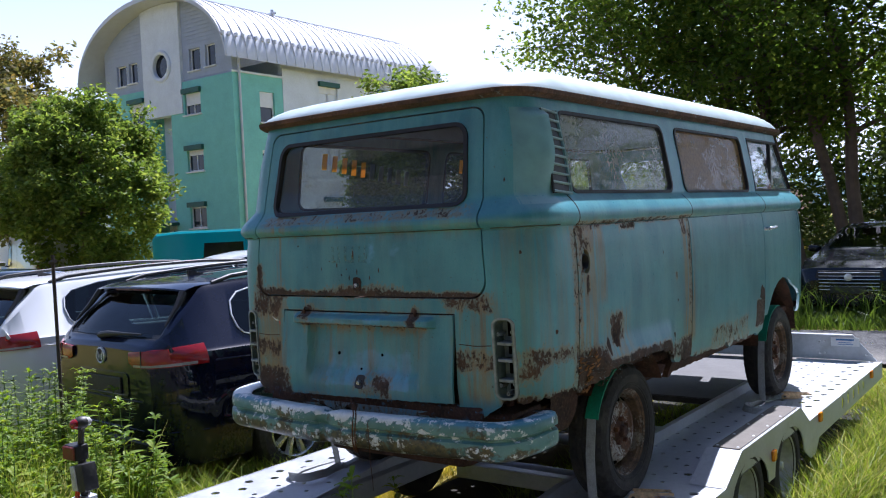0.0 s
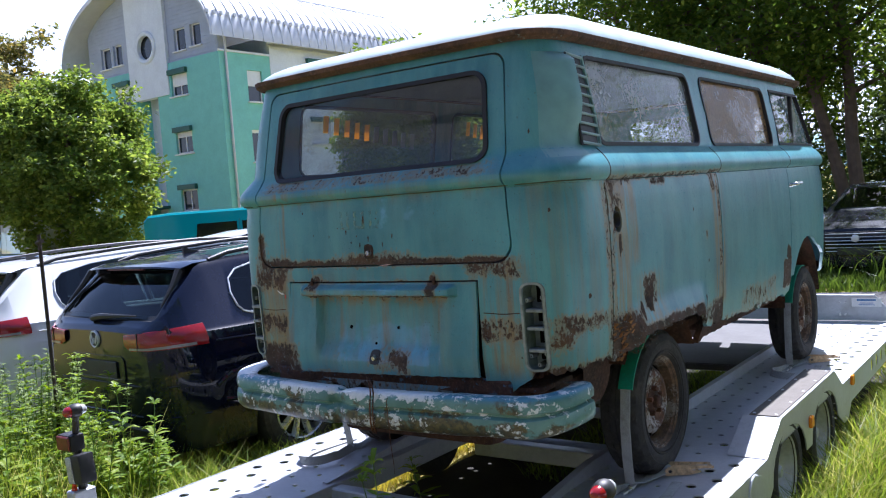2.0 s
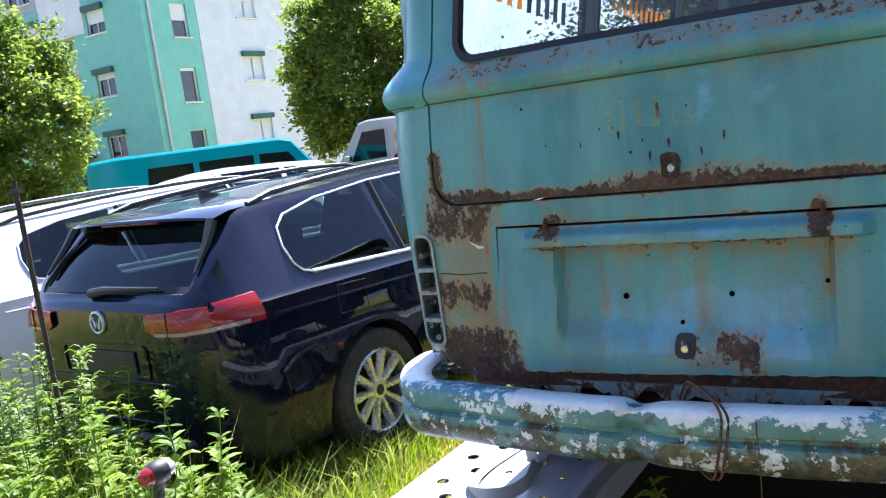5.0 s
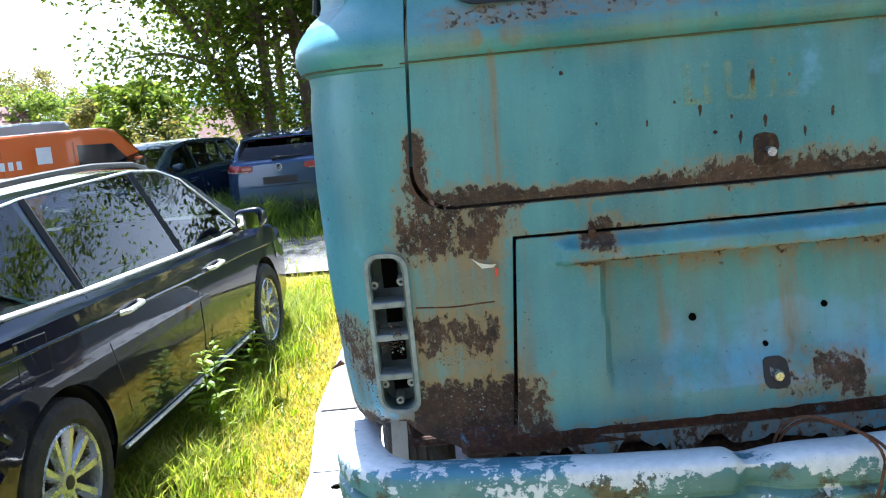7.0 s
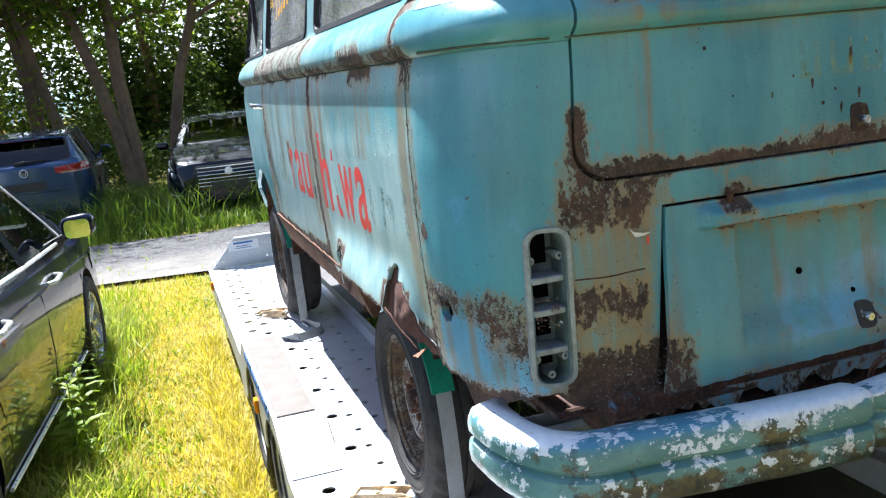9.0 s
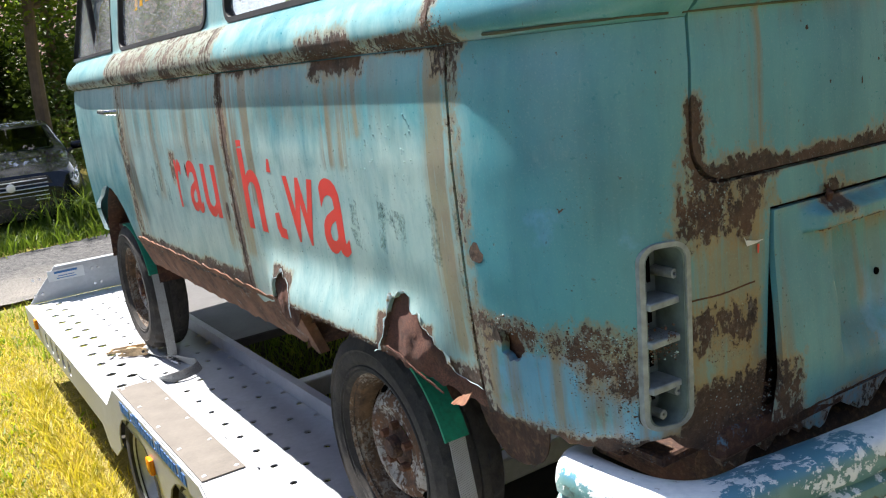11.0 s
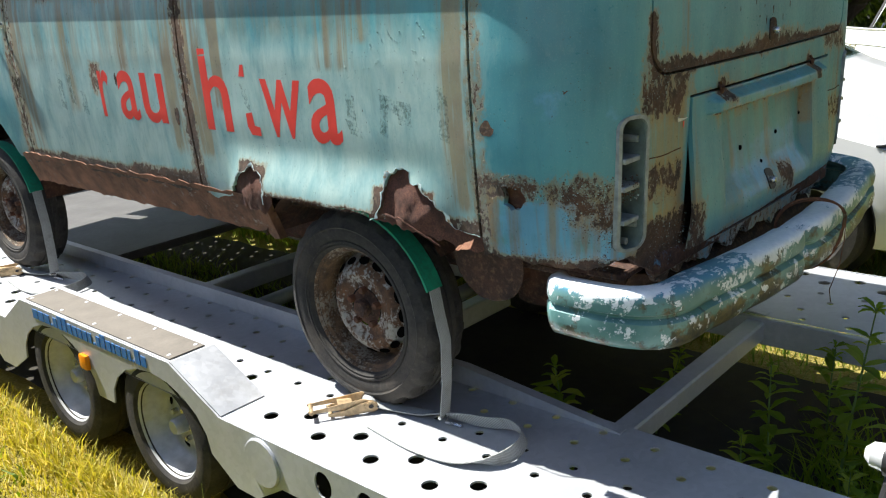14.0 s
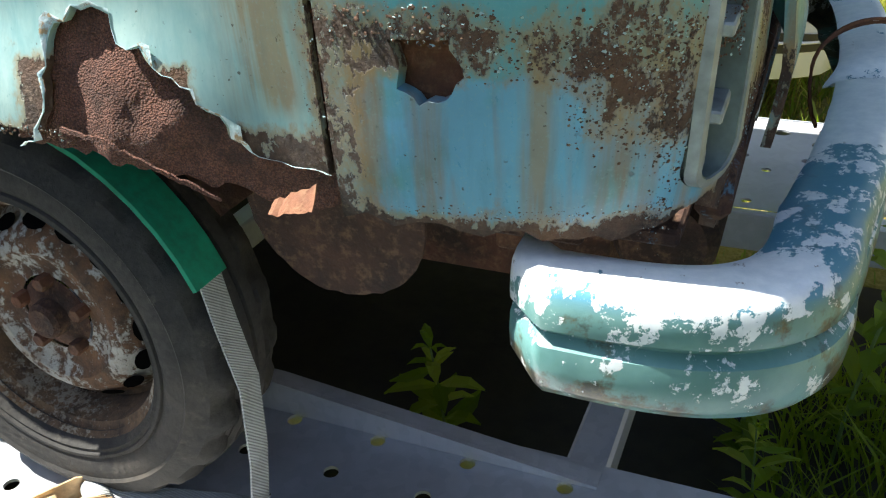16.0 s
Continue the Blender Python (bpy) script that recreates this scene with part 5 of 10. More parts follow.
# empty tail lamp housings, four chambers each
def tail_lamp(sg):
    pts = [(sg * u, v) for u, v in LAMP_L] if sg < 0 else LAMP_R
    pts = LAMP_L if sg < 0 else LAMP_R
    cx = sg * -0.71 if sg < 0 else 0.71
    cx = 0.71 * sg

    def y_at(u, v):
        a = abs(u)
        fl = W(v) - 0.2
        if a <= fl:
            return rear_y(a, v)
        k = min(1.0, (a - fl) / 0.2)
        return tab(Y_TAB, v) + 0.02 + 0.32 * (1 - (1 - k ** 2.4) ** (1 / 2.4))

    def place(u, v, d):
        base = y_at(0.71, v) + (abs(u) - 0.71) * (0.45 if abs(u) > 0.71 else 0.24)
        return Vector((u, base + d, v)) - VAN_AT

    root = new("tail_lamp")
    root.parent = van
    root["label"] = "empty tail lamp housing with the lens missing"
    bm = bmesh.new()
    ring_band(bm, pts, place, 0.008, -0.007, 0.004)
    rim = part("bezel", bm, M_ALU, root, "oxidised alloy rim")
    bm = bmesh.new()
    ring_band(bm, [(u * 1.0 + (cx - u) * 0.18, v + (1.2135 - v) * 0.03) for u, v in pts], place, 0.004, -0.004, 0.06)
    prism(bm, [(cx + (u - cx) * 0.84, 1.2135 + (v - 1.2135) * 0.97) for u, v in pts], place, 0.056, 0.062)
    part("housing", bm, plain("lamp housing green-grey", (0.12, 0.165, 0.16), 0.6, 0.1, 0.3, 40, 0.4), root)
    for z in (1.272, 1.208, 1.13):
        bm = bmesh.new()
        box(bm, (cx - 0.034, 0, -0.006), (cx + 0.034, 0.056, 0.006), 0.002)
        o = place(cx, z, 0.0)
        bmesh.ops.translate(bm, verts=bm.verts[:], vec=(0, o.y, o.z))
        part("divider", bm, M_ALU, root)
    for dx, z in ((0.026, 1.315), (-0.026, 1.308), (0.026, 1.115), (-0.026, 1.11), (0.0, 1.078)):
        bm = bmesh.new()
        o = place(cx + dx, z, 0.0)
        lathe(bm, [(0.003, 0.014), (0.003, 0.010), (0.008, 0.010), (0.009, 0.054)], "y", o, 10)
        part("screw_boss", bm, M_ALU, root)
    for z, h in ((1.325, 0.058), (1.242, 0.03), (1.175, 0.05), (1.10, 0.02)):
        bm = bmesh.new()
        o = place(cx + 0.004, z, 0.052)
        box(bm, (o.x - 0.015, o.y - 0.002, o.z - h / 2), (o.x + 0.015, o.y + 0.003, o.z + h / 2))
        part("socket_hole_shade", bm, M_HOLE_SHADE, root)


tail_lamp(-1)
tail_lamp(1)
# seams and a loose flake of filler on the rusty post beside the lid
for sg in (-1, 1):
    bm = bmesh.new()
    pipe(bm, [skin(sg * s, 1.262 + 0.002 * math.sin(s * 40), 0.001) - VAN_AT for s in steps(0.51, 0.655, 0.02)], 0.0022, 5)
    part("post_seam", bm, M_UNDER, van, "dark seam across the post")
bm = bmesh.new()
pts = [skin(-0.545, 1.352, -0.012), skin(-0.530, 1.340, -0.004), skin(-0.512, 1.337, -0.009), skin(-0.499, 1.338, -0.014), skin(-0.505, 1.330, -0.003), skin(-0.526, 1.329, -0.002)]
strip(bm, [[p - VAN_AT for p in pts[:3]], [p - VAN_AT for p in (pts[5], pts[4], pts[3])]])
part("filler_flake", bm, M_WHITE, van, "curled white flake of filler")
bm = bmesh.new()
strip(bm, [[skin(-0.503, 1.328, -0.003) - VAN_AT, skin(-0.497, 1.328, -0.003) - VAN_AT], [skin(-0.502, 1.312, -0.002) - VAN_AT, skin(-0.498, 1.312, -0.002) - VAN_AT]])
part("red_scrap", bm, M_RED, van, "scrap of red paint")


# side windows with seals
def side_window(sg, pts, mat=None, curtain=False):
    def place(u, v, d):
        return Vector((sg * (W(v) - d - (0.012 * ((u - 2.0) / 1.6) ** 2 * (u > 2.0))), u, v)) - VAN_AT

    root = new("side_window")
    root.parent = van
    bm = bmesh.new()
    ring_band(bm, pts, place, 0.015, -0.006, 0.02)
    part("window_seal", bm, M_RUBBER, root, "black rubber seal")
    bm = bmesh.new()
    bm.faces.new([bm.verts.new(place(u, v, 0.012)) for u, v in pts])
    pane = part("window_pane", bm, mat or M_GLASS, root, "dusty side glass")
    pane.visible_shadow = False
    return root, place


for sg in (-1, 1):
    for i, (a, b) in enumerate(WIN_SIDE):
        root, place = side_window(sg, rounded(a, 1.838, b, 2.188, 0.055, 5), M_GLASS_BROWN if sg > 0 and i == 1 else None)
        if sg < 0:
            # a painted telephone notice, its digits as plain bars
            start = b - 0.10
            for j in range(10):
                bm = bmesh.new()
                y0 = start - 0.10 - j * 0.078
                z0 = 2.06 + j * 0.009
                prism(bm, [(y0, z0 - 0.085), (y0, z0), (y0 - 0.036, z0 - 0.003), (y0 - 0.036, z0 - 0.085)], place, 0.016, 0.018)
                part("painted_bar", bm, M_YELLOW if j > 4 or i else M_WHITE, root)
            if i == 1:
                lettering("TeL", lambda u, v: place(start + 0.06 - u, 2.03 + v + 0.1 * u, 0.008), 0.055, M_YELLOW, "painted_word", root)
        elif i == 1:
            bm = bmesh.new()
            rows = []
            for k in range(41):
                y = a + 0.03 + (b - a - 0.06) * k / 40
                rows.append([Vector((0.70 + 0.012 * math.sin(k * 1.9) + 0.01 * q, y, 1.845 + q * 0.29)) - VAN_AT for q in (0, 0.25, 0.5, 0.75, 1 - 0.06 * abs(math.sin(k * 0.31)))])
            strip(bm, rows)
            part("window_blind", bm, plain("brown cloth", (0.34, 0.22, 0.11), 0.9, 0, 0.2, 50, 0.4), root, "brown cloth hung behind the glass")
    side_window(sg, [(2.92, 1.845), (3.78, 1.845), (3.62, 2.19), (2.94, 2.19)])[0]
    bm = bmesh.new()
    box(bm, (sg * 0.765 - 0.012, 3.35, 1.845), (sg * 0.765 + 0.012, 3.375, 2.165), 0.004)
    bmesh.ops.translate(bm, verts=bm.verts[:], vec=-VAN_AT)
    part("quarter_light_bar", bm, M_RUBBER, van)

# windscreen
bm = bmesh.new()
strip(bm, [[Vector((x, tab(F_TAB, z) - 0.03 * (x / 0.5) ** 2 - 0.012, z)) - VAN_AT for z in (1.86, 2.0, 2.16)] for x in (-0.6, -0.3, 0, 0.3, 0.6)])
ws = part("windscreen", bm, M_GLASS, van, "dusty windscreen")
ws.visible_shadow = False


# gutter and roof
def roof():
    us = steps(-5.45, 5.45, 0.06)
    us = us[:-1]

    def ring(out, z):
        pts = []
        for s in us:
            p = skin(s, 2.2, -out)
            pts.append(Vector((p.x, p.y, z + 0.016 + 0.005 * p.y)) - VAN_AT)
        return pts

    bm = bmesh.new()
    strip(bm, [ring(-0.02, 2.212), ring(0.012, 2.212), ring(0.034, 2.226), ring(0.036, 2.244), ring(0.03, 2.246), ring(0.024, 2.236), ring(-0.01, 2.236)], True)
    part("rain_gutter", bm, rust_metal("rusted gutter", (0.04, 0.025, 0.018), (0.15, 0.075, 0.045), (0.20, 0.26, 0.26), 0.66), van, "rust-eaten rain gutter")
    bm = bmesh.new()
    base = ring(0.018, 0)
    c = Vector((0, 2.05, 0)) - VAN_AT
    rows = []
    for k in (1.0, 0.995, 0.985, 0.965, 0.93, 0.88, 0.8, 0.68, 0.5, 0.28, 0.1):
        h = 2.250 + 0.165 * (1 - k ** 5.0) ** 0.60
        rows.append([Vector((c.x + (p.x - c.x) * k, c.y + (p.y - c.y) * k, h - VAN_AT.z + 0.005 * (p.y + VAN_AT.y))) for p in base])
    vs = strip(bm, rows, True)
    bm.faces.new(vs[-1])
    part("roof", bm, M_ROOF, van, "chalky pale roof")


roof()


# air intakes on the rear corners
def intake(sg):
    root = new("air_intake")
    root.parent = van
    root["label"] = "air intake with nine slots"

    def at(y, z, d):
        p = skin(sg * S(max(0.36, y)), z, d)
        return Vector((p.x, y, z)) - VAN_AT

    bm = bmesh.new()
    rows = []
    for i in range(25):
        k = i / 24
        z = 1.80 + 0.385 * k
        bulge = 0.044 * sstep(0.08, 0.6, k) * (1 - sstep(0.93, 1.0, k)) + 0.001
        row = []
        for q in range(13):
            t = q / 12
            row.append(skin(sg * (0.80 + 0.2 * t), z, -bulge * math.sin(math.pi * (0.5 * t ** 1.3 + 0.0)) ** 1.5) - VAN_AT)
        row.append(skin(sg * 1.004, z, 0.0) - VAN_AT)
        rows.append(row)
    strip(bm, rows)
    bmesh.ops.recalc_face_normals(bm, faces=bm.faces[:])
    part("scoop", bm, plain("faded turquoise scoop", (0.17, 0.33, 0.34), 0.45, 0, 0.15, 12), root)
    # black sheet over the closed skin, painting the shade inside the slots
    bm = bmesh.new()
    rows = []
    for i in range(13):
        z = 1.84 + 0.34 * i / 12
        rows.append([skin(sg * sp, z, -0.010) - VAN_AT for sp in (1.0, 1.05, 1.10)])
    strip(bm, rows)
    part("slot_back", bm, M_BLACKP, root)
    for i in range(10):
        z = 1.845 + 0.33 * i / 9
        bm = bmesh.new()
        a, b = skin(sg * 0.995, z + 0.006, -0.015) - VAN_AT, skin(sg * 1.105, z - 0.006, -0.015) - VAN_AT
        rod(bm, a, b, 0.0055, 6)
        part("slot_bar", bm, plain("pale slot bar", (0.27, 0.38, 0.38), 0.5, 0, 0.1, 30), root)
    for sp in (0.995, 1.108):
        bm = bmesh.new()
        pipe(bm, [skin(sg * sp, 1.84 + 0.34 * i / 8, -0.014) - VAN_AT for i in range(9)], 0.006, 6)
        part("slot_edge", bm, M_BLACKP if sp < 1 else plain("slot frame", (0.2, 0.33, 0.33), 0.5, 0, 0.1, 30), root)


intake(-1)
intake(1)

# seams in the belt line
for sg, ys in ((-1, (0.384, 1.565, 2.815)), (1, (0.384, 1.62, 2.90))):
    for y in ys:
        bm = bmesh.new()
        pipe(bm, [skin(sg * S(y), 1.709 + 0.12 * j / 8, 0.0015) - VAN_AT for j in range(9)], 0.0035, 5)
        part("belt_seam", bm, M_UNDER, van, "dark seam across the belt line")
# dirt and painted shade in the crease under the belt line's roll, across the rear
M_CREASE_DARK = plain("olive-brown crease dirt and shade", (0.075, 0.085, 0.05), 0.9, 0, 0.35, 30, 0.3)
for a, b in ((-0.634, 0.634), (-0.98, -0.66), (0.66, 0.98)):
    bm = bmesh.new()
    pipe(bm, [skin(q, 1.7155 + 0.0012 * fnoise(q * 9, 2.0), -0.0008) - VAN_AT for q in steps(a, b, 0.02)], [0.0026 + 0.0012 * fnoise(q * 14, 5.0) for q in steps(a, b, 0.02)], 5)
    part("crease_dirt", bm, M_CREASE_DARK, van, "line of dirt and painted shade in the belt crease")
# rusty liners over the front wheels
for sg in (-1, 1):
    bm = bmesh.new()
    rows = []
    for i in range(13):
        t = radians(180 - 180 * i / 12)
        rows.append([Vector((sg * x, 3.335 + 0.44 * math.cos(t), 0.85 + 0.44 * math.sin(t))) - VAN_AT for x in (0.48, 0.79)])
    strip(bm, rows)
    bm.faces.new([bm.verts.new(Vector((sg * 0.5, 3.335 + 0.44 * math.cos(t), 0.85 + 0.44 * math.sin(t))) - VAN_AT) for t in (math.pi * j / 12 for j in range(13))])
    part("wheel_housing", bm, M_UNDER, van, "rusty wheel housing")

# fuel filler neck in the open flap
bm = bmesh.new()
lathe(bm, [(0.0, 0.80), (0.03, 0.80), (0.034, 0.81), (0.034, 0.845), (0.030, 0.853), (0.026, 0.845), (0.024, 0.82)], "x", Vector((0, 0.448, 1.557)) - VAN_AT, 20)
part("fuel_cap", bm, M_BLACKP, van, "dark fuel filler cap")
# door handles
for sg, y, z in ((1, 2.98, 1.60), (-1, 2.91, 1.60)):
    bm = bmesh.new()
    pipe(bm, [Vector((sg * 0.845, y - 0.06, z)) - VAN_AT, Vector((sg * 0.888, y - 0.05, z + 0.004)) - VAN_AT, Vector((sg * 0.892, y + 0.05, z + 0.008)) - VAN_AT, Vector((sg * 0.87, y + 0.085, z + 0.008)) - VAN_AT], [0.012, 0.011, 0.010, 0.007], 8)
    part("door_handle", bm, M_CHROME, van, "dull chrome door handle")

# floor pan, sills and underbody
bm = bmesh.new()
box(bm, (-0.74, 1.30, 0.985), (0.74, 4.1, 1.02), 0.004)
box(bm, (-0.62, 0.12, 1.34), (0.62, 1.30, 1.365), 0.004)
box(bm, (-0.62, 1.29, 1.0), (0.62, 1.32, 1.36), 0.004)
bmesh.ops.translate(bm, verts=bm.verts[:], vec=-VAN_AT)
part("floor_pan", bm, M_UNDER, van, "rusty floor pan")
bm = bmesh.new()
for x in (-0.72, 0.72):
    box(bm, (x - 0.012, 0.3, 1.02), (x + 0.012, 1.3, 1.36), 0.002)
for x in (-0.36, 0.36):
    box(bm, (x - 0.035, 0.16, 0.93), (x + 0.035, 4.0, 1.0), 0.006)
box(bm, (-0.5, 0.55, 0.78), (0.5, 0.63, 0.86), 0.02)
bmesh.ops.translate(bm, verts=bm.verts[:], vec=-VAN_AT)
part("chassis_rail", bm, M_UNDER, van, "rusty chassis rails and axle tube")
for sg, y0, y1 in ((-1, 1.25, 2.93), (1, 1.52, 2.95)):
    us = steps(y0, y1, 0.03)

    def sill_fn(u, v, d, sg=sg):
        return Vector((sg * ((0.835 if sg < 0 else 0.80) - 0.05 * (1.05 - v) / 0.13 - d), u, v))

    base = 0.915 if sg < 0 else 0.885
    vs = [[base + 0.012 * fnoise(u * 21, sg) + 0.01 * fnoise(u * 60) + (0.02 if u > y0 + 0.05 else 0) + (1.05 - 0.915) * j / 5 for j in range(6)] for u in us]
    bm = bmesh.new()
    thick_grid(bm, sill_fn, us, vs, 0.03)
    bmesh.ops.translate(bm, verts=bm.verts[:], vec=-VAN_AT)
    part("sill", bm, M_SILL if sg < 0 else M_UNDER, van, "bare rusty sill" if sg < 0 else "dark rusty sill")
# inner wheel housings and a hanging splash plate behind each rear wheel
for sg in (-1, 1):
    bm = bmesh.new()
    rows = []
    for i in range(13):
        t = radians(150 - 130 * i / 12)
        rows.append([Vector((sg * x, 0.91 + 0.42 * math.cos(t), 0.80 + 0.36 * math.sin(t))) - VAN_AT for x in (0.50, 0.80)])
    strip(bm, rows)
    rows2 = [[Vector((sg * 0.52, 0.62, 0.98)) - VAN_AT, Vector((sg * 0.52, 1.32, 0.9)) - VAN_AT], [Vector((sg * 0.52, 0.5, 1.3)) - VAN_AT, Vector((sg * 0.52, 1.32, 1.3)) - VAN_AT]]
    strip(bm, rows2)
    part("wheel_housing", bm, M_UNDER, van, "rusty wheel housing")
    bm = bmesh.new()
    pts = [(0.56, 1.06)] + [(0.445 + 0.115 * math.cos(t), 0.965 - 0.115 * math.sin(t)) for t in (math.pi * j / 14 for j in range(15))] + [(0.31, 1.05)]
    prism(bm, jagged(pts, 0.002, 0.012, 3), lambda u, v, d: Vector((sg * (d - 0.10 * (1.06 - v) + 0.004 * fnoise(u * 20, v * 20)), u, v)) - VAN_AT, 0.735, 0.739)
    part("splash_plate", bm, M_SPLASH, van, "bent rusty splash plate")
    for y, x in ((0.34, 0.60), (0.27, 0.60), (0.21, 0.60)):
        bm = bmesh.new()
        box(bm, (sg * x - 0.02, y - 0.016, 0.93 if y != 0.27 else 0.89), (sg * x + 0.02, y + 0.016, 1.04), 0.004)
        bmesh.ops.translate(bm, verts=bm.verts[:], vec=-VAN_AT)
        part("bumper_bracket", bm, M_RUST, van)
# backing added so that no light shows through the lid's gap
bm = bmesh.new()
box(bm, (-0.60, 0.13, 0.985), (0.60, 0.15, 1.35), 0.004)
box(bm, (-0.60, 0.15, 0.985), (0.60, 0.62, 1.0), 0.004)
bmesh.ops.translate(bm, verts=bm.verts[:], vec=-VAN_AT)
part("engine_bay_tin", bm, M_UNDER, van, "dark rusty tin added to stop light behind the lid")
bm = bmesh.new()
box(bm, (-0.6, 0.02, 0.955), (0.6, 0.06, 1.02), 0.01)
box(bm, (-0.7, 0.06, 0.97), (0.7, 0.30, 0.99), 0.004)
bmesh.ops.translate(bm, verts=bm.verts[:], vec=-VAN_AT)
part("rear_valance", bm, rust_metal("rusted blue valance", (0.02, 0.014, 0.012), (0.09, 0.04, 0.025), (0.05, 0.15, 0.24), 0.62), van, "rusted-out rear valance with scraps of blue")


# unseen engine, silencer and side tin under the tail, added to keep sun off the deck
bm = bmesh.new()
box(bm, (-0.40, 0.18, 0.70), (0.40, 0.62, 0.975), 0.05, None, 2)
bmesh.ops.translate(bm, verts=bm.verts[:], vec=-VAN_AT)
part("engine", bm, M_UNDER, van, "unseen dark engine block added to stop sun")
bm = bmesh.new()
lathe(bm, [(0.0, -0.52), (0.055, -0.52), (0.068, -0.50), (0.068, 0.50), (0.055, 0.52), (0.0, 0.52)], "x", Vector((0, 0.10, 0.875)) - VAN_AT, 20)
part("silencer", bm, M_SPLASH, van, "unseen rusted silencer added to stop sun")
for sg in (-1, 1):
    bm = bmesh.new()
    box(bm, (min(sg * 0.40, sg * 0.70), 0.16, 0.955), (max(sg * 0.40, sg * 0.70), 0.66, 0.975), 0.004)
    bmesh.ops.translate(bm, verts=bm.verts[:], vec=-VAN_AT)
    part("side_tin", bm, M_SPLASH, van, "dark side tin added to stop sun on the deck")


# belly of the van between the axles
bm = bmesh.new()
box(bm, (-0.44, 1.42, 0.76), (0.44, 2.95, 0.93), 0.03)
box(bm, (-0.30, 0.66, 0.72), (0.30, 1.25, 1.0), 0.05)
box(bm, (-0.62, 2.0, 0.86), (0.62, 2.12, 0.94), 0.01)
bmesh.ops.translate(bm, verts=bm.verts[:], vec=-VAN_AT)
part("belly_pan", bm, M_UNDER, van, "dark rusty belly pan and gearbox")


# bumper
def bumper():
    def plan(t):
        """t from -1 to 1; the outer line of the bumper from left to right."""
        a, sg = abs(t), 1 if t >= 0 else -1
        if a < 0.68:
            x = a / 0.68 * 0.60
            return Vector((sg * x, -0.170 + 0.055 * (x / 0.6) ** 2, 0)), Vector((sg * 0.18 * x / 0.6, -1, 0)).normalized()
        th = (a - 0.68) / 0.32
        ang = min(1.0, th / 0.86) * math.pi / 2
        e = 2 / 2.6
        x = 0.60 + 0.252 * math.sin(ang) ** e
        y = -0.115 + 0.275 * (1 - max(0.0, math.cos(ang)) ** e)
        if th > 0.86:
            y += (th - 0.86) / 0.14 * 0.045
            x -= (th - 0.86) / 0.14 * 0.04
        n = Vector((sg * math.sin(min(ang, 1.5)), -math.cos(min(ang, 1.5)) - 0.001, 0)).normalized()
        return Vector((sg * x, y, 0)), n

    sect = [(-0.085, 0.962, 1), (-0.06, 0.970, 1), (-0.022, 0.974, 1), (-0.006, 0.970, 0.9), (0.0, 0.958, 0.45), (0.004, 0.935, 0.15), (0.002, 0.913, 0), (-0.011, 0.905, 0), (-0.012, 0.896, 0), (0.003, 0.886, 0), (0.006, 0.86, 0), (0.003, 0.832, 0), (-0.008, 0.815, -0.2), (-0.03, 0.806, -0.5), (-0.06, 0.806, -1)]
    ts = steps(-1, 1, 0.009)
    bm = bmesh.new()
    at_top = bm.verts.layers.float.new("top")
    at_low = bm.verts.layers.float.new("low")
    at_bare = bm.verts.layers.float.new("bare")
    outer, inner = [], []
    for t in ts:
        p, n = plan(t)
        end = max(0.0, (abs(t) - 0.965) / 0.035)
        dent = math.exp(-((p.x + 0.105) / (0.05 if p.x > -0.105 else 0.018)) ** 2)
        worn = max(sstep(-0.78, -0.70, p.x) * sstep(-0.36, -0.44, p.x), sstep(0.34, 0.44, p.x), 0.8 * dent)
        row, row2 = [], []
        for d, z, top in sect:
            z = 0.840 + (z - 0.806) * 0.893
            lift = sstep(0.72, 1.0, abs(t))
            z += lift * (0.024 if z < 0.9 else 0.024 - 0.014 * min(1, (z - 0.9) / 0.07))
            zz = 0.9 + (z - 0.9) * (1 - 0.12 * end) + 0.0025 * fnoise(t * 7, z * 9)
            zz -= 0.02 * dent * max(0, top)
            q = p + n * (d - 0.012 * end - 0.03 * dent * (1 - 0.4 * abs(top)) + 0.003 * fnoise(t * 9, z * 4))
            for sh, lst in ((0.0, row), (0.004, row2)):
                v = bm.verts.new(Vector((q.x - n.x * sh, q.y - n.y * sh, zz - sh * (0.9 if top > 0.5 else -0.9 if top < -0.3 else 0))) - VAN_AT)
                v[at_top], v[at_low], v[at_bare] = max(0, top), 1.0 if z < 0.89 else 0.15, worn * max(0, top)
                lst.append(v)
        outer.append(row)
        inner.append(row2)
    for g, flip in ((outer, False), (inner, True)):
        for a, b in zip(g, g[1:]):
            for i in range(len(sect) - 1):
                f = (a[i], a[i + 1], b[i + 1], b[i])
                bm.faces.new(f[::-1] if flip else f)
    for a, b in ((outer[0], inner[0]), (outer[-1], inner[-1])):
        for i in range(len(sect) - 1):
            bm.faces.new((a[i], b[i], b[i + 1], a[i + 1]))
    for i in (0, -1):
        for r, s in zip(range(len(ts) - 1), range(1, len(ts))):
            bm.faces.new((outer[r][i], outer[s][i], inner[s][i], inner[r][i]))
    bmesh.ops.recalc_face_normals(bm, faces=bm.faces[:])
    part("rear_bumper", bm, M_BUMPER, van, "wrap-round bumper with flaking white and blue paint", True, 50)


bumper()
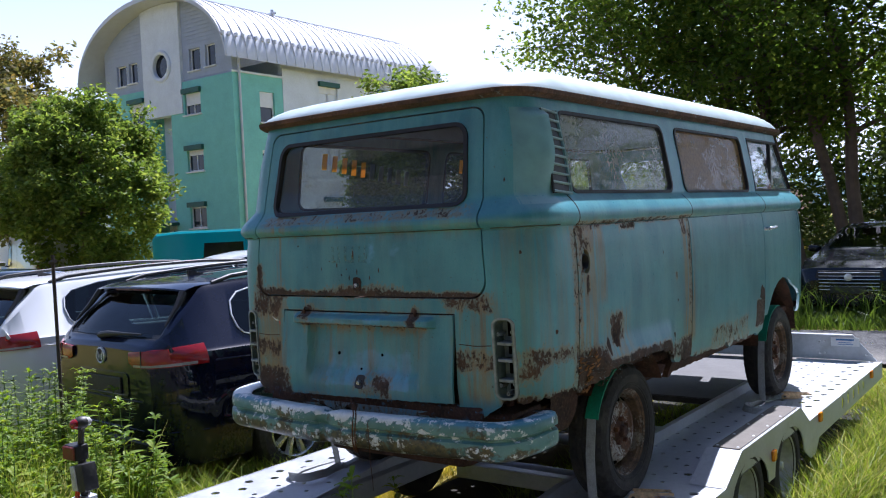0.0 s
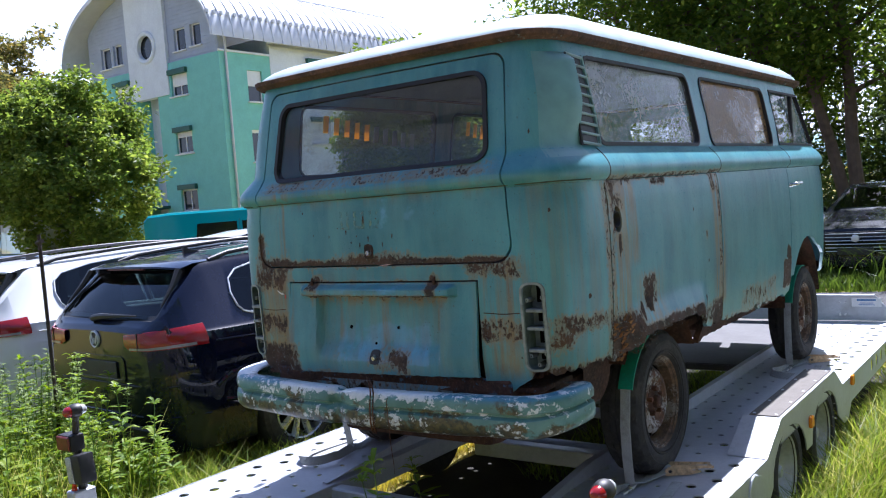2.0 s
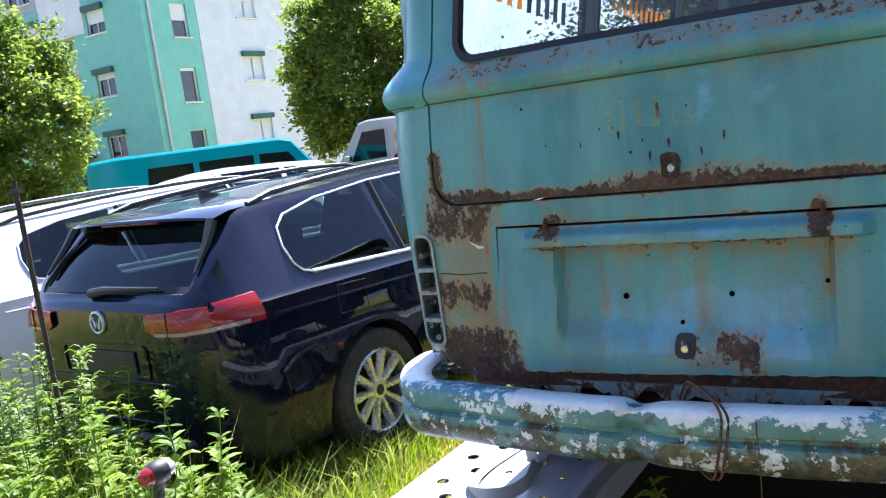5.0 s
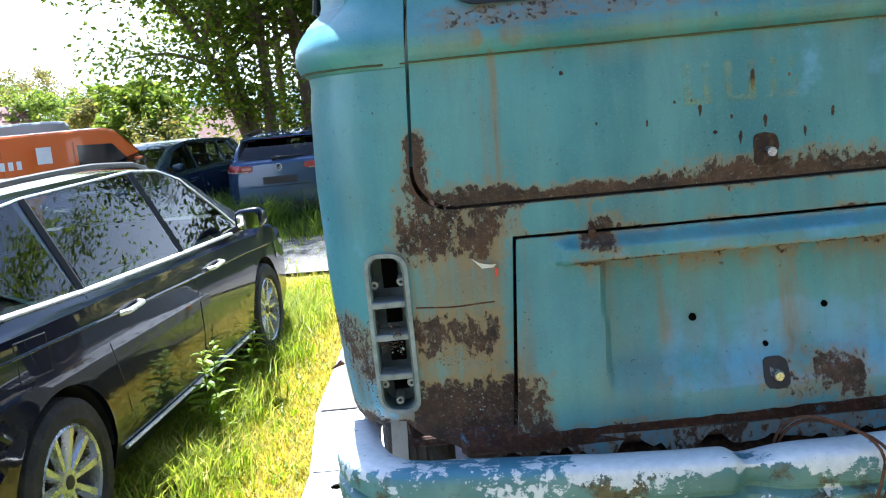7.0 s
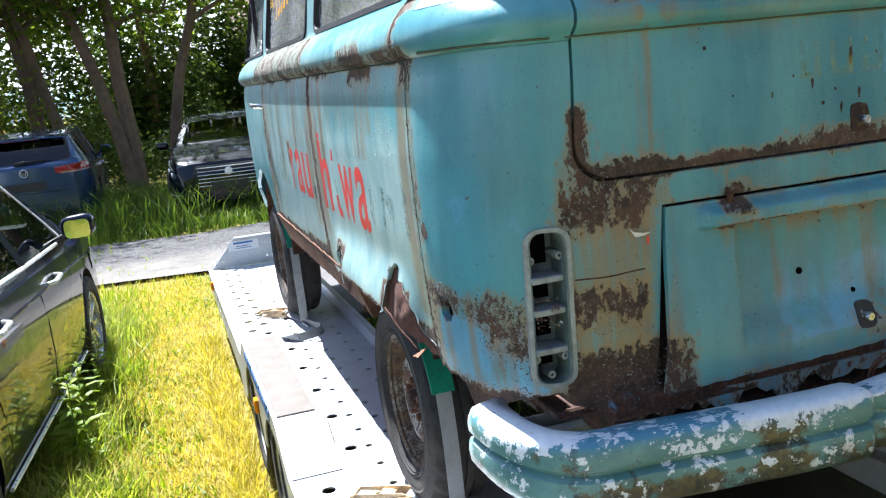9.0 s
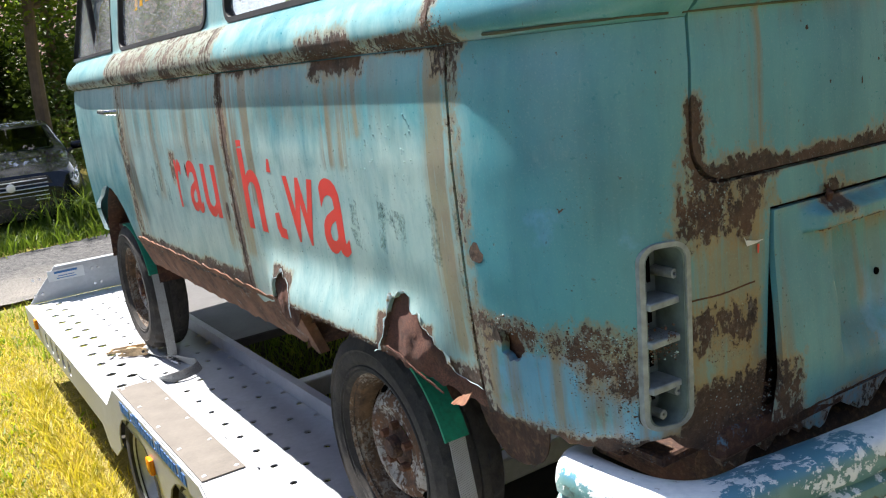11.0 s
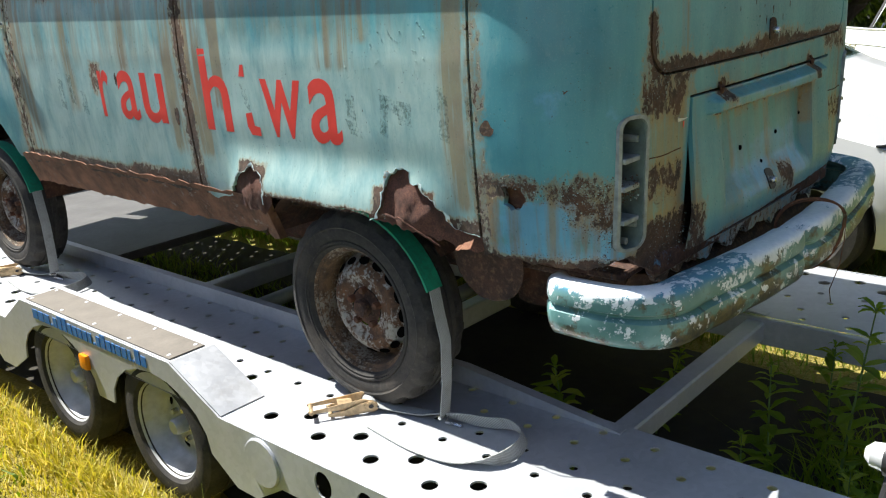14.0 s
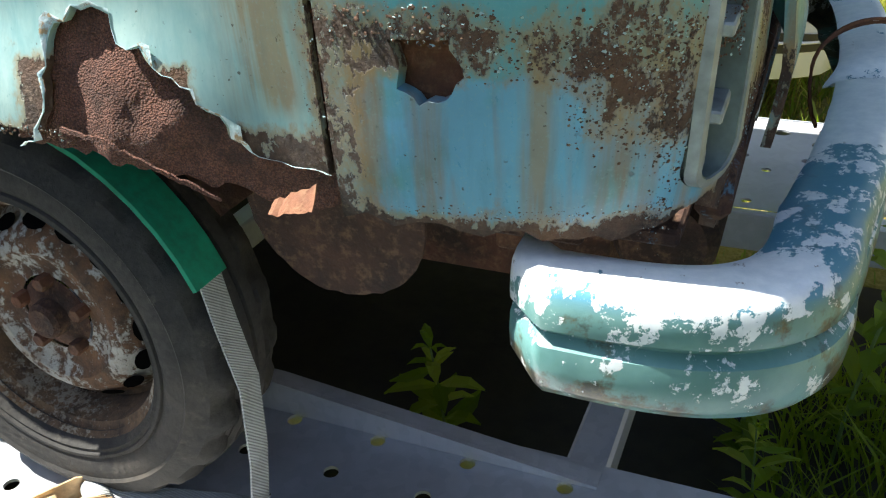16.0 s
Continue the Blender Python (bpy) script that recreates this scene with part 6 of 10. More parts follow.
# hoop of rusty wire slung round the bumper
for turn_, lean in ((0.0, 0.0), (0.012, 0.03)):
    bm = bmesh.new()
    hoop = []
    for i in range(31):
        t = radians(-125 + 350 * i / 30 + 40 * turn_)
        up = math.sin(t)
        hoop.append(Vector((0.045 + turn_ + 0.065 * math.cos(t) * (1 + lean) + 0.006 * math.sin(3 * t), -0.117 - 0.074 * math.cos(t), 0.960 + (0.070 - lean * 0.3 if up > 0 else 0.145) * up)) - VAN_AT)
    pipe(bm, hoop, 0.003, 6)
    part("hanging_wire", bm, M_RUST, van, "hoop of rusty wire round the bumper")
bm = bmesh.new()
pipe(bm, [Vector(p) - VAN_AT for p in ((0.165, -0.09, 0.975), (0.175, -0.150, 0.982), (0.178, -0.178, 0.96), (0.180, -0.176, 0.88), (0.176, -0.17, 0.80), (0.165, -0.15, 0.72), (0.17, -0.155, 0.68))], 0.0014, 6)
part("hanging_wire", bm, M_RUST, van, "thin wire end hanging off the bumper")


# wheels
def van_wheel(sg, y, z, turn=0.0):
    root = new("wheel")
    root.parent = van
    root.matrix_basis = pose(sg * 0.722, y - VAN_AT.y, z - VAN_AT.z, 0, 0, turn + (180 if sg < 0 else 0))
    R = 0.312
    prof = [(0.188, -0.06), (0.20, -0.078), (0.212, -0.082), (0.214, -0.086), (0.219, -0.086), (0.221, -0.083), (0.235, -0.09), (0.265, -0.088), (0.29, -0.078), (0.303, -0.066), (0.309, -0.05), (0.311, -0.034), (0.304, -0.032), (0.304, -0.024), (0.312, -0.022), (0.3125, -0.004), (0.305, -0.003), (0.305, 0.003), (0.3125, 0.004), (0.312, 0.022), (0.304, 0.024), (0.304, 0.032), (0.311, 0.034), (0.309, 0.05), (0.303, 0.066), (0.29, 0.078), (0.268, 0.088), (0.262, 0.0915), (0.257, 0.088), (0.235, 0.09), (0.221, 0.083), (0.219, 0.087), (0.214, 0.087), (0.212, 0.082), (0.206, 0.083), (0.203, 0.078), (0.188, 0.06)]
    bm = bmesh.new()
    rings = lathe(bm, prof, "x", (0, 0, 0), 96)
    for ri, ring in enumerate(rings):
        if ri in (9, 10, 11, 22, 23, 24):
            for i, v in enumerate(ring):
                if i % 4 < 2:
                    v.co.y *= 0.962
                    v.co.z *= 0.962
    for v in bm.verts:
        if v.co.z < -R + 0.014:
            v.co.z = -R + 0.014
            v.co.x *= 1.05
    bmesh.ops.recalc_face_normals(bm, faces=bm.faces[:])
    part("tyre", bm, M_TYRE, root, "cracked old tyre")
    bm = bmesh.new()
    lathe(bm, [(0.188, 0.062), (0.196, 0.07), (0.199, 0.066), (0.192, 0.058), (0.180, 0.05), (0.177, 0.02), (0.172, -0.006), (0.164, -0.008)], "x", (0, 0, 0), 48)
    lathe(bm, [(0.188, -0.06), (0.18, -0.04), (0.178, 0.0), (0.178, 0.02)], "x", (0, 0, 0), 48)
    part("rim", bm, M_WELL, root, "browned steel rim")
    bm = bmesh.new()
    lathe(bm, [(0.164, -0.008), (0.158, 0.002), (0.150, 0.010), (0.138, 0.030), (0.124, 0.042), (0.105, 0.045), (0.092, 0.036), (0.070, 0.030), (0.062, 0.032)], "x", (0, 0, 0), 48)
    part("wheel_disc", bm, M_RIM, root, "pale wheel disc flaking to rust")
    # black ovals laid on the disc paint the shade of its vents
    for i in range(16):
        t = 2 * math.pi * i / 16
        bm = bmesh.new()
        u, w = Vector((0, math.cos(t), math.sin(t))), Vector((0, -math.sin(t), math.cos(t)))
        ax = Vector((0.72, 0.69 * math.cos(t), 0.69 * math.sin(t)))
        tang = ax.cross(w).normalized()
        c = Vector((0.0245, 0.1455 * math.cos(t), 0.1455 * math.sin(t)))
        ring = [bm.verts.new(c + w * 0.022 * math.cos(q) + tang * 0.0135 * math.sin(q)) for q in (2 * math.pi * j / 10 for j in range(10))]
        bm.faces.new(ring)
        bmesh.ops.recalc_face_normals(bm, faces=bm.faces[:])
        part("vent_shade_patch", bm, M_HOLE_SHADE, root)
    bm = bmesh.new()
    lathe(bm, [(0.0, 0.064), (0.022, 0.064), (0.028, 0.058), (0.030, 0.040), (0.046, 0.036), (0.058, 0.031)], "x", (0, 0, 0), 20)
    part("hub", bm, M_UNDER, root, "dark rusty hub")
    for i in range(5):
        t = 2 * math.pi * i / 5 + 0.3
        bm = bmesh.new()
        c = Vector((0.0, 0.056 * math.cos(t), 0.056 * math.sin(t)))
        lathe(bm, [(0.0, 0.052), (0.010, 0.052), (0.0115, 0.049), (0.0115, 0.03)], "x", c, 6)
        part("wheel_bolt", bm, M_RUST, root)


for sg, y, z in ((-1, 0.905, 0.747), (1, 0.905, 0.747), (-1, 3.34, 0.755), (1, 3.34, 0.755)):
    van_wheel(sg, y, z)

# red lettering on the left flank: letter, rear and front edge along the van, foot, head
for ch, y1, y0, z0, z1 in (("r", 2.118, 2.045, 1.272, 1.44), ("a", 1.985, 1.86, 1.27, 1.442), ("u", 1.83, 1.69, 1.268, 1.437), ("h", 1.462, 1.325, 1.268, 1.52), ("w", 1.165, 0.985, 1.268, 1.436), ("a", 0.955, 0.828, 1.264, 1.445)):
    lettering(ch, lambda u, v: skin(-S(y1 - u), z0 + v, -0.0003) - VAN_AT, z1 - z0, M_RED, "red_letter", van, y1 - y0, 0.012, "red letter")
for pts in ([(1.262, 1.44), (1.235, 1.44), (1.235, 1.475), (1.25, 1.475)], [(1.252, 1.33), (1.222, 1.335), (1.215, 1.295), (1.19, 1.292), (1.19, 1.265), (1.235, 1.266), (1.25, 1.29)]):
    bm = bmesh.new()
    bm.faces.new([bm.verts.new(skin(-S(u), v, -0.0006) - VAN_AT) for u, v in pts])
    part("red_letter", bm, M_RED, van, "flaked remains of a red letter")

# ---- the car trailer ----
trailer = thing("car_trailer", "galvanised twin-axle car trailer with two perforated tracks", "trailer", (0, 1.6, 0))
T_AT = Vector((0, 1.6, 0))


def tpart(name, bm, material=None, parent=None, label="", smooth=True):
    bmesh.ops.translate(bm, verts=bm.verts[:], vec=-T_AT)
    return part(name, bm, material or M_GALV, parent or trailer, label, smooth)


def perforated(bm, x0, x1, y0, y1, holes, z, t=0.004):
    """A plate with round holes: one quad cell round each hole; holes gives (x, y, r) per cell (cell bounds included)."""
    for cx0, cx1, cy0, cy1, hx, hy, r in holes:
        n = 12
        top, low, edge = [], [], []
        for i in range(n):
            a = 2 * math.pi * i / n + math.pi / n * 0
            c, s = math.cos(a), math.sin(a)
            top.append(bm.verts.new((hx + r * c, hy + r * s, z)))
            low.append(bm.verts.new((hx + r * c, hy + r * s, z - t * 1.5)))
            k = min(((cx1 - hx) / c if c > 1e-6 else (cx0 - hx) / c if c < -1e-6 else 1e9), ((cy1 - hy) / s if s > 1e-6 else (cy0 - hy) / s if s < -1e-6 else 1e9))
            edge.append(bm.verts.new((hx + k * c, hy + k * s, z)))
        corners = {}
        for i in range(n):
            j = (i + 1) % n
            e0, e1 = edge[i].co, edge[j].co
            same = abs(e0.x - e1.x) < 1e-5 or abs(e0.y - e1.y) < 1e-5
            if same:
                bm.faces.new((top[i], edge[i], edge[j], top[j]))
            else:
                q = bm.verts.new((cx1 if max(e0.x, e1.x) > cx1 - 1e-5 else cx0, cy1 if max(e0.y, e1.y) > cy1 - 1e-5 else cy0, z))
                bm.faces.new((top[i], edge[i], q, edge[j], top[j]))
            bm.faces.new((top[i], top[j], low[j], low[i]))
    bmesh.ops.remove_doubles(bm, verts=bm.verts[:], dist=0.0005)


TR_Y0, TR_Y1 = -0.82, 5.02
for sg in (-1, 1):
    holes = []

    def lane(a, b, hx, ya, yb, pitch, r, off):
        n = max(1, round((yb - ya) / pitch))
        for i in range(n):
            y, y2 = ya + (yb - ya) * i / n, ya + (yb - ya) * (i + 1) / n
            lo, hi = (a, b) if sg > 0 else (-b, -a)
            holes.append((lo, hi, y, y2, sg * hx, (y + y2) / 2 + off * (y2 - y), r))

    lane(0.50, 0.585, 0.545, TR_Y0, TR_Y1, 0.156, 0.013, 0.0)
    lane(0.585, 0.69, 0.635, TR_Y0, TR_Y1, 0.156, 0.013, 0.24)
    lane(0.69, 0.79, 0.745, TR_Y0, TR_Y1, 0.156, 0.013, -0.2)
    lane(0.79, 0.868, 0.832, TR_Y0, TR_Y1, 0.156, 0.013, 0.2)
    for ya, yb in ((TR_Y0, 1.13), (2.76, TR_Y1)):
        lane(0.868, 0.99, 0.955, ya, yb, 0.208, 0.023, -0.22)
        lane(0.99, 1.125, 1.026, ya, yb, 0.208, 0.023, 0.26)
    lane(0.868, 1.125, 0.893, 1.13, 2.76, 0.325, 0.022, 0.19)
    bm = bmesh.new()
    perforated(bm, 0, 0, 0, 0, holes, DECK)
    tpart("track", bm, None, None, "perforated wheel track", False)
    # edge rails: inner angle and outer skirt with its row of slots
    bm = bmesh.new()
    box(bm, (sg * 0.497 - 0.022, TR_Y0, DECK - 0.10), (sg * 0.497 + 0.004 if sg > 0 else sg * 0.497 + 0.022, TR_Y1, DECK - 0.001), 0.003)
    tpart("inner_beam", bm, None, None, "galvanised side member")
    bm = bmesh.new()
    prism(bm, [(0.16, DECK + 0.001), (4.6, DECK + 0.001), (4.6, DECK + 0.062), (0.72, DECK + 0.062), (0.16, DECK + 0.006)], lambda u, v, d: Vector((sg * 0.53 + d, u, v)), -0.004, 0.004)
    prism(bm, [(0.16, DECK + 0.006), (0.72, DECK + 0.062), (4.6, DECK + 0.062), (4.6, DECK + 0.0585), (0.72, DECK + 0.0585), (0.16, DECK + 0.0025)], lambda u, v, d: Vector((sg * d, u, v)), 0.50, 0.5255)
    tpart("guide_rail", bm, None, None, "upright guide rail along the inner edge")

# outer skirts with wheel cut-outs
WH_Y = (1.57, 2.28)
for sg in (-1, 1):
    pts = [(TR_Y0, 0.447), (1.20, 0.447), (1.45, 0.566), (2.53, 0.566), (2.72, 0.447), (TR_Y1, 0.447), (TR_Y1, 0.32), (2.93, 0.30), (2.84, 0.22), (2.72, 0.22)]
    for cy in WH_Y[::-1]:
        for i in range(11):
            t = math.pi * i / 10
            pts.append((cy + 0.30 * math.cos(t), 0.30 + 0.20 * math.sin(t)))
    pts += [(1.15, 0.22), (1.05, 0.22), (0.92, 0.30), (TR_Y0, 0.33)]
    cuts = []
    for i in range(5):
        for base in (3.6, 0.05):
            c = bmesh.new()
            y = base + i * 0.17
            prism(c, [(y + 0.035 * math.cos(q), 0.385 + 0.042 * math.sin(q)) for q in (2 * math.pi * j / 16 for j in range(16))], lambda u, v, d: Vector((d, u, v)), sg * 1.1 - 0.1, sg * 1.1 + 0.1)
            cuts.append(c)
    bm = bmesh.new()
    prism(bm, pts, lambda u, v, d: Vector((sg * d, u, v)), 1.126, 1.132)
    bm = carve(bm, cuts)
    tpart("skirt", bm, None, None, "folded side skirt with round lightening holes", False)
    # raised wheel cover with an anti-slip board
    bm = bmesh.new()
    prism(bm, [(1.20, 0.449), (1.45, 0.566), (2.53, 0.566), (2.72, 0.449)], lambda u, v, d: Vector((sg * d, u, v)), 0.955, 1.124)
    tpart("wheel_cover", bm, None, None, "raised wheel cover", False)
    bm = bmesh.new()
    box(bm, (min(sg * 0.983, sg * 1.117), 1.462, 0.5665), (max(sg * 0.983, sg * 1.117), 2.505, 0.5715), 0.001)
    board = tpart("anti_slip_board", bm, M_PAD, None, "brown anti-slip board")
    for y in (1.49, 1.74, 1.98, 2.23, 2.48):
        for x in (1.0, 1.10):
            bm = bmesh.new()
            lathe(bm, [(0.0, 0.5745), (0.006, 0.574), (0.008, 0.5715)], "z", (sg * x, y, 0), 8)
            tpart("rivet", bm, M_WHITE, board)
    for y in (2.03, 4.55) if sg < 0 else (1.95, 2.95, 4.55):
        bm = bmesh.new()
        box(bm, (min(sg * 1.130, sg * 1.15), y - 0.028, 0.425 - 0.03), (max(sg * 1.130, sg * 1.15), y + 0.028, 0.425 + 0.03), 0.01, None, 2)
        tpart("side_marker", bm, M_AMBER, None, "amber side reflector")
    # web address on the skirt, as plain bars
    yy = 2.42 if sg < 0 else 1.3
    for j, wd in enumerate((0.03, 0.03, 0.03, 0.01, 0.022, 0.022, 0.022, 0.022, 0.022, 0.022, 0.022, 0.018, 0.012, 0.018, 0.022, 0.022, 0.014, 0.022, 0.022, 0.014, 0.008, 0.022, 0.022)):
        if sg > 0:
            break
        bm = bmesh.new()
        h = 0.052 if j in (5, 6, 14, 21) else 0.038
        box(bm, (-1.1345, yy - wd * 1.35, 0.512), (-1.1325, yy, 0.512 + (0.008 if wd < 0.013 else h)))
        yy -= wd * 1.35 + 0.009
        tpart("lettering_bar", bm, M_BLUE_TXT, None, "blue lettering")


def trailer_wheel(sg, y):
    root = new("trailer_wheel")
    root.parent = trailer
    root.matrix_basis = pose(sg * 1.03, y - T_AT.y, 0.275, 0, 0, 180 if sg < 0 else 0)
    bm = bmesh.new()
    lathe(bm, [(0.17, -0.07), (0.19, -0.092), (0.23, -0.095), (0.258, -0.085), (0.268, -0.06), (0.272, -0.02), (0.264, -0.018), (0.264, -0.012), (0.273, -0.01), (0.273, 0.01), (0.264, 0.012), (0.264, 0.018), (0.272, 0.02), (0.268, 0.06), (0.258, 0.085), (0.23, 0.095), (0.19, 0.092), (0.17, 0.07)], "x", (0, 0, 0), 48)
    part("tyre", bm, M_TYRE, root, "low trailer tyre")
    bm = bmesh.new()
    lathe(bm, [(0.172, 0.075), (0.178, 0.082), (0.18, 0.076), (0.168, 0.06), (0.16, 0.03), (0.148, 0.0), (0.13, -0.012), (0.10, -0.012), (0.088, 0.004), (0.07, 0.008), (0.0, 0.008)], "x", (0, 0, 0), 40)
    part("rim", bm, plain("silver steel rim", (0.50, 0.51, 0.52), 0.45, 0.3, 0.15, 30), root, "silver steel rim")
    bm = bmesh.new()
    lathe(bm, [(0.0, 0.06), (0.024, 0.058), (0.03, 0.05), (0.032, 0.008)], "x", (0, 0, 0), 16)
    part("hub_cap", bm, M_GALV, root)
    for i in range(5):
        t = 2 * math.pi * i / 5
        bm = bmesh.new()
        lathe(bm, [(0.0, 0.026), (0.009, 0.026), (0.011, 0.008)], "x", (0, 0.056 * math.cos(t), 0.056 * math.sin(t)), 6)
        part("wheel_bolt", bm, M_CHROME, root)
    for i in range(8):
        t = 2 * math.pi * (i + 0.5) / 8
        u, w = Vector((0, math.cos(t), math.sin(t))), Vector((0, -math.sin(t), math.cos(t)))
        bm = bmesh.new()
        bm.faces.new([bm.verts.new(u * 0.115 + Vector((-0.0105, 0, 0)) + w * 0.018 * math.cos(q) + u * 0.010 * math.sin(q)) for q in (2 * math.pi * j / 10 for j in range(10))])
        part("rim_slot_shade", bm, M_HOLE_SHADE, root)


for sg in (-1, 1):
    for y in WH_Y:
        trailer_wheel(sg, y)
# cross members, axles, drawbar
for y, z, h in ((0.19, 0.432, 0.07), (1.35, 0.34, 0.09), (2.6, 0.34, 0.09), (3.8, 0.34, 0.09), (-0.75, 0.34, 0.08), (4.95, 0.34, 0.1)):
    bm = bmesh.new()
    box(bm, (-0.50, y - 0.035, z - h), (0.50, y + 0.035, z), 0.006)
    tpart("cross_member", bm, None, None, "galvanised cross member")
# closed deck plate between the tracks at the front
bm = bmesh.new()
box(bm, (-0.474, 3.16, DECK - 0.016), (0.474, TR_Y1 - 0.02, DECK - 0.010), 0.001)
box(bm, (-0.474, 3.16, DECK - 0.055), (0.474, 3.165, DECK - 0.017), 0.001)
tpart("front_deck", bm, plain("dark resin-faced deck board", (0.07, 0.068, 0.066), 0.6, 0, 0.2, 40, 0.2), None, "dark deck board between the tracks", False)
for y in WH_Y:
    bm = bmesh.new()
    rod(bm, (-1.0, y, 0.275), (1.0, y, 0.275), 0.035, 12)
    tpart("axle", bm, M_GALV)
bm = bmesh.new()
box(bm, (-0.06, 4.9, 0.26), (0.06, 6.1, 0.36), 0.01)
tpart("drawbar", bm)
# front stop plate with its maker's plate
bm = bmesh.new()
prism(bm, [(-1.10, 0.45), (1.10, 0.45), (0.92, 0.66), (-0.92, 0.66)], lambda u, v, d: Vector((u, d, v)), TR_Y1 - 0.012, TR_Y1)
box(bm, (-0.92, TR_Y1 - 0.05, 0.655), (0.92, TR_Y1, 0.665), 0.002)
plate = tpart("stop_plate", bm, None, None, "galvanised front stop plate", False)
for x in (-0.86, 0.86):
    bm = bmesh.new()
    box(bm, (x - 0.11, TR_Y1 - 0.0165, 0.565), (x + 0.11, TR_Y1 - 0.0125, 0.635), 0.001)
    tpart("maker_plate", bm, M_WHITE, plate, "small white plate")
    for z, w in ((0.612, 0.07), (0.592, 0.05), (0.578, 0.06)):
        bm = bmesh.new()
        box(bm, (x - w, TR_Y1 - 0.0178, z), (x + w, TR_Y1 - 0.0167, z + (0.014 if z > 0.6 else 0.005)))
        tpart("printed_bar", bm, M_BLUE_TXT, plate)
    for dx in (-0.2, -0.16, 0.16, 0.2):
        for z in (0.5, 0.60):
            bm = bmesh.new()
            lathe(bm, [(0.0, -0.012), (0.010, -0.012), (0.010, 0.0)], "y", (x + dx, TR_Y1 - 0.012, z), 6)
            tpart("bolt", bm, M_CHROME, plate)
# flap hinges beside the wheel covers
for sg in (-1, 1):
    bm = bmesh.new()
    lathe(bm, [(0.0, 0.008), (0.075, 0.008), (0.08, 0.004), (0.08, 0.0)], "x", (sg * 1.132, 1.0, 0.36), 24)
    if sg < 0:
        bmesh.ops.scale(bm, vec=(-1, 1, 1), space=Matrix.Translation((1.132, 0, 0)), verts=bm.verts[:])
    tpart("round_cover", bm, None, None, "round bolted cover")


# lamp clusters at the trailer's tail
def lamp_cluster(sg):
    root = new("lamp_cluster")
    root.parent = trailer
    root["label"] = "upright lamp cluster on a black arm"
    X, Y, Z = (-1.14, -0.65, 0.93) if sg < 0 else (1.28, -0.58, 0.895)
    bm = bmesh.new()
    pipe(bm, [(sg * 1.12, Y, 0.42), (X + 0.02, Y + 0.01, Z - 0.30), (X, Y + 0.01, Z - 0.14), (X - sg * 0.03, Y, Z - 0.04), (X - sg * 0.04, Y, Z - 0.02)], [0.02, 0.02, 0.018, 0.014, 0.013], 8)
    tpart("arm", bm, M_BLACKP, root)
    bm = bmesh.new()
    box(bm, (X - 0.062, Y - 0.035, Z - 0.17), (X + 0.035, Y + 0.03, Z - 0.10), 0.01, None, 2)
    lamp = tpart("stop_lamp", bm, M_BLACKP, root)
    bm = bmesh.new()
    box(bm, (X - 0.06, Y - 0.043, Z - 0.165), (X + 0.031, Y - 0.033, Z - 0.105), 0.004)
    tpart("lens", bm, plain("weathered dark red lens", (0.14, 0.02, 0.014), 0.35, 0, 0.25, 60, 0.2), lamp, "dull red lens")
    bm = bmesh.new()
    lean = Matrix.Translation((X + 0.045, Y, Z - 0.24)) @ pose(0, 0, 0, 0, -9, 0)
    box(bm, (-0.02, -0.04, -0.06), (0.05, 0.03, 0.06), 0.008, lean, 2)
    t = tpart("rear_lamp", bm, M_BLACKP, root)
    bm = bmesh.new()
    box(bm, (-0.046, -0.045, -0.055), (-0.006, 0.02, 0.055), 0.006, lean, 2)
    tpart("lens", bm, plain("clear ribbed lens", (0.5, 0.52, 0.52), 0.2, 0.2, 0.2, 200, 0.6), t, "clear ribbed lens")
    bm = bmesh.new()
    prism(bm, [(X - 0.03, Z - 0.44), (X + 0.07, Z - 0.44), (X + 0.02, Z - 0.29)], lambda u, v, d: Vector((u, d, v)), Y - 0.035, Y - 0.022)
    tpart("triangle_reflector", bm, plain("orange-red reflector", (0.55, 0.06, 0.015), 0.25, 0, 0.1, 120, 0.4), root, "orange-red triangle reflector")
    c = Vector((X - sg * 0.04, Y, Z))
    bm = bmesh.new()
    lathe(bm, [(0.0, -0.03), (0.02, -0.03), (0.028, -0.02), (0.03, 0.0), (0.028, 0.014)], "y", c, 20)
    mk = tpart("marker_lamp", bm, M_BLACKP, root)
    bm = bmesh.new()
    lathe(bm, [(0.0, -0.056), (0.012, -0.054), (0.02, -0.046), (0.023, -0.03)], "y", c, 20)
    tpart("lens", bm, M_LENS, mk, "domed red lens")
    bm = bmesh.new()
    lathe(bm, [(0.023, 0.014), (0.02, 0.034), (0.01, 0.044), (0.0, 0.045)], "y", c, 20)
    tpart("lens", bm, plain("clear dome", (0.55, 0.56, 0.56), 0.15, 0.2, 0.1, 60, 0), mk, "clear dome")


lamp_cluster(-1)
lamp_cluster(1)
for sg in (-1, 1):
    bm = bmesh.new()
    box(bm, (sg * 1.12 - 0.03, -0.70, 0.40), (sg * 1.12 + 0.03, -0.60, 0.60), 0.005)
    tpart("lamp_bracket", bm)


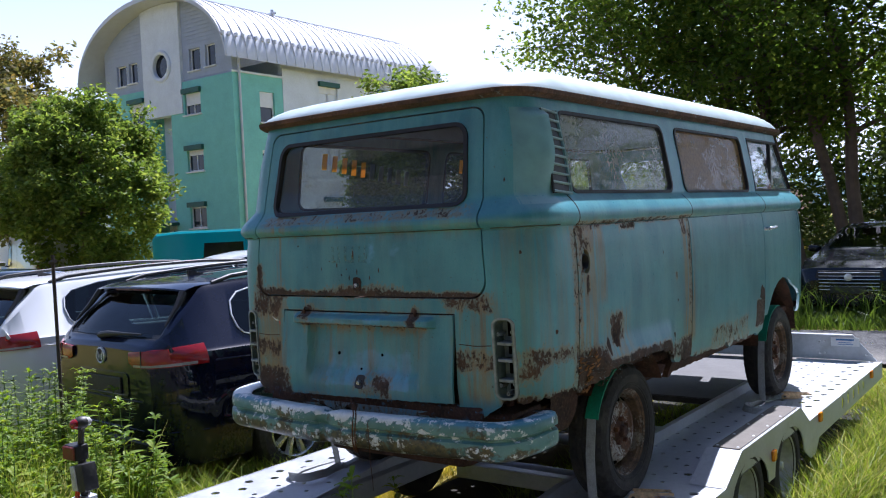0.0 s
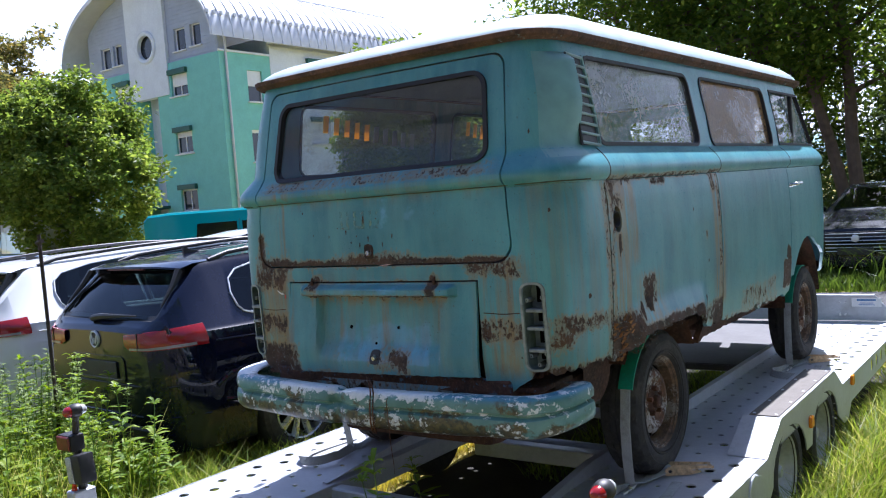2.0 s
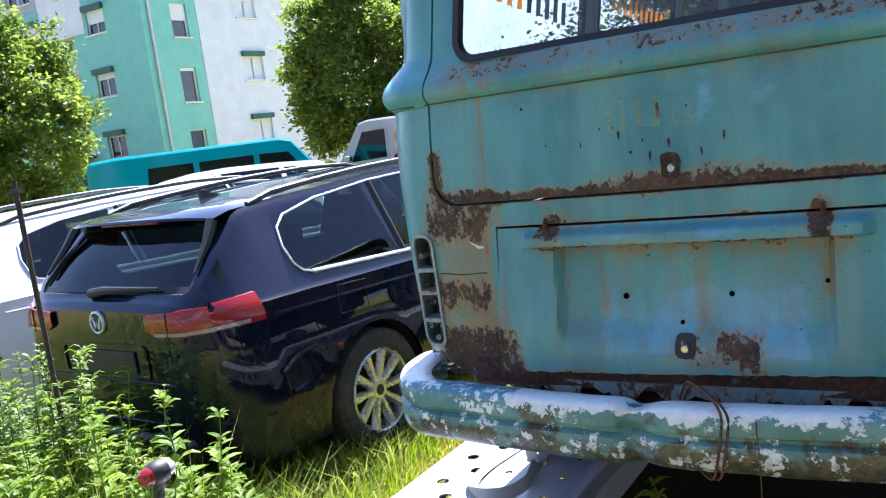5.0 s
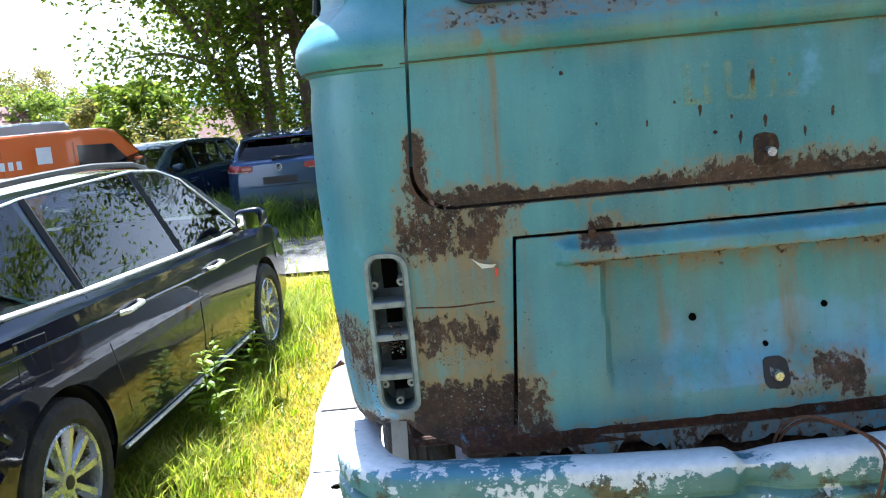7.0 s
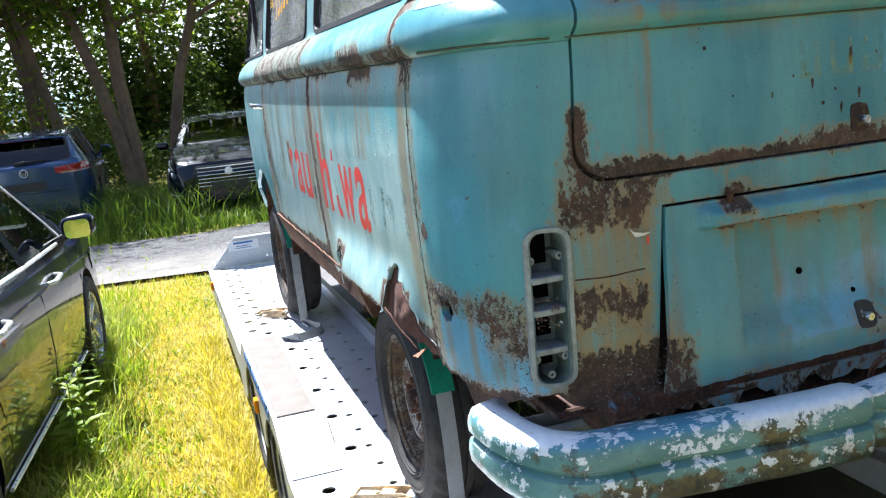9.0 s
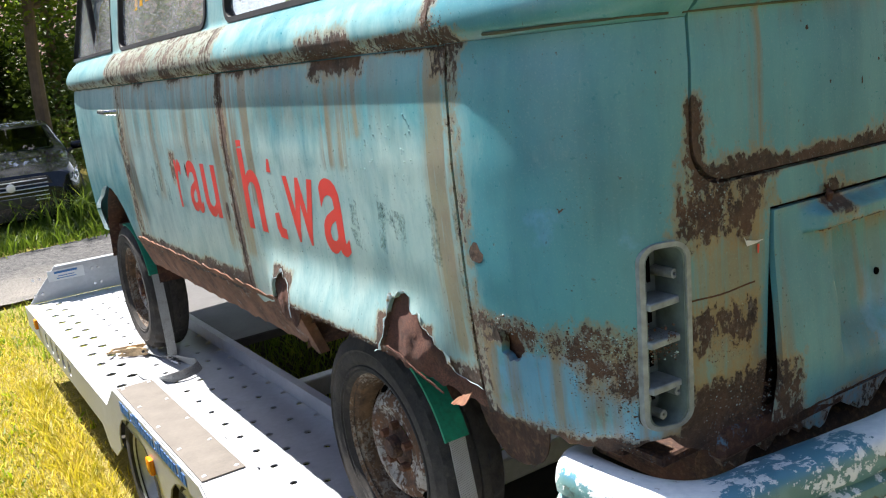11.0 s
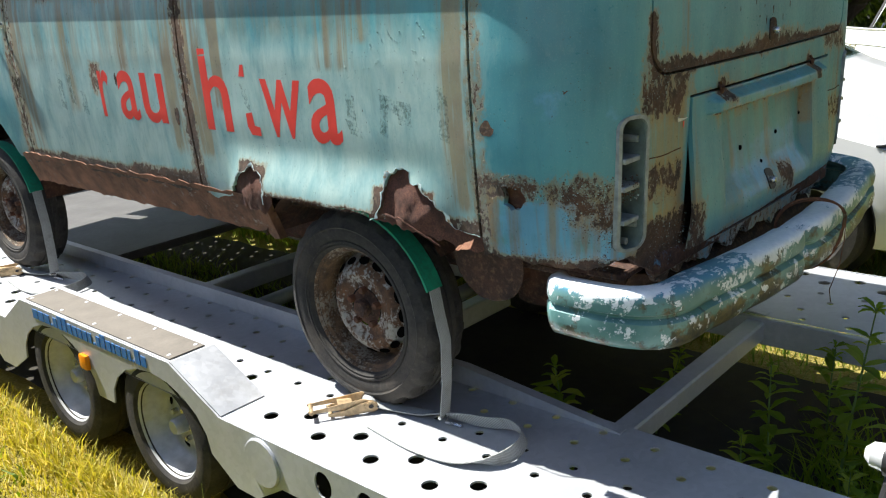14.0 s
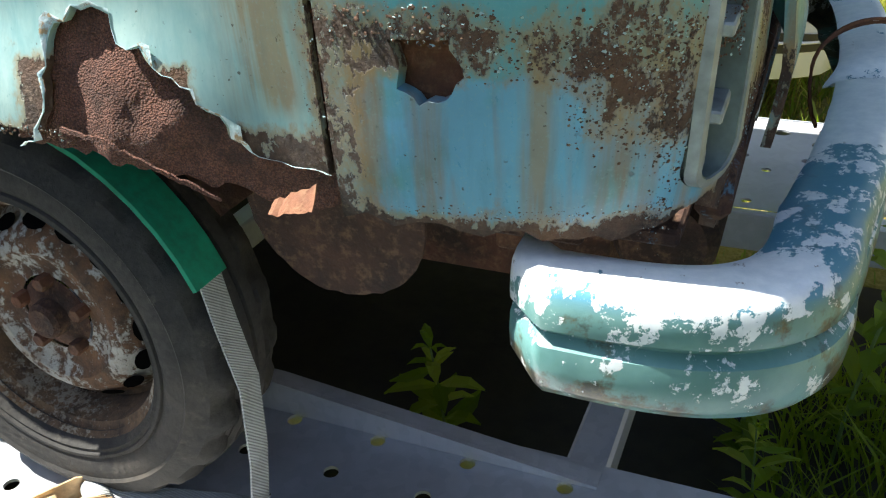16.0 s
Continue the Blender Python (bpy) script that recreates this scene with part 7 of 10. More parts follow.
# lashing straps
def strap_path(bm, pts, w, t, across):
    """A flat band along points; across: the direction of its width."""
    rows = []
    for i, p in enumerate(pts):
        p = Vector(p)
        d = (Vector(pts[min(i + 1, len(pts) - 1)]) - Vector(pts[max(0, i - 1)])).normalized()
        a = Vector(across[i] if isinstance(across, list) else across)
        a = (a - d * a.dot(d)).normalized()
        n = d.cross(a)
        rows.append([p - a * w / 2 - n * t / 2, p + a * w / 2 - n * t / 2, p + a * w / 2 + n * t / 2, p - a * w / 2 + n * t / 2])
    vs = strip(bm, rows, True)
    bm.faces.new(vs[0][::-1])
    bm.faces.new(vs[-1])
    bmesh.ops.recalc_face_normals(bm, faces=bm.faces[:])


def tie_down(sg, wy, wz, rear):
    root = thing("tie_down_strap", "grey lashing strap with a green sleeve over a tyre", "strap", (sg * 0.72, wy, DECK), group="lashing straps")
    base = Vector((sg * 0.72, wy, DECK))
    d = -1 if rear else 1
    R = 0.32
    arc = []
    for i in range(13):
        t = radians(98 - 92 * i / 12)
        arc.append(Vector((sg * 0.765, wy + d * R * math.cos(t), wz + R * math.sin(t))) - base)
    bm = bmesh.new()
    strap_path(bm, arc[: 11], 0.062, 0.007, (1, 0, 0))
    part("sleeve", bm, M_GREEN_STRAP, root, "green padded sleeve")
    end = arc[-1]
    pts = arc[8:11] + [arc[10] + Vector((0, 0.010 * d, -0.06)), Vector((sg * 0.048, d * (R + 0.010), 0.27)), Vector((sg * 0.044, d * (R + 0.0), 0.14)), Vector((sg * 0.04, d * (R - 0.02), 0.022))]
    bm = bmesh.new()
    strap_path(bm, pts, 0.042, 0.003, (1, 0, 0))
    part("webbing", bm, M_STRAP, root, "grey webbing")
    bm = bmesh.new()
    pipe(bm, [Vector((sg * 0.04 - 0.024, d * (R - 0.02), 0.028)), Vector((sg * 0.04 + 0.024, d * (R - 0.02), 0.028)), Vector((sg * 0.05, d * (R - 0.006), 0.014)), Vector((sg * 0.036, d * (R + 0.01), 0.006)), Vector((sg * 0.03, d * (R + 0.035), 0.005))], 0.0055, 8)
    part("hook", bm, M_CHROME, root, "steel hook")
    # loose end and ratchet lying on the track
    k = -1 if rear else 1
    loop = [Vector((sg * 0.02, d * R, 0.006)), Vector((sg * 0.1, d * (R - 0.07), 0.03)), Vector((sg * 0.16, d * (R - 0.15), 0.025)), Vector((sg * 0.21, d * (R - 0.24), 0.012))]
    if rear:
        loop = [Vector((sg * u, d * v, z)) for u, v, z in ((0.097, 0.045, 0.032), (0.085, 0.085, 0.018), (0.060, 0.14, 0.010), (0.045, 0.21, 0.012), (0.032, 0.27, 0.020), (0.015, 0.36, 0.024), (-0.005, 0.43, 0.022), (-0.022, 0.49, 0.034), (-0.003, 0.56, 0.03), (0.07, 0.59, 0.026), (0.146, 0.568, 0.018), (0.195, 0.46, 0.010), (0.20, 0.32, 0.005), (0.17, 0.13, 0.004))]
    fine = []
    for a, b in zip(loop, loop[1:]):
        for q in range(4):
            fine.append(a.lerp(b, q / 4))
    fine.append(loop[-1])
    for _ in range(3):
        fine = [fine[0]] + [(fine[i - 1] + fine[i] * 2 + fine[i + 1]) / 4 for i in range(1, len(fine) - 1)] + [fine[-1]]
    bm = bmesh.new()
    turns = []
    for i in range(len(fine)):
        k = i / (len(fine) - 1)
        edge = sstep(0.22, 0.42, k) * sstep(0.86, 0.72, k) if rear else 1.0
        turns.append(Vector((sg, 0.1, 0.0)).lerp(Vector((0.35 * sg, 0.25, 0.9)), edge))
    strap_path(bm, fine, 0.042, 0.003, turns)
    part("loose_end", bm, M_STRAP, root, "loose end of webbing")
    # ratchet: frame plates, spool with wound webbing, toothed wheels, lever and its grip
    rat = new("ratchet")
    rat.parent = root
    rat["label"] = "worn gold-coloured ratchet"
    rat.matrix_basis = pose(sg * 0.098, -0.045, 0.002, 0, 0, 54 * -sg) @ Matrix.Diagonal((1, 1, 0.74, 1))
    for x in (-0.031, 0.031):
        bm = bmesh.new()
        prism(bm, [(-0.022, 0.012), (-0.012, 0.002), (0.09, 0.002), (0.13, 0.010), (0.13, 0.020), (0.075, 0.028), (0.03, 0.046), (0.0, 0.050), (-0.018, 0.040)], lambda u, v, dd: Vector((x + dd, u, v)), -0.0018, 0.0018)
        part("side_cheek", bm, M_GOLD, rat)
        bm = bmesh.new()
        xi = x * 0.84
        prism(bm, [(-0.014, 0.018), (0.01, 0.014), (0.12, 0.030), (0.185, 0.028), (0.188, 0.040), (0.11, 0.050), (0.02, 0.060), (-0.010, 0.046)], lambda u, v, dd: Vector((xi + dd, u, v)), -0.0015, 0.0015)
        part("lever_cheek", bm, M_GOLD, rat)
        bm = bmesh.new()
        xt = x * 1.13
        prism(bm, [((0.021 if j % 2 else 0.0165) * math.cos(math.pi * j / 12), 0.030 + (0.021 if j % 2 else 0.0165) * math.sin(math.pi * j / 12)) for j in range(24)], lambda u, v, dd: Vector((xt + dd, u, v)), -0.0015, 0.0015)
        part("toothed_wheel", bm, M_GOLD, rat)
    bm = bmesh.new()
    rod(bm, (-0.040, 0, 0.030), (0.040, 0, 0.030), 0.008, 12)
    part("spool", bm, M_BLACKP, rat, "dark spool")
    bm = bmesh.new()
    lathe(bm, [(0.0, -0.024), (0.019, -0.024), (0.020, -0.022), (0.020, 0.022), (0.019, 0.024), (0.0, 0.024)], "x", (0, 0, 0.030), 18)
    part("wound_webbing", bm, M_STRAP, rat, "wound grey webbing")
    for y, z, r in ((0.122, 0.014, 0.006), (0.178, 0.034, 0.007)):
        bm = bmesh.new()
        rod(bm, (-0.033, y, z), (0.033, y, z), r, 12)
        part("cross_pin", bm, M_GOLD, rat)
    bm = bmesh.new()
    box(bm, (-0.022, 0.055, 0.036), (0.022, 0.10, 0.040), 0.0015, pose(0, 0, 0, 4))
    part("pawl", bm, M_GOLD, rat)


tie_down(-1, 0.905, 0.747, True)
tie_down(1, 0.905, 0.747, True)
tie_down(-1, 3.34, 0.755, True)
tie_down(1, 3.34, 0.755, True)

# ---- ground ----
def shaded_earth():
    """Dark soil under the trailer, its colour deepened to put in the shade there."""
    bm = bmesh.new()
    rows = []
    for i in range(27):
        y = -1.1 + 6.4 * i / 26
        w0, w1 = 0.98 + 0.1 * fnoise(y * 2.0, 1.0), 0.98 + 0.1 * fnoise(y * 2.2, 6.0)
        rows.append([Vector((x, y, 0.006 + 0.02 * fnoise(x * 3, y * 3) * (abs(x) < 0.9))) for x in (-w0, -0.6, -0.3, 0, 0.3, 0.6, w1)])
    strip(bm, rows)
    tagged(part("shaded_earth", bm, plain("soil darkened for shade", (0.03, 0.027, 0.019), 0.95, 0, 0.35, 18, 1.0)), "dark soil under the trailer, shade put into its colour", "ground", kind="structure")


shaded_earth()
bm = bmesh.new()
xs = [-400, -120, -60, -30, -20, -14, -10, -7, -5, -3, -2, -1, 0, 1, 2, 3, 5, 7, 10, 14, 20, 30, 60, 120, 400]
ys = [-400, -120, -40, -20, -10, -6, -4, -2, 0, 2, 4, 5, 6, 7, 8, 9, 10, 11, 12, 14, 17, 20, 30, 60, 120, 400]
strip(bm, [[Vector((x, y, 0.03 * fnoise(x * 0.3, y * 0.3) - 0.03)) for y in ys] for x in xs])
tagged(part("ground", bm, M_GROUND), "sunlit meadow of short yellow-green grass", "ground", kind="structure")
bm = bmesh.new()
strip(bm, [[Vector((x, 7.45 + 0.25 * fnoise(x * 0.5) + (2.75 + 0.3 * fnoise(x * 0.4, 5)) * k - 0.02 * x, 0.012 + 0.02 * math.sin(math.pi * k))) for k in (0, 0.2, 0.4, 0.6, 0.8, 1)] for x in range(-60, 61)])
tagged(part("gravel_drive", bm, M_GRAVEL), "crushed-stone drive across the meadow, sun and shade painted into it", "drive", kind="structure")

# dark ground out of view, added to cut yellow bounce and reflections
bm = bmesh.new()
strip(bm, [[Vector((x, y, 0.01)) for y in (-23.5, -18, -12, -8, -5.6 + 0.3 * fnoise(x * 0.7))] for x in range(-60, 41, 2)])
tagged(part("access_lane", bm, M_DARK_GROUND), "unseen dark ground added behind the trailer to cut bounce", "lane", kind="structure")
# ---- parked vehicles ----
def curve1(tab_, y):
    """A smooth value along a table of (y, value)."""
    if y <= tab_[0][0]:
        return tab_[0][1]
    for (a, u), (b, v) in zip(tab_, tab_[1:]):
        if y <= b:
            k = (y - a) / (b - a)
            return u + (v - u) * k
    return tab_[-1][1]


class Car:
    """A lofted car: front towards +y, the origin on the ground under its middle."""

    def __init__(self, name, label, at, rz, paint, L=4.77, WD=1.83, H=1.47, axles=(-1.40, 1.39), R=0.33, top=None, belt=None, roofw=0.60, group="parked cars", category="car", nose=0.62, box_body=False, cabin=None, openings=(), ends=()):
        self.root = thing(name, label, category, (at[0], at[1], 0.0), rz, 0, group)
        self.L, self.WD, self.H, self.axles, self.R = L, WD, H, axles, R
        self.top, self.belt, self.roofw, self.paint, self.boxy = top, belt, roofw, paint, box_body
        self.cabin, self.openings, self.ends = cabin, openings, ends
        self.body()

    def half(self, y):
        t = abs(y) / (self.L / 2)
        e = max(0.0, (abs(y) - (self.L / 2 - 0.34)) / 0.34)
        return self.WD / 2 * (1 - 0.10 * t ** 5 - 0.05 * max(0, t - 0.86) / 0.14) - (0.02 if y > 0 else 0.0) * t - 0.13 * e ** 3

    def beltz(self, y):
        return curve1(self.belt, y)

    def topz(self, y):
        return curve1(self.top, y)

    def section(self, y):
        w, zt, zb = self.half(y), self.topz(y), self.beltz(y)
        wr = self.roofw * (self.WD / 1.83) * (1 - 0.10 * (abs(y) / (self.L / 2)) ** 3)
        endk = max(0.0, abs(y) / (self.L / 2) - 0.965) / 0.035
        zlow = 0.20 + 0.04 * endk
        if zt > zb + 0.10:
            k = min(1.0, (zt - zb - 0.10) / 0.25)
            rail = (w - 0.07) + (wr + 0.04 - (w - 0.07)) * min(1, (zt - zb) / (self.H - zb))
            up = [(w - 0.035, zb - 0.02), (w - 0.06, zb), (rail, zt - 0.045 * k - 0.012), (rail - 0.035, zt - 0.018 * k - 0.004), (rail * 0.55, zt - 0.004), (0.0, zt)]
        else:
            zs = zt - 0.035
            up = [(w - 0.02, zs - 0.02), (w - 0.05, zs), (w - 0.11, zt - 0.014), (w - 0.20, zt - 0.005), (w * 0.45, zt), (0.0, zt + 0.004)]
        z2 = up[0][1]
        low = [(w - 0.10, zlow), (w - 0.045, zlow + 0.02), (w - 0.012, 0.20 + (z2 - 0.2) * 0.22), (w, 0.2 + (z2 - 0.2) * 0.45), (w - 0.004, 0.2 + (z2 - 0.2) * 0.70), (w - 0.012, 0.2 + (z2 - 0.2) * 0.80)]
        return low + up

    def side_x(self, y, z):
        s = self.section(y)
        for (a, p), (b, q) in zip(s, s[1:]):
            if p <= z <= q and q > p:
                return a + (b - a) * (z - p) / (q - p)
        return s[-1][0]

    def tail_y(self, z, front=False):
        """Where the tail's (or nose's) top line reaches that height."""
        ys = [self.L / 2 * (i / 400 * (1 if front else -1)) for i in range(401)]
        for y in ys[::-1]:
            if self.topz(y) >= z:
                return y
        return ys[-1]

    def body(self):
        n = 56
        ys = []
        for i in range(n + 1):
            t = -1 + 2 * i / n
            ys.append(self.L / 2 * math.sin(t * math.pi / 2) ** 1 if abs(t) < 1 else self.L / 2 * t)
        ys += [y for y, _ in self.top if abs(y) < self.L / 2]
        ys = sorted(set(round(y, 4) for y in ys))
        bm = bmesh.new()
        rows = []
        for y in ys:
            s = self.section(y)
            inset = max(0.0, abs(y) / (self.L / 2) - 0.985) / 0.015
            pts = [Vector((-x, y, z)) for x, z in s] + [Vector((x, y, z)) for x, z in s[::-1][1:]]
            rows.append(pts)
        vs = strip(bm, rows, True)
        for r in (vs[0][::-1], vs[-1]):
            bm.faces.new(r)
        bmesh.ops.recalc_face_normals(bm, faces=bm.faces[:])
        cuts = []
        for ay in self.axles:
            for sg in (-1, 1):
                c = bmesh.new()
                rr = self.R + 0.045
                pts = [(ay + rr * math.cos(q), max(-0.1, self.R + rr * math.sin(q))) for q in (2 * math.pi * j / 36 for j in range(36))]
                prism(c, pts, lambda u, v, d: Vector((sg * d, u, v)), self.WD / 2 - 0.26, self.WD / 2 + 0.2)
                cuts.append(c)
        cuts += self.cabin_cuts()
        bm = carve(bm, cuts)
        self.shell = part("body", bm, [self.paint, M_DARKIN], self.root, "", True, 28)
        for ay in self.axles:
            for sg in (-1, 1):
                bm = bmesh.new()
                rr = self.R + 0.043
                rows = []
                for j in range(17):
                    q = math.pi * j / 16
                    rows.append([Vector((sg * x, ay + rr * math.cos(q), self.R + rr * math.sin(q))) for x in (self.WD / 2 - 0.255, self.WD / 2 - 0.03)])
                strip(bm, rows)
                bm.faces.new([bm.verts.new(Vector((sg * (self.WD / 2 - 0.252), ay + rr * math.cos(2 * math.pi * j / 24), self.R + rr * math.sin(2 * math.pi * j / 24)))) for j in range(24)])
                part("arch_liner", bm, M_BLACKP, self.root)

    def cabin_cuts(self):
        """The hollow cabin with its window openings, as solids to cut away; their faces take the lining."""
        cuts = []
        if self.cabin:
            c = bmesh.new()
            prism(c, self.cabin, lambda u, v, d: Vector((d * (0.745 - 0.30 * max(0.0, v - 0.95)), u, v)), -1, 1)
            cuts.append(c)
            for pts in self.openings:
                for sg in (-1, 1):
                    c = bmesh.new()
                    prism(c, pts, lambda u, v, d: Vector((sg * d, u, v)), 0.5, 1.1)
                    cuts.append(c)
            for pts, y0, y1 in self.ends:
                c = bmesh.new()
                prism(c, pts, lambda u, v, d: Vector((u, d, v)), y0, y1)
                cuts.append(c)
            for c in cuts:
                for f in c.faces:
                    f.material_index = 1
        return cuts

    def seats(self, rows):
        """Seats with head rests; rows: where each row stands along the car."""
        for y in rows:
            for x in (-0.38, 0.38):
                bm = bmesh.new()
                box(bm, (x - 0.25, y - 0.08, 0.60), (x + 0.25, y + 0.42, 0.74), 0.05, None, 2)
                box(bm, (x - 0.24, y - 0.16, 0.68), (x + 0.24, y - 0.03, 1.17), 0.05, pose(0, 0, 0), 2)
                box(bm, (x - 0.12, y - 0.19, 1.17), (x + 0.12, y - 0.08, 1.33), 0.04, None, 2)
                part("seat", bm, M_SEAT, self.root, "dark cloth seat")

    def patch_side(self, sg, pts, off=0.006):
        """A fine sheet on the car's flank, inside an outline of (y, z)."""
        bm = bmesh.new()
        face = bm.faces.new([bm.verts.new((0, y, z)) for y, z in pts])
        if face.normal.length == 0:
            bm.normal_update()
        bmesh.ops.triangulate(bm, faces=[face])
        bmesh.ops.subdivide_edges(bm, edges=bm.edges[:], cuts=2, use_grid_fill=True)
        for v in bm.verts:
            v.co.x = sg * (self.side_x(v.co.y, v.co.z) + off)
        bmesh.ops.recalc_face_normals(bm, faces=bm.faces[:])
        return bm

    def window(self, sg, pts, material=M_CARGLASS):
        part("side_window", self.patch_side(sg, pts), material, self.root, "tinted side glass")

    def line(self, sg, pts, r=0.0035, material=M_BLACKP, name="shut_line", off=0.0, closed=False):
        fine = []
        seq = pts + ([pts[0]] if closed else [])
        for (a, b), (c, d) in zip(seq, seq[1:]):
            m = max(1, int(math.hypot(c - a, d - b) / 0.12))
            fine += [(a + (c - a) * i / m, b + (d - b) * i / m) for i in range(m)]
        fine.append(seq[-1])
        bm = bmesh.new()
        pipe(bm, [Vector((sg * (self.side_x(y, z) + off), y, z)) for y, z in fine], r, 6)
        return part(name, bm, material, self.root)

    def end_patch(self, name, rows, material, front=False, off=0.006, label="", parent=None):
        """A sheet over the tail (or nose): rows of (z, half width), each bowed in plan."""
        bm = bmesh.new()
        pts = []
        for z, hw in rows:
            y = self.tail_y(z, front)
            pts.append([Vector((hw * u, (y + off if front else y - off), z + 0.002)) for u in (-1, -0.75, -0.5, -0.25, 0, 0.25, 0.5, 0.75, 1)])
        strip(bm, pts)
        bmesh.ops.recalc_face_normals(bm, faces=bm.faces[:])
        return part(name, bm, material, parent or self.root, label)

    def wheel(self, spokes=10, rim=M_ALLOY):
        for ay in self.axles:
            for sg in (-1, 1):
                root = new("wheel")
                root.parent = self.root
                root.matrix_basis = pose(sg * (self.WD / 2 - 0.115), ay, self.R, 0, 0, 180 if sg < 0 else 0)
                R, ri = self.R, self.R * 0.68
                bm = bmesh.new()
                lathe(bm, [(ri, -0.09), (ri + 0.02, -0.105), (R - 0.03, -0.105), (R - 0.006, -0.085), (R, -0.05), (R, 0.05), (R - 0.006, 0.085), (R - 0.03, 0.105), (ri + 0.02, 0.105), (ri, 0.09)], "x", (0, 0, 0), 40)
                part("tyre", bm, M_TYRE, root)
                bm = bmesh.new()
                lathe(bm, [(ri, 0.09), (ri - 0.008, 0.098), (ri - 0.016, 0.09), (ri - 0.024, 0.02), (ri - 0.026, -0.09)], "x", (0, 0, 0), 40)
                lathe(bm, [(0.0, 0.075), (0.05, 0.075), (0.07, 0.062), (0.072, 0.03)], "x", (0, 0, 0), 24)
                for i in range(spokes):
                    t = 2 * math.pi * i / spokes
                    u, w = Vector((0, math.cos(t), math.sin(t))), Vector((0, -math.sin(t), math.cos(t)))
                    ww = 0.9 * math.pi * ri / spokes * 0.42
                    a = [u * 0.05 + w * k * ww * 0.7 + Vector((h, 0, 0)) for k, h in ((-1, 0.05), (-0.5, 0.072), (0.5, 0.072), (1, 0.05))]
                    b = [u * (ri - 0.012) + w * k * ww * 1.15 + Vector((h, 0, 0)) for k, h in ((-1, 0.055), (-0.5, 0.085), (0.5, 0.085), (1, 0.055))]
                    va, vb = [bm.verts.new(p) for p in a], [bm.verts.new(p) for p in b]
                    for q in range(3):
                        bm.faces.new((va[q], va[q + 1], vb[q + 1], vb[q]))
                bmesh.ops.recalc_face_normals(bm, faces=bm.faces[:])
                part("rim", bm, rim, root, "", False)
                # black disc stands in for the shade behind the spokes
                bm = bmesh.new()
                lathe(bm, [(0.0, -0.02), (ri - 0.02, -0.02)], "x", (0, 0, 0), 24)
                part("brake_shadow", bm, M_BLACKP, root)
                bm = bmesh.new()
                lathe(bm, [(0.0, 0.083), (0.026, 0.081), (0.03, 0.073)], "x", (0, 0, 0), 16)
                part("hub_cap", bm, M_BLACKP, root)

    def mirror(self, y, z):
        for sg in (-1, 1):
            x = self.side_x(y, z - 0.06)
            root = new("mirror")
            root.parent = self.root
            bm = bmesh.new()
            box(bm, (x + 0.06, y - 0.085, z - 0.065), (x + 0.24, y + 0.07, z + 0.075), 0.05, None, 4)
            for v in bm.verts:
                k = (v.co.x - x - 0.06) / 0.18
                fwd = max(0.0, (v.co.y - y + 0.05) / 0.12)
                v.co.z = z + (v.co.z - z) * (0.72 + 0.28 * math.sin(math.pi * min(1, 0.2 + 0.6 * k))) * (1 - 0.35 * fwd ** 2) + 0.012 * k
                v.co.y += 0.03 * k
            if sg < 0:
                for v in bm.verts:
                    v.co.x = -v.co.x
                bmesh.ops.reverse_faces(bm, faces=bm.faces[:])
            part("mirror_shell", bm, self.paint, root)
            bm = bmesh.new()
            rod(bm, (sg * (x - 0.02), y + 0.01, z - 0.08), (sg * (x + 0.1), y, z - 0.03), 0.022, 8)
            part("mirror_foot", bm, M_BLACKP, root)
            bm = bmesh.new()
            prism(bm, rounded(x + 0.085, z - 0.05, x + 0.22, z + 0.055, 0.03, 4), lambda u, v, d: Vector((sg * u, y + d + 0.14 * (z - v) + 0.15 * (u - x - 0.06), v)), -0.093, -0.086)
            part("mirror_glass", bm, M_MIRROR, root, "mirror glass")

    def handle(self, y, z, material=M_CARCHROME):
        for sg in (-1, 1):
            bm = bmesh.new()
            x = self.side_x(y, z)
            pipe(bm, [(sg * x, y - 0.1, z), (sg * (x + 0.035), y - 0.075, z + 0.004), (sg * (x + 0.035), y + 0.075, z + 0.012), (sg * x, y + 0.1, z + 0.012)], 0.012, 8)
            part("door_handle", bm, material, self.root)

    def rails(self, y0, y1, material=M_BLACKP):
        for sg in (-1, 1):
            bm = bmesh.new()
            pts = []
            for i in range(15):
                y = y0 + (y1 - y0) * i / 14
                s = self.section(y)
                k = math.sin(math.pi * min(1, max(0, i / 14))) ** 0.35
                pts.append((sg * (s[9][0] - 0.01), y, s[9][1] + 0.004 + 0.038 * k))
            pipe(bm, pts, 0.016, 8)
            part("roof_rail", bm, material, self.root)

    def plate(self, y, z, w=0.26, h=0.055, front=False, material=None):
        bm = bmesh.new()
        s = 1 if front else -1
        box(bm, (-w, y - 0.006, z - h), (w, y + 0.006, z + h), 0.003)
        p = part("number_plate", bm, material or M_BLACKP, self.root, "blank dark plate holder")
        return p

    def tail_lamps(self, z0, z1, x_in, wrap, material=M_LENS, rise=0.045):
        """Lamps that wrap from the tail round the corner, with a clear band and the tailgate's gap."""
        yt = -self.L / 2
        xe = self.half(yt) - 0.05
        n1, n2 = 6, 12

        def at(sg, k, zf, off):
            """A point along the lamp (k from 0 to n1 + n2) at a share zf of its height."""
            u = k / (n1 + n2)
            lo, hi = z0 + 0.4 * rise * u + 0.03 * max(0.0, 1 - k / 2), z1 + rise * u
            z = lo + (hi - lo) * zf
            if k <= n1:
                return Vector((sg * (x_in + (xe - x_in) * k / n1), yt - off, z))
            y = yt + wrap * ((k - n1) / n2) ** 1.5
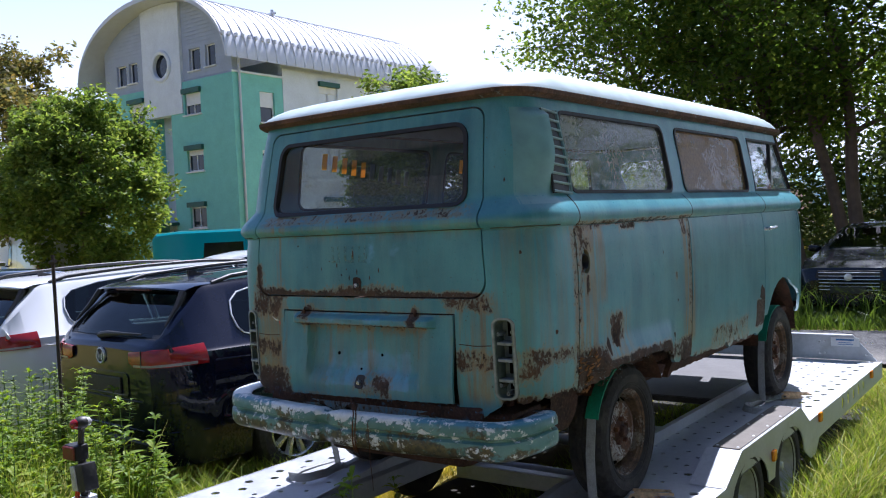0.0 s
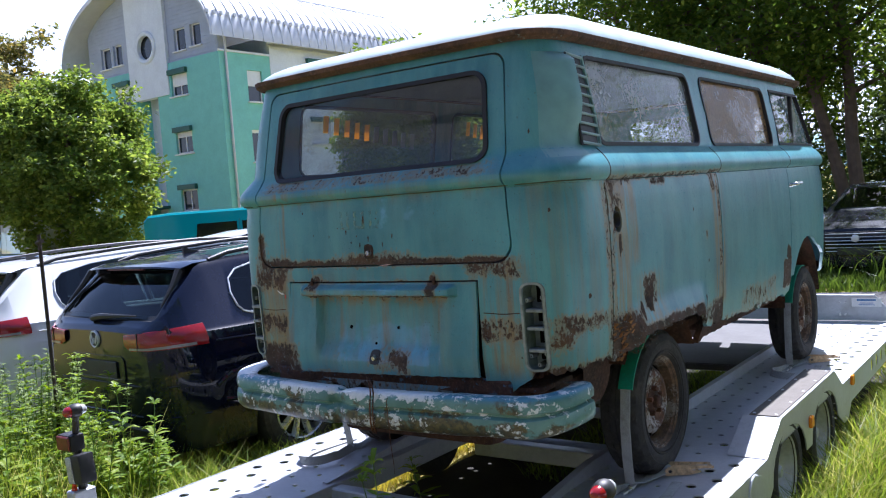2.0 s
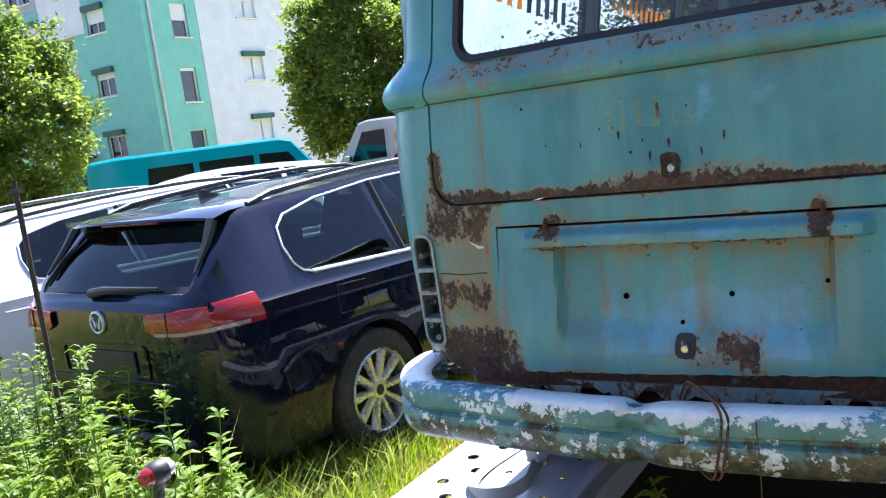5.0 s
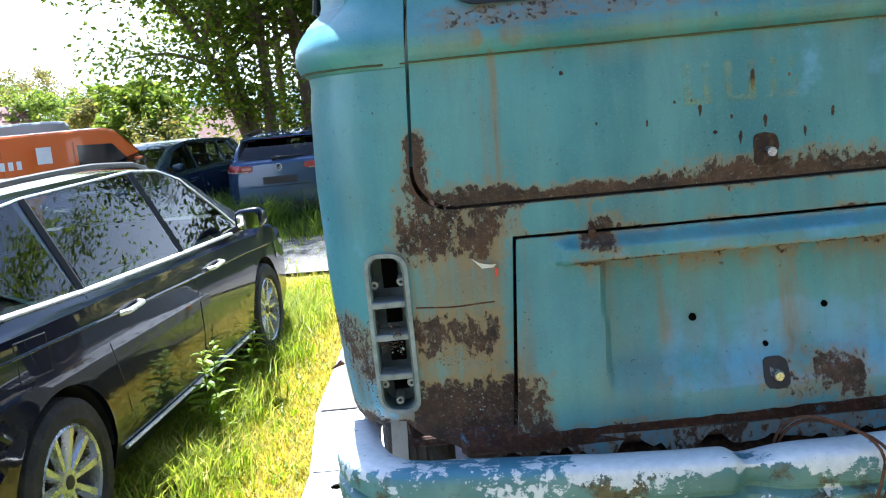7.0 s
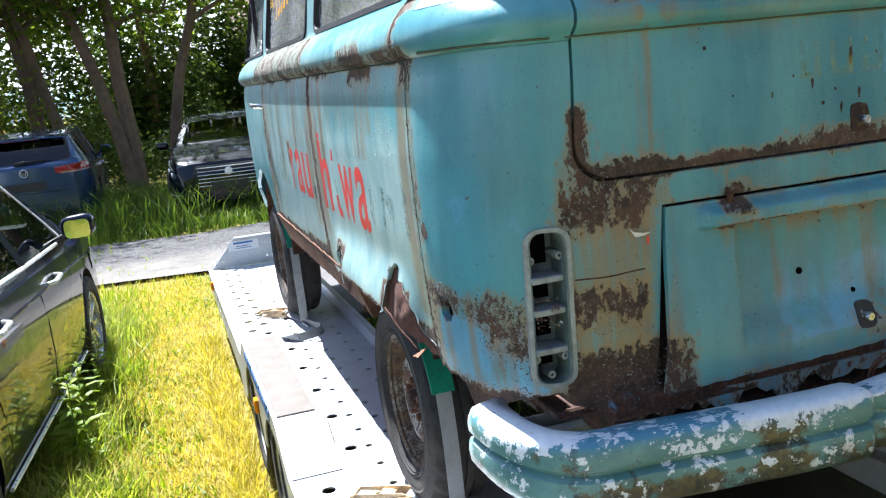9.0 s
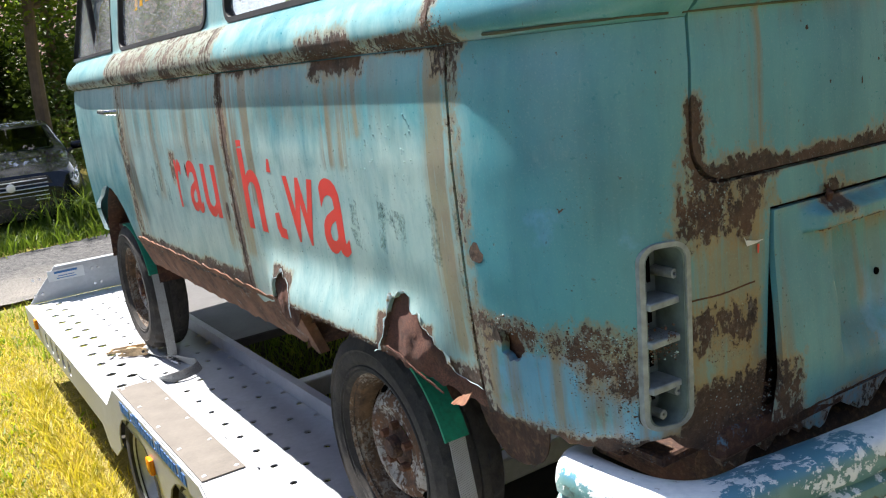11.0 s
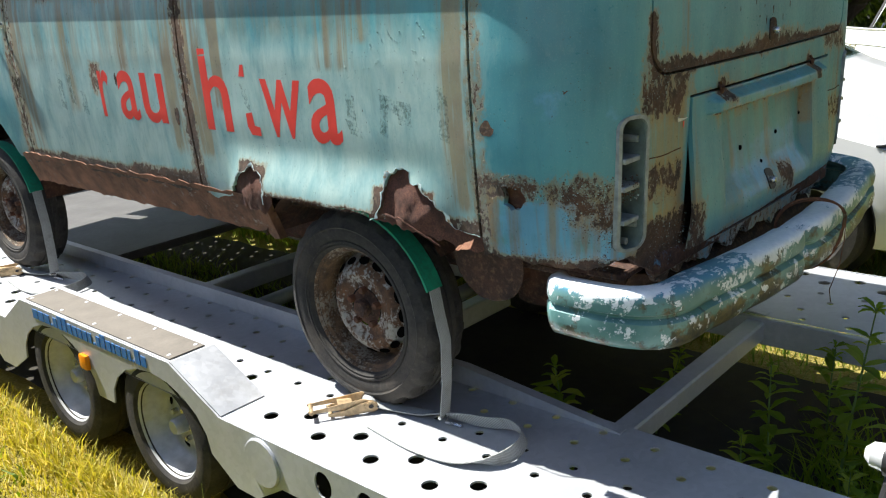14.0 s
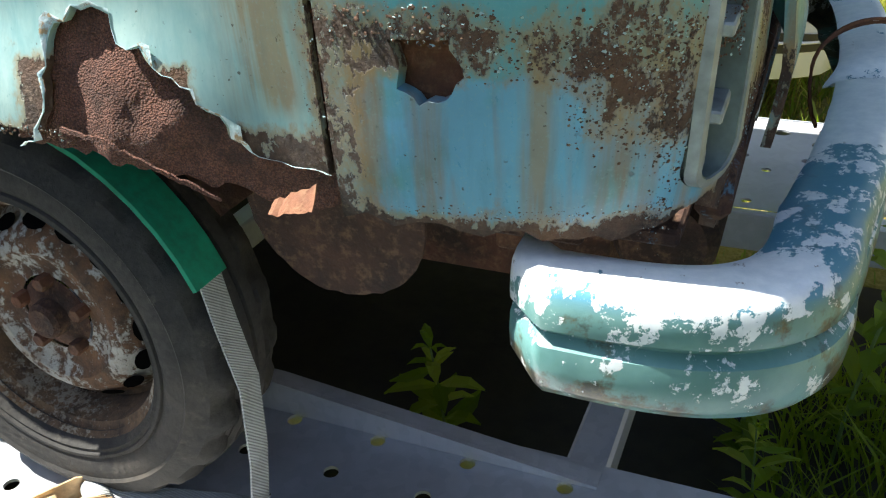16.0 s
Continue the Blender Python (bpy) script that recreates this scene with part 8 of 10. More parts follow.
            return Vector((sg * (self.side_x(max(y, yt + 0.004), min(z, self.topz(y) - 0.03)) + off), y - off * 0.6 * (1 - (k - n1) / n2), z))

        for sg in (-1, 1):
            bm = bmesh.new()
            strip(bm, [[at(sg, k, f, o) for f, o in ((0, 0.0), (0.0, 0.016), (0.3, 0.02), (0.7, 0.02), (1.0, 0.016), (1.0, 0.0))] for k in range(n1 + n2 + 1)])
            bmesh.ops.recalc_face_normals(bm, faces=bm.faces[:])
            lamp = part("tail_lamp", bm, material, self.root, "red tail lamp")
            bm = bmesh.new()
            strip(bm, [[at(sg, k, f, 0.0225) for f in (0.05, 0.19)] for k in range(2, n1 + n2 - 1)])
            bmesh.ops.recalc_face_normals(bm, faces=bm.faces[:])
            part("clear_band", bm, plain("clear lamp band", (0.36, 0.31, 0.31), 0.15, 0.2, 0.1, 60, 0), lamp, "clear reversing band")
            bm = bmesh.new()
            pipe(bm, [at(sg, n1 - 1, f, 0.021) for f in (-0.05, 0.5, 1.05)], 0.004, 5)
            part("lamp_gap", bm, M_BLACKP, lamp)


def wagon(name, label, at, rz, paint, trim=True, group="parked cars", rail=M_BLACKP, pane=M_CARGLASS_L):
    top = [(-2.385, 0.985), (-2.36, 1.02), (-2.33, 1.04), (-2.16, 1.225), (-1.98, 1.385), (-1.93, 1.41), (-1.7, 1.435), (-1.0, 1.463), (-0.3, 1.475), (0.25, 1.46), (0.55, 1.425), (0.8, 1.35), (1.42, 1.0), (1.55, 0.955), (2.0, 0.885), (2.25, 0.80), (2.36, 0.70), (2.385, 0.60)]
    belt = [(-2.4, 0.985), (-1.8, 0.985), (0.0, 0.945), (1.2, 0.90), (1.5, 0.88), (2.4, 0.7)]
    quarter = [(-1.70, 1.035), (-1.04, 1.01), (-1.08, 1.395), (-1.45, 1.375), (-1.70, 1.325), (-1.775, 1.27), (-1.80, 1.18), (-1.785, 1.09), (-1.75, 1.05)]
    rear = [(-0.96, 1.007), (0.06, 0.975), (0.02, 1.425), (-1.0, 1.40)]
    front = [(0.14, 0.972), (1.13, 0.945), (1.0, 1.07), (0.62, 1.33), (0.42, 1.40), (0.10, 1.425)]
    back = [(u * (1 - 0.13 * (v - 1.05) / 0.32), v) for u, v in rounded(-0.64, 1.055, 0.64, 1.36, 0.05, 3)]
    screen = [(u * (1 - 0.12 * (v - 1.05) / 0.32), v) for u, v in rounded(-0.68, 1.04, 0.68, 1.36, 0.05, 3)]
    c = Car(name, label, at, rz, paint, top=top, belt=belt, group=group, openings=(quarter, rear, front), ends=((back, -2.6, -1.85), (screen, 0.7, 1.9)),
            cabin=[(-2.20, 1.0), (-1.93, 1.335), (-1.7, 1.375), (-1.0, 1.405), (-0.3, 1.417), (0.25, 1.402), (0.5, 1.372), (0.76, 1.29), (1.15, 1.05), (1.15, 0.55), (-2.20, 0.62)])
    c.seats((-0.75, 0.28))
    for sg in (-1, 1):
        for pts in (quarter, rear, front):
            c.window(sg, pts, pane)
        if trim:
            c.line(sg, quarter[:1] + [(-1.0, 1.003), (0.1, 0.968), (1.2, 0.936)], 0.011, M_CARCHROME, "window_trim", 0.006)
            c.line(sg, [(1.2, 0.936), (1.02, 1.08), (0.64, 1.34), (0.43, 1.412), (0.1, 1.437), (-1.0, 1.412)] + quarter[3:] + quarter[:1], 0.0065, M_CARCHROME, "window_trim", 0.004)
            c.line(sg, [(-0.95, 0.285), (1.0, 0.275)], 0.010, M_CARCHROME, "sill_trim", 0.012)
        c.line(sg, [(-1.0, 1.40), (-1.0, 1.005)], 0.026, M_BLACKP, "door_pillar", -0.01)
        c.line(sg, [(0.07, 1.42), (0.10, 0.97)], 0.030, M_BLACKP, "door_pillar", -0.012)
        c.line(sg, [(0.10, 0.95), (0.08, 0.4), (0.05, 0.27)])
        c.line(sg, [(-1.0, 0.98), (-0.97, 0.75), (-0.88, 0.45), (-0.83, 0.27)])
        c.line(sg, [(1.18, 0.92), (1.2, 0.7), (1.12, 0.4), (1.05, 0.27)])
        c.line(sg, [(-2.02, 0.90), (-1.4, 0.885), (-0.5, 0.85), (1.0, 0.80), (2.0, 0.75)], 0.007, paint, "shoulder_crease", 0.001)
    # tail: glass with its black border, spoiler with a brake light, wiper, plate recess, bumper
    rows = []
    for z in (1.062, 1.12, 1.18, 1.24, 1.30, 1.352):
        y = c.tail_y(z) - 0.004
        w = 0.635 * (1 - 0.13 * (z - 1.05) / 0.32)
        rows.append([Vector((w * u, y + 0.03 * u ** 4, z)) for u in (-1, -0.75, -0.5, -0.25, 0, 0.25, 0.5, 0.75, 1)])
    bm = bmesh.new()
    strip(bm, rows)
    part("rear_window", bm, pane, c.root, "tinted rear window")
    bm = bmesh.new()
    ring_band(bm, back, lambda u, v, d: Vector((u, c.tail_y(v) + d + 0.03 * (u / 0.64) ** 4, v)), 0.028, -0.009, 0.0, True)
    part("window_border", bm, M_BLACKP, c.root)
    bm = bmesh.new()
    rows = []
    for u in (-1, -0.9, -0.7, -0.4, 0, 0.4, 0.7, 0.9, 1):
        rows.append([Vector((0.60 * u, y + 0.05 * u ** 4, z - 0.02 * u ** 4)) for y, z in ((-1.88, 1.421), (-2.03, 1.412), (-2.125, 1.388), (-2.13, 1.377), (-2.10, 1.362), (-2.02, 1.345), (-1.96, 1.35))])
    strip(bm, rows)
    bmesh.ops.recalc_face_normals(bm, faces=bm.faces[:])
    spoiler = part("rear_spoiler", bm, paint, c.root)
    bm = bmesh.new()
    box(bm, (-0.24, -2.128, 1.362), (0.24, -2.104, 1.376), 0.004)
    part("brake_light", bm, plain("dark red brake light", (0.10, 0.012, 0.012), 0.3, 0, 0.1, 30, 0), spoiler, "dark red high brake light")
    for sg in (-1, 1):
        bm = bmesh.new()
        pipe(bm, [Vector((sg * 0.575, -2.07, 1.355)), Vector((sg * 0.60, -2.14, 1.26)), Vector((sg * 0.625, -2.25, 1.14))], [0.028, 0.02, 0.008], 6)
        part("spoiler_fin", bm, M_BLACKP, spoiler)
    c.tail_lamps(0.872, 0.975, 0.40, 0.31)
    bm = bmesh.new()
    pipe(bm, [(-0.10, c.tail_y(1.06) - 0.03, 1.062), (0.02, c.tail_y(1.07) - 0.04, 1.078), (0.20, c.tail_y(1.08) - 0.035, 1.082), (0.42, c.tail_y(1.08) - 0.02, 1.085)], [0.024, 0.022, 0.012, 0.006], 8)
    part("rear_wiper", bm, M_BLACKP, c.root)
    badge = new("badge")
    badge.parent = c.root
    badge["label"] = "round bright badge"
    bm = bmesh.new()
    lathe(bm, [(0.046, -0.012), (0.052, -0.016), (0.058, -0.012), (0.058, 0.0)], "y", (0, -2.385, 0.93), 28)
    part("ring", bm, M_CARCHROME, badge)
    bm = bmesh.new()
    lathe(bm, [(0.0, -0.007), (0.048, -0.007)], "y", (0, -2.385, 0.93), 28)
    part("field", bm, M_BLACKP, badge)
    bm = bmesh.new()
    pipe(bm, [(-0.036, -2.395, 0.958), (-0.014, -2.395, 0.90), (0.0, -2.395, 0.935), (0.014, -2.395, 0.90), (0.036, -2.395, 0.958)], 0.006, 5)
    part("emblem", bm, M_CARCHROME, badge)
    bm = bmesh.new()
    ring_band(bm, rounded(-0.36, 0.655, 0.36, 0.825, 0.04, 4), lambda u, v, d: Vector((u, -2.385 + d, v)), 0.018, -0.008, 0.004)
    part("plate_recess", bm, paint, c.root)
    c.plate(-2.391, 0.735)
    for z in (0.645, 0.45):
        bm = bmesh.new()
        pipe(bm, [Vector((sg_ * x, y, z)) for sg_, x, y in ((-1, c.side_x(-2.1, z) + 0.004, -2.1), (-1, c.side_x(-2.3, z) + 0.004, -2.3), (-1, 0.5, -2.39), (1, 0.5, -2.39), (1, c.side_x(-2.3, z) + 0.004, -2.3), (1, c.side_x(-2.1, z) + 0.004, -2.1))], 0.006, 6)
        part("bumper_crease", bm, paint if z < 0.6 else M_BLACKP, c.root)
    bm = bmesh.new()
    box(bm, (-0.62, -2.405, 0.27), (0.62, -2.37, 0.39), 0.02)
    part("bumper_insert", bm, M_BLACKP, c.root)
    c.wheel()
    c.mirror(0.98, 1.02)
    c.handle(-0.72, 0.855)
    c.handle(0.42, 0.83)
    c.rails(-1.85, 0.35, rail)
    bm = bmesh.new()
    prism(bm, [(-1.66, 1.43), (-1.52, 1.44), (-1.66, 1.485)], lambda u, v, d: Vector((d, u, v)), -0.01, 0.01)
    part("roof_aerial", bm, M_BLACKP, c.root)
    for sg in (-1, 1):
        bm = c.patch_side(sg, [(1.75, 0.64), (2.2, 0.60), (2.26, 0.68), (1.95, 0.76), (1.75, 0.76)])
        part("headlamp", bm, M_HEAD, c.root)
    return c


NAVY = wagon("station_wagon", "navy blue estate car with chrome window trim in long grass", (-2.90, 3.06), -4.6, M_NAVY)
# fuel flap outline and dented rear flank of the navy car
NAVY.line(1, [(-1.62, 0.80), (-1.42, 0.79), (-1.40, 0.93), (-1.60, 0.94)], 0.003, M_BLACKP, "fuel_flap", 0.0, True)
for pts in ([(-2.05, 0.62), (-1.95, 0.68), (-1.82, 0.70), (-1.75, 0.64)], [(-2.0, 0.52), (-1.9, 0.50), (-1.82, 0.55)]):
    NAVY.line(1, pts, 0.014, M_NAVY, "dent_ridge", 0.0)
wagon("station_wagon", "silver white estate car parked in long grass", (-5.12, 3.05), -3, M_SILVER, True)
wagon("station_wagon", "blue estate car with red tail lamps under the trees", (-3.13, 14.1), 0.5, M_BLUECAR, False, pane=M_CARGLASS_D)


SCREEN = [(u * (1 - 0.14 * (v - 1.05) / 0.32), v) for u, v in rounded(-0.66, 1.065, 0.66, 1.355, 0.05, 3)]
HATCH_BACK = [(u * (1 - 0.12 * (v - 1.05) / 0.32), v) for u, v in rounded(-0.59, 1.105, 0.59, 1.305, 0.05, 3)]


def hatch(name, label, at, rz, paint, sedan=False, grille=False, group="parked cars"):
    if sedan:
        wins = ([(-1.25, 1.0), (-0.62, 0.98), (-0.62, 1.36), (-0.9, 1.30)], [(-0.55, 0.98), (0.22, 0.96), (0.18, 1.40), (-0.55, 1.375)], [(0.28, 0.96), (1.1, 0.94), (0.6, 1.28), (0.26, 1.395)])
        cabin = [(-1.5, 1.02), (-0.95, 1.30), (-0.6, 1.375), (0.0, 1.40), (0.35, 1.385), (0.62, 1.31), (1.1, 1.05), (1.1, 0.55), (-1.5, 0.6)]
        top = [(-2.42, 0.75), (-2.40, 0.98), (-2.2, 1.04), (-1.75, 1.10), (-1.0, 1.36), (-0.6, 1.43), (0.0, 1.455), (0.35, 1.44), (0.65, 1.38), (1.35, 1.03), (1.6, 0.98), (2.1, 0.90), (2.36, 0.80), (2.42, 0.62)]
        c = Car(name, label, at, rz, paint, L=4.86, WD=1.87, H=1.455, axles=(-1.45, 1.45), R=0.34, top=top, belt=[(-2.43, 0.96), (0, 0.93), (1.3, 0.90), (2.43, 0.7)], group=group, cabin=cabin, openings=wins, ends=((SCREEN, 0.5, 1.9),))
    else:
        wins = ([(-1.55, 1.06), (-1.0, 1.02), (-1.0, 1.38), (-1.3, 1.36)], [(-0.92, 1.01), (0.0, 0.98), (-0.02, 1.41), (-0.92, 1.385)], [(0.08, 0.975), (0.95, 0.95), (0.45, 1.3), (0.05, 1.40)])
        cabin = [(-1.88, 1.03), (-1.62, 1.35), (-1.2, 1.39), (-0.5, 1.415), (0.0, 1.40), (0.32, 1.36), (0.55, 1.28), (0.98, 1.04), (0.98, 0.55), (-1.88, 0.6)]
        top = [(-2.12, 0.75), (-2.10, 0.95), (-2.0, 1.08), (-1.72, 1.37), (-1.62, 1.42), (-1.2, 1.45), (-0.5, 1.475), (0.0, 1.46), (0.35, 1.41), (0.6, 1.33), (1.18, 1.03), (1.35, 0.98), (1.8, 0.88), (2.02, 0.76), (2.12, 0.58)]
        c = Car(name, label, at, rz, paint, L=4.26, WD=1.80, H=1.475, axles=(-1.30, 1.33), R=0.325, top=top, belt=[(-2.13, 0.98), (0, 0.94), (1.1, 0.9), (2.13, 0.66)], group=group, cabin=cabin, openings=wins, ends=((SCREEN, 0.4, 1.8), (HATCH_BACK, -2.4, -1.4)))
    for sg in (-1, 1):
        for p in wins:
            c.window(sg, p, M_CARGLASS_L)
        y0 = wins[1][1][0] + 0.04
        c.line(sg, [(y0, 1.38), (y0, 0.9), (y0 - 0.03, 0.3)])
        c.line(sg, [(y0 - 0.95, 1.32), (y0 - 0.96, 0.85), (y0 - 0.8, 0.3)])
        c.line(sg, [(y0 + 1.0, 0.9), (y0 + 1.0, 0.6), (y0 + 0.92, 0.3)])
        fr = c.L / 2
        bm = c.patch_side(sg, [(fr - 0.47, 0.755), (fr - 0.12, 0.60), (fr - 0.06, 0.66), (fr - 0.20, 0.735), (fr - 0.36, 0.768)], 0.008)
        lamp = part("headlamp", bm, M_HEAD, c.root, "clear headlamp")
        for yy, zz, r in ((fr - 0.30, 0.728, 0.026), (fr - 0.17, 0.668, 0.032)):
            bm = bmesh.new()
            lathe(bm, [(0.0, 0.0), (r * 0.5, 0.002 * sg), (r * 0.9, 0.007 * sg), (r, 0.007 * sg), (r, -0.01 * sg)], "x", (sg * (c.side_x(yy, zz) + 0.010), yy, zz), 16)
            part("reflector", bm, M_CARCHROME, lamp, "bright reflector")
        bm = bmesh.new()
        pipe(bm, [Vector((sg * (c.side_x(y, z) + 0.009), y, z)) for y, z in ((fr - 0.47, 0.755), (fr - 0.36, 0.768), (fr - 0.20, 0.735), (fr - 0.06, 0.66))], 0.006, 6)
        part("lamp_seal", bm, M_BLACKP, lamp)
        bm = c.patch_side(sg, [(fr - 0.30, 0.34), (fr - 0.05, 0.335), (fr - 0.05, 0.40), (fr - 0.28, 0.43)], 0.008)
        vent = part("side_intake", bm, M_BLACKP, c.root, "black corner intake")
        bm = bmesh.new()
        pipe(bm, [Vector((sg * (c.side_x(y, z) + 0.012), y, z)) for y, z in ((fr - 0.28, 0.385), (fr - 0.16, 0.378), (fr - 0.05, 0.37))], 0.007, 6)
        part("chrome_strip", bm, M_CARCHROME, vent, "bright strip")
    c.seats((-0.7, 0.2))
    c.end_patch("windscreen", [(1.06, 0.66), (1.13, 0.65), (1.2, 0.63), (1.28, 0.60), (1.36, 0.57)], M_CARGLASS_L, True, label="dark windscreen")
    c.end_patch("rear_window", [(1.1, 0.60), (1.17, 0.58), (1.24, 0.56), (1.31, 0.53)], M_CARGLASS if sedan else M_CARGLASS_L)
    # nose: upper grille, lower intake, lamps and bumper
    fr = c.L / 2
    bm = bmesh.new()
    if grille:
        pts = [(-0.42, 0.42), (0.42, 0.42), (0.52, 0.60), (0.46, 0.76), (-0.46, 0.76), (-0.52, 0.60)]
    else:
        pts = [(-0.46, 0.575), (0.46, 0.575), (0.5, 0.635), (-0.5, 0.635)]
    prism(bm, pts, lambda u, v, d: Vector((u, d - 0.10 * (u / 0.8) ** 2 - 0.06 * max(0, v - 0.55), v)), fr - 0.05, fr + 0.022)
    g = part("grille", bm, M_BLACKP, c.root, "dark grille")
    for i in range(6 if grille else 2):
        z = (0.47 + 0.052 * i) if grille else (0.595 + 0.022 * i)
        w = 0.44 if grille else 0.45
        bm = bmesh.new()
        pipe(bm, [(u * w, fr + 0.026 - 0.10 * (u * w / 0.8) ** 2 - 0.06 * max(0, z - 0.55), z) for u in (-1, -0.5, 0, 0.5, 1)], 0.006, 6)
        part("grille_bar", bm, M_CARCHROME, g, "chrome bar")
    bm = bmesh.new()
    lathe(bm, [(0.0, 0.034), (0.045, 0.034), (0.055, 0.028), (0.055, 0.0)], "y", (0, fr, 0.66 if grille else 0.64), 20)
    part("badge", bm, M_CARCHROME, c.root, "round bright badge")
    bm = bmesh.new()
    prism(bm, rounded(-0.62, 0.27, 0.62, 0.40, 0.05, 4), lambda u, v, d: Vector((u, d - 0.11 * (u / 0.8) ** 2, v)), fr - 0.05, fr + 0.015)
    part("lower_intake", bm, M_BLACKP, c.root, "black lower intake")
    for sg in (-1, 1):
        bm = bmesh.new()
        pts = [(sg * 0.50, 0.60), (sg * 0.80, 0.62), (sg * 0.84, 0.70), (sg * 0.70, 0.705), (sg * 0.54, 0.66)]
        prism(bm, pts, lambda u, v, d: Vector((u, d - 0.17 * (abs(u) / 0.8) ** 3 - 0.35 * max(0, abs(u) - 0.7) - 0.12 * max(0, v - 0.58), v)), fr - 0.06, fr + 0.018)
        part("headlamp", bm, M_HEAD, c.root, "clear headlamp")
        for u, v in ((0.60, 0.645), (0.73, 0.665)):
            bm = bmesh.new()
            yy = fr + 0.018 - 0.17 * (u / 0.8) ** 3 - 0.35 * max(0, u - 0.7) - 0.12 * max(0, v - 0.58)
            lathe(bm, [(0.0, 0.004), (0.02, 0.005), (0.03, 0.009), (0.032, 0.0)], "y", (sg * u, yy, v), 14)
            part("reflector", bm, M_CARCHROME, c.root)
    c.plate(fr + 0.03, 0.47, 0.26, 0.055, True)
    c.tail_lamps(0.86, 0.98, 0.45, 0.22)
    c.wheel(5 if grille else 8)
    c.mirror(wins[2][1][0] - 0.12, 1.03)
    c.handle(y0 - 0.75, 0.83, c.paint)
    c.handle(y0 + 0.25, 0.81, c.paint)
    return c


hatch("sedan", "black saloon with a broad chrome grille in tall grass", (-0.15, 13.75), 174, M_ANTHRA, True, True)
hatch("hatchback", "dark blue hatchback with its nose to the meadow", (-5.5, 13.3), 165, M_DARKBLUE)
hatch("hatchback", "white hatchback beside the trailer", (3.0, 1.945), 180, M_CARWHITE)
wagon("station_wagon", "white estate car before a dark hedge", (7.6, 1.40), -55, M_CARWHITE, True, pane=M_CARGLASS_D)
hatch("hatchback", "white hatchback among the parked cars", (-8.9, 6.9), 160, M_CARWHITE)
hatch("hatchback", "dark hatchback among the parked cars", (-7.6, 2.4), -3, M_DARKBLUE)


def boxvan(name, label, at, rz, paint, L, WD, H, nose_len, sign=None, rearwin=False, category="van"):
    r = L / 2
    top = [(-r, 0.6), (-r + 0.02, H - 0.12), (-r + 0.1, H - 0.03), (-r + 0.5, H), (r - nose_len - 0.75, H), (r - nose_len - 0.55, H - 0.05), (r - nose_len, 1.12), (r - nose_len + 0.12, 1.06), (r - 0.25, 0.92), (r - 0.03, 0.72), (r, 0.55)]
    c = Car(name, label, at, rz, paint, L=L, WD=WD, H=H, axles=(-r + 0.95, r - 0.85), R=0.33, top=top, belt=[(-r, 1.12), (r - nose_len, 1.05), (r, 0.7)], roofw=WD / 1.83 * 0.40 + 0.34, category=category)
    ya = r - nose_len - 0.2
    for sg in (-1, 1):
        c.window(sg, [(ya - 0.95, 1.15), (ya - 0.1, 1.12), (ya - 0.42, H - 0.28), (ya - 0.95, H - 0.26)])
        if rearwin:
            c.window(sg, [(ya - 2.0, 1.15), (ya - 1.05, 1.15), (ya - 1.05, H - 0.26), (ya - 2.0, H - 0.26)])
            c.window(sg, [(ya - 2.9, 1.15), (ya - 2.1, 1.15), (ya - 2.1, H - 0.26), (ya - 2.85, H - 0.26)])
        c.line(sg, [(ya - 1.0, H - 0.2), (ya - 1.0, 0.35)])
        c.line(sg, [(ya - 2.05, H - 0.2), (ya - 2.05, 0.35)])
        if sign:
            for y0, z0, w, h, m in sign:
                bm = c.patch_side(sg, [(y0, z0), (y0 + w, z0), (y0 + w, z0 + h), (y0, z0 + h)], 0.008)
                part("lettering_bar", bm, m, c.root, "plain lettering bar")
        bm = bmesh.new()
        pts = [(sg * (WD / 2 - 0.42), 0.62), (sg * (WD / 2 - 0.10), 0.66), (sg * (WD / 2 - 0.12), 0.82), (sg * (WD / 2 - 0.34), 0.80)]
        prism(bm, pts, lambda u, v, d: Vector((u, d - 0.5 * max(0, v - 0.6), v)), r - 0.1, r + 0.015)
        part("headlamp", bm, M_HEAD, c.root)
    hs = [1.12 + (H - 0.22 - 1.12) * k / 4 for k in range(5)]
    c.end_patch("windscreen", [(z, WD / 2 - 0.14 - 0.10 * i / 4) for i, z in enumerate(hs)], M_CARGLASS, True, label="windscreen")
    bm = bmesh.new()
    prism(bm, rounded(-WD / 2 + 0.3, 0.34, WD / 2 - 0.3, 0.62, 0.05, 3), lambda u, v, d: Vector((u, d, v)), r - 0.1, r + 0.012)
    part("grille", bm, M_BLACKP, c.root)
    c.wheel(6)
    c.mirror(ya - 0.05, 1.2)
    c.tail_lamps(0.9, 1.25, WD / 2 - 0.2, 0.06)
    return c


boxvan("panel_van", "orange delivery van with a white lettered side", (-6.9, 13.0), -66, M_ORANGE, 4.4, 1.80, 1.80, 0.85, [(-1.9 + 0.12 * i, 1.25, 0.07, 0.13, M_WHITE) for i in range(11)] + [(-0.4, 1.3, 0.22, 0.26, M_WHITE)])
boxvan("panel_van", "grey high-sided van with a long roof", (-10.6, 15.4), 112, M_GREYVAN, 5.3, 1.95, 2.05, 0.9)
boxvan("panel_van", "white delivery van behind the parked cars", (-20.5, 10.0), 70, M_CARWHITE, 5.6, 1.98, 2.15, 0.9)
boxvan("boxy_bus", "turquoise boxy bus with a row of windows", (-11.3, 9.6), -38, M_TURQ, 4.5, 1.78, 1.86, 0.45, None, True)

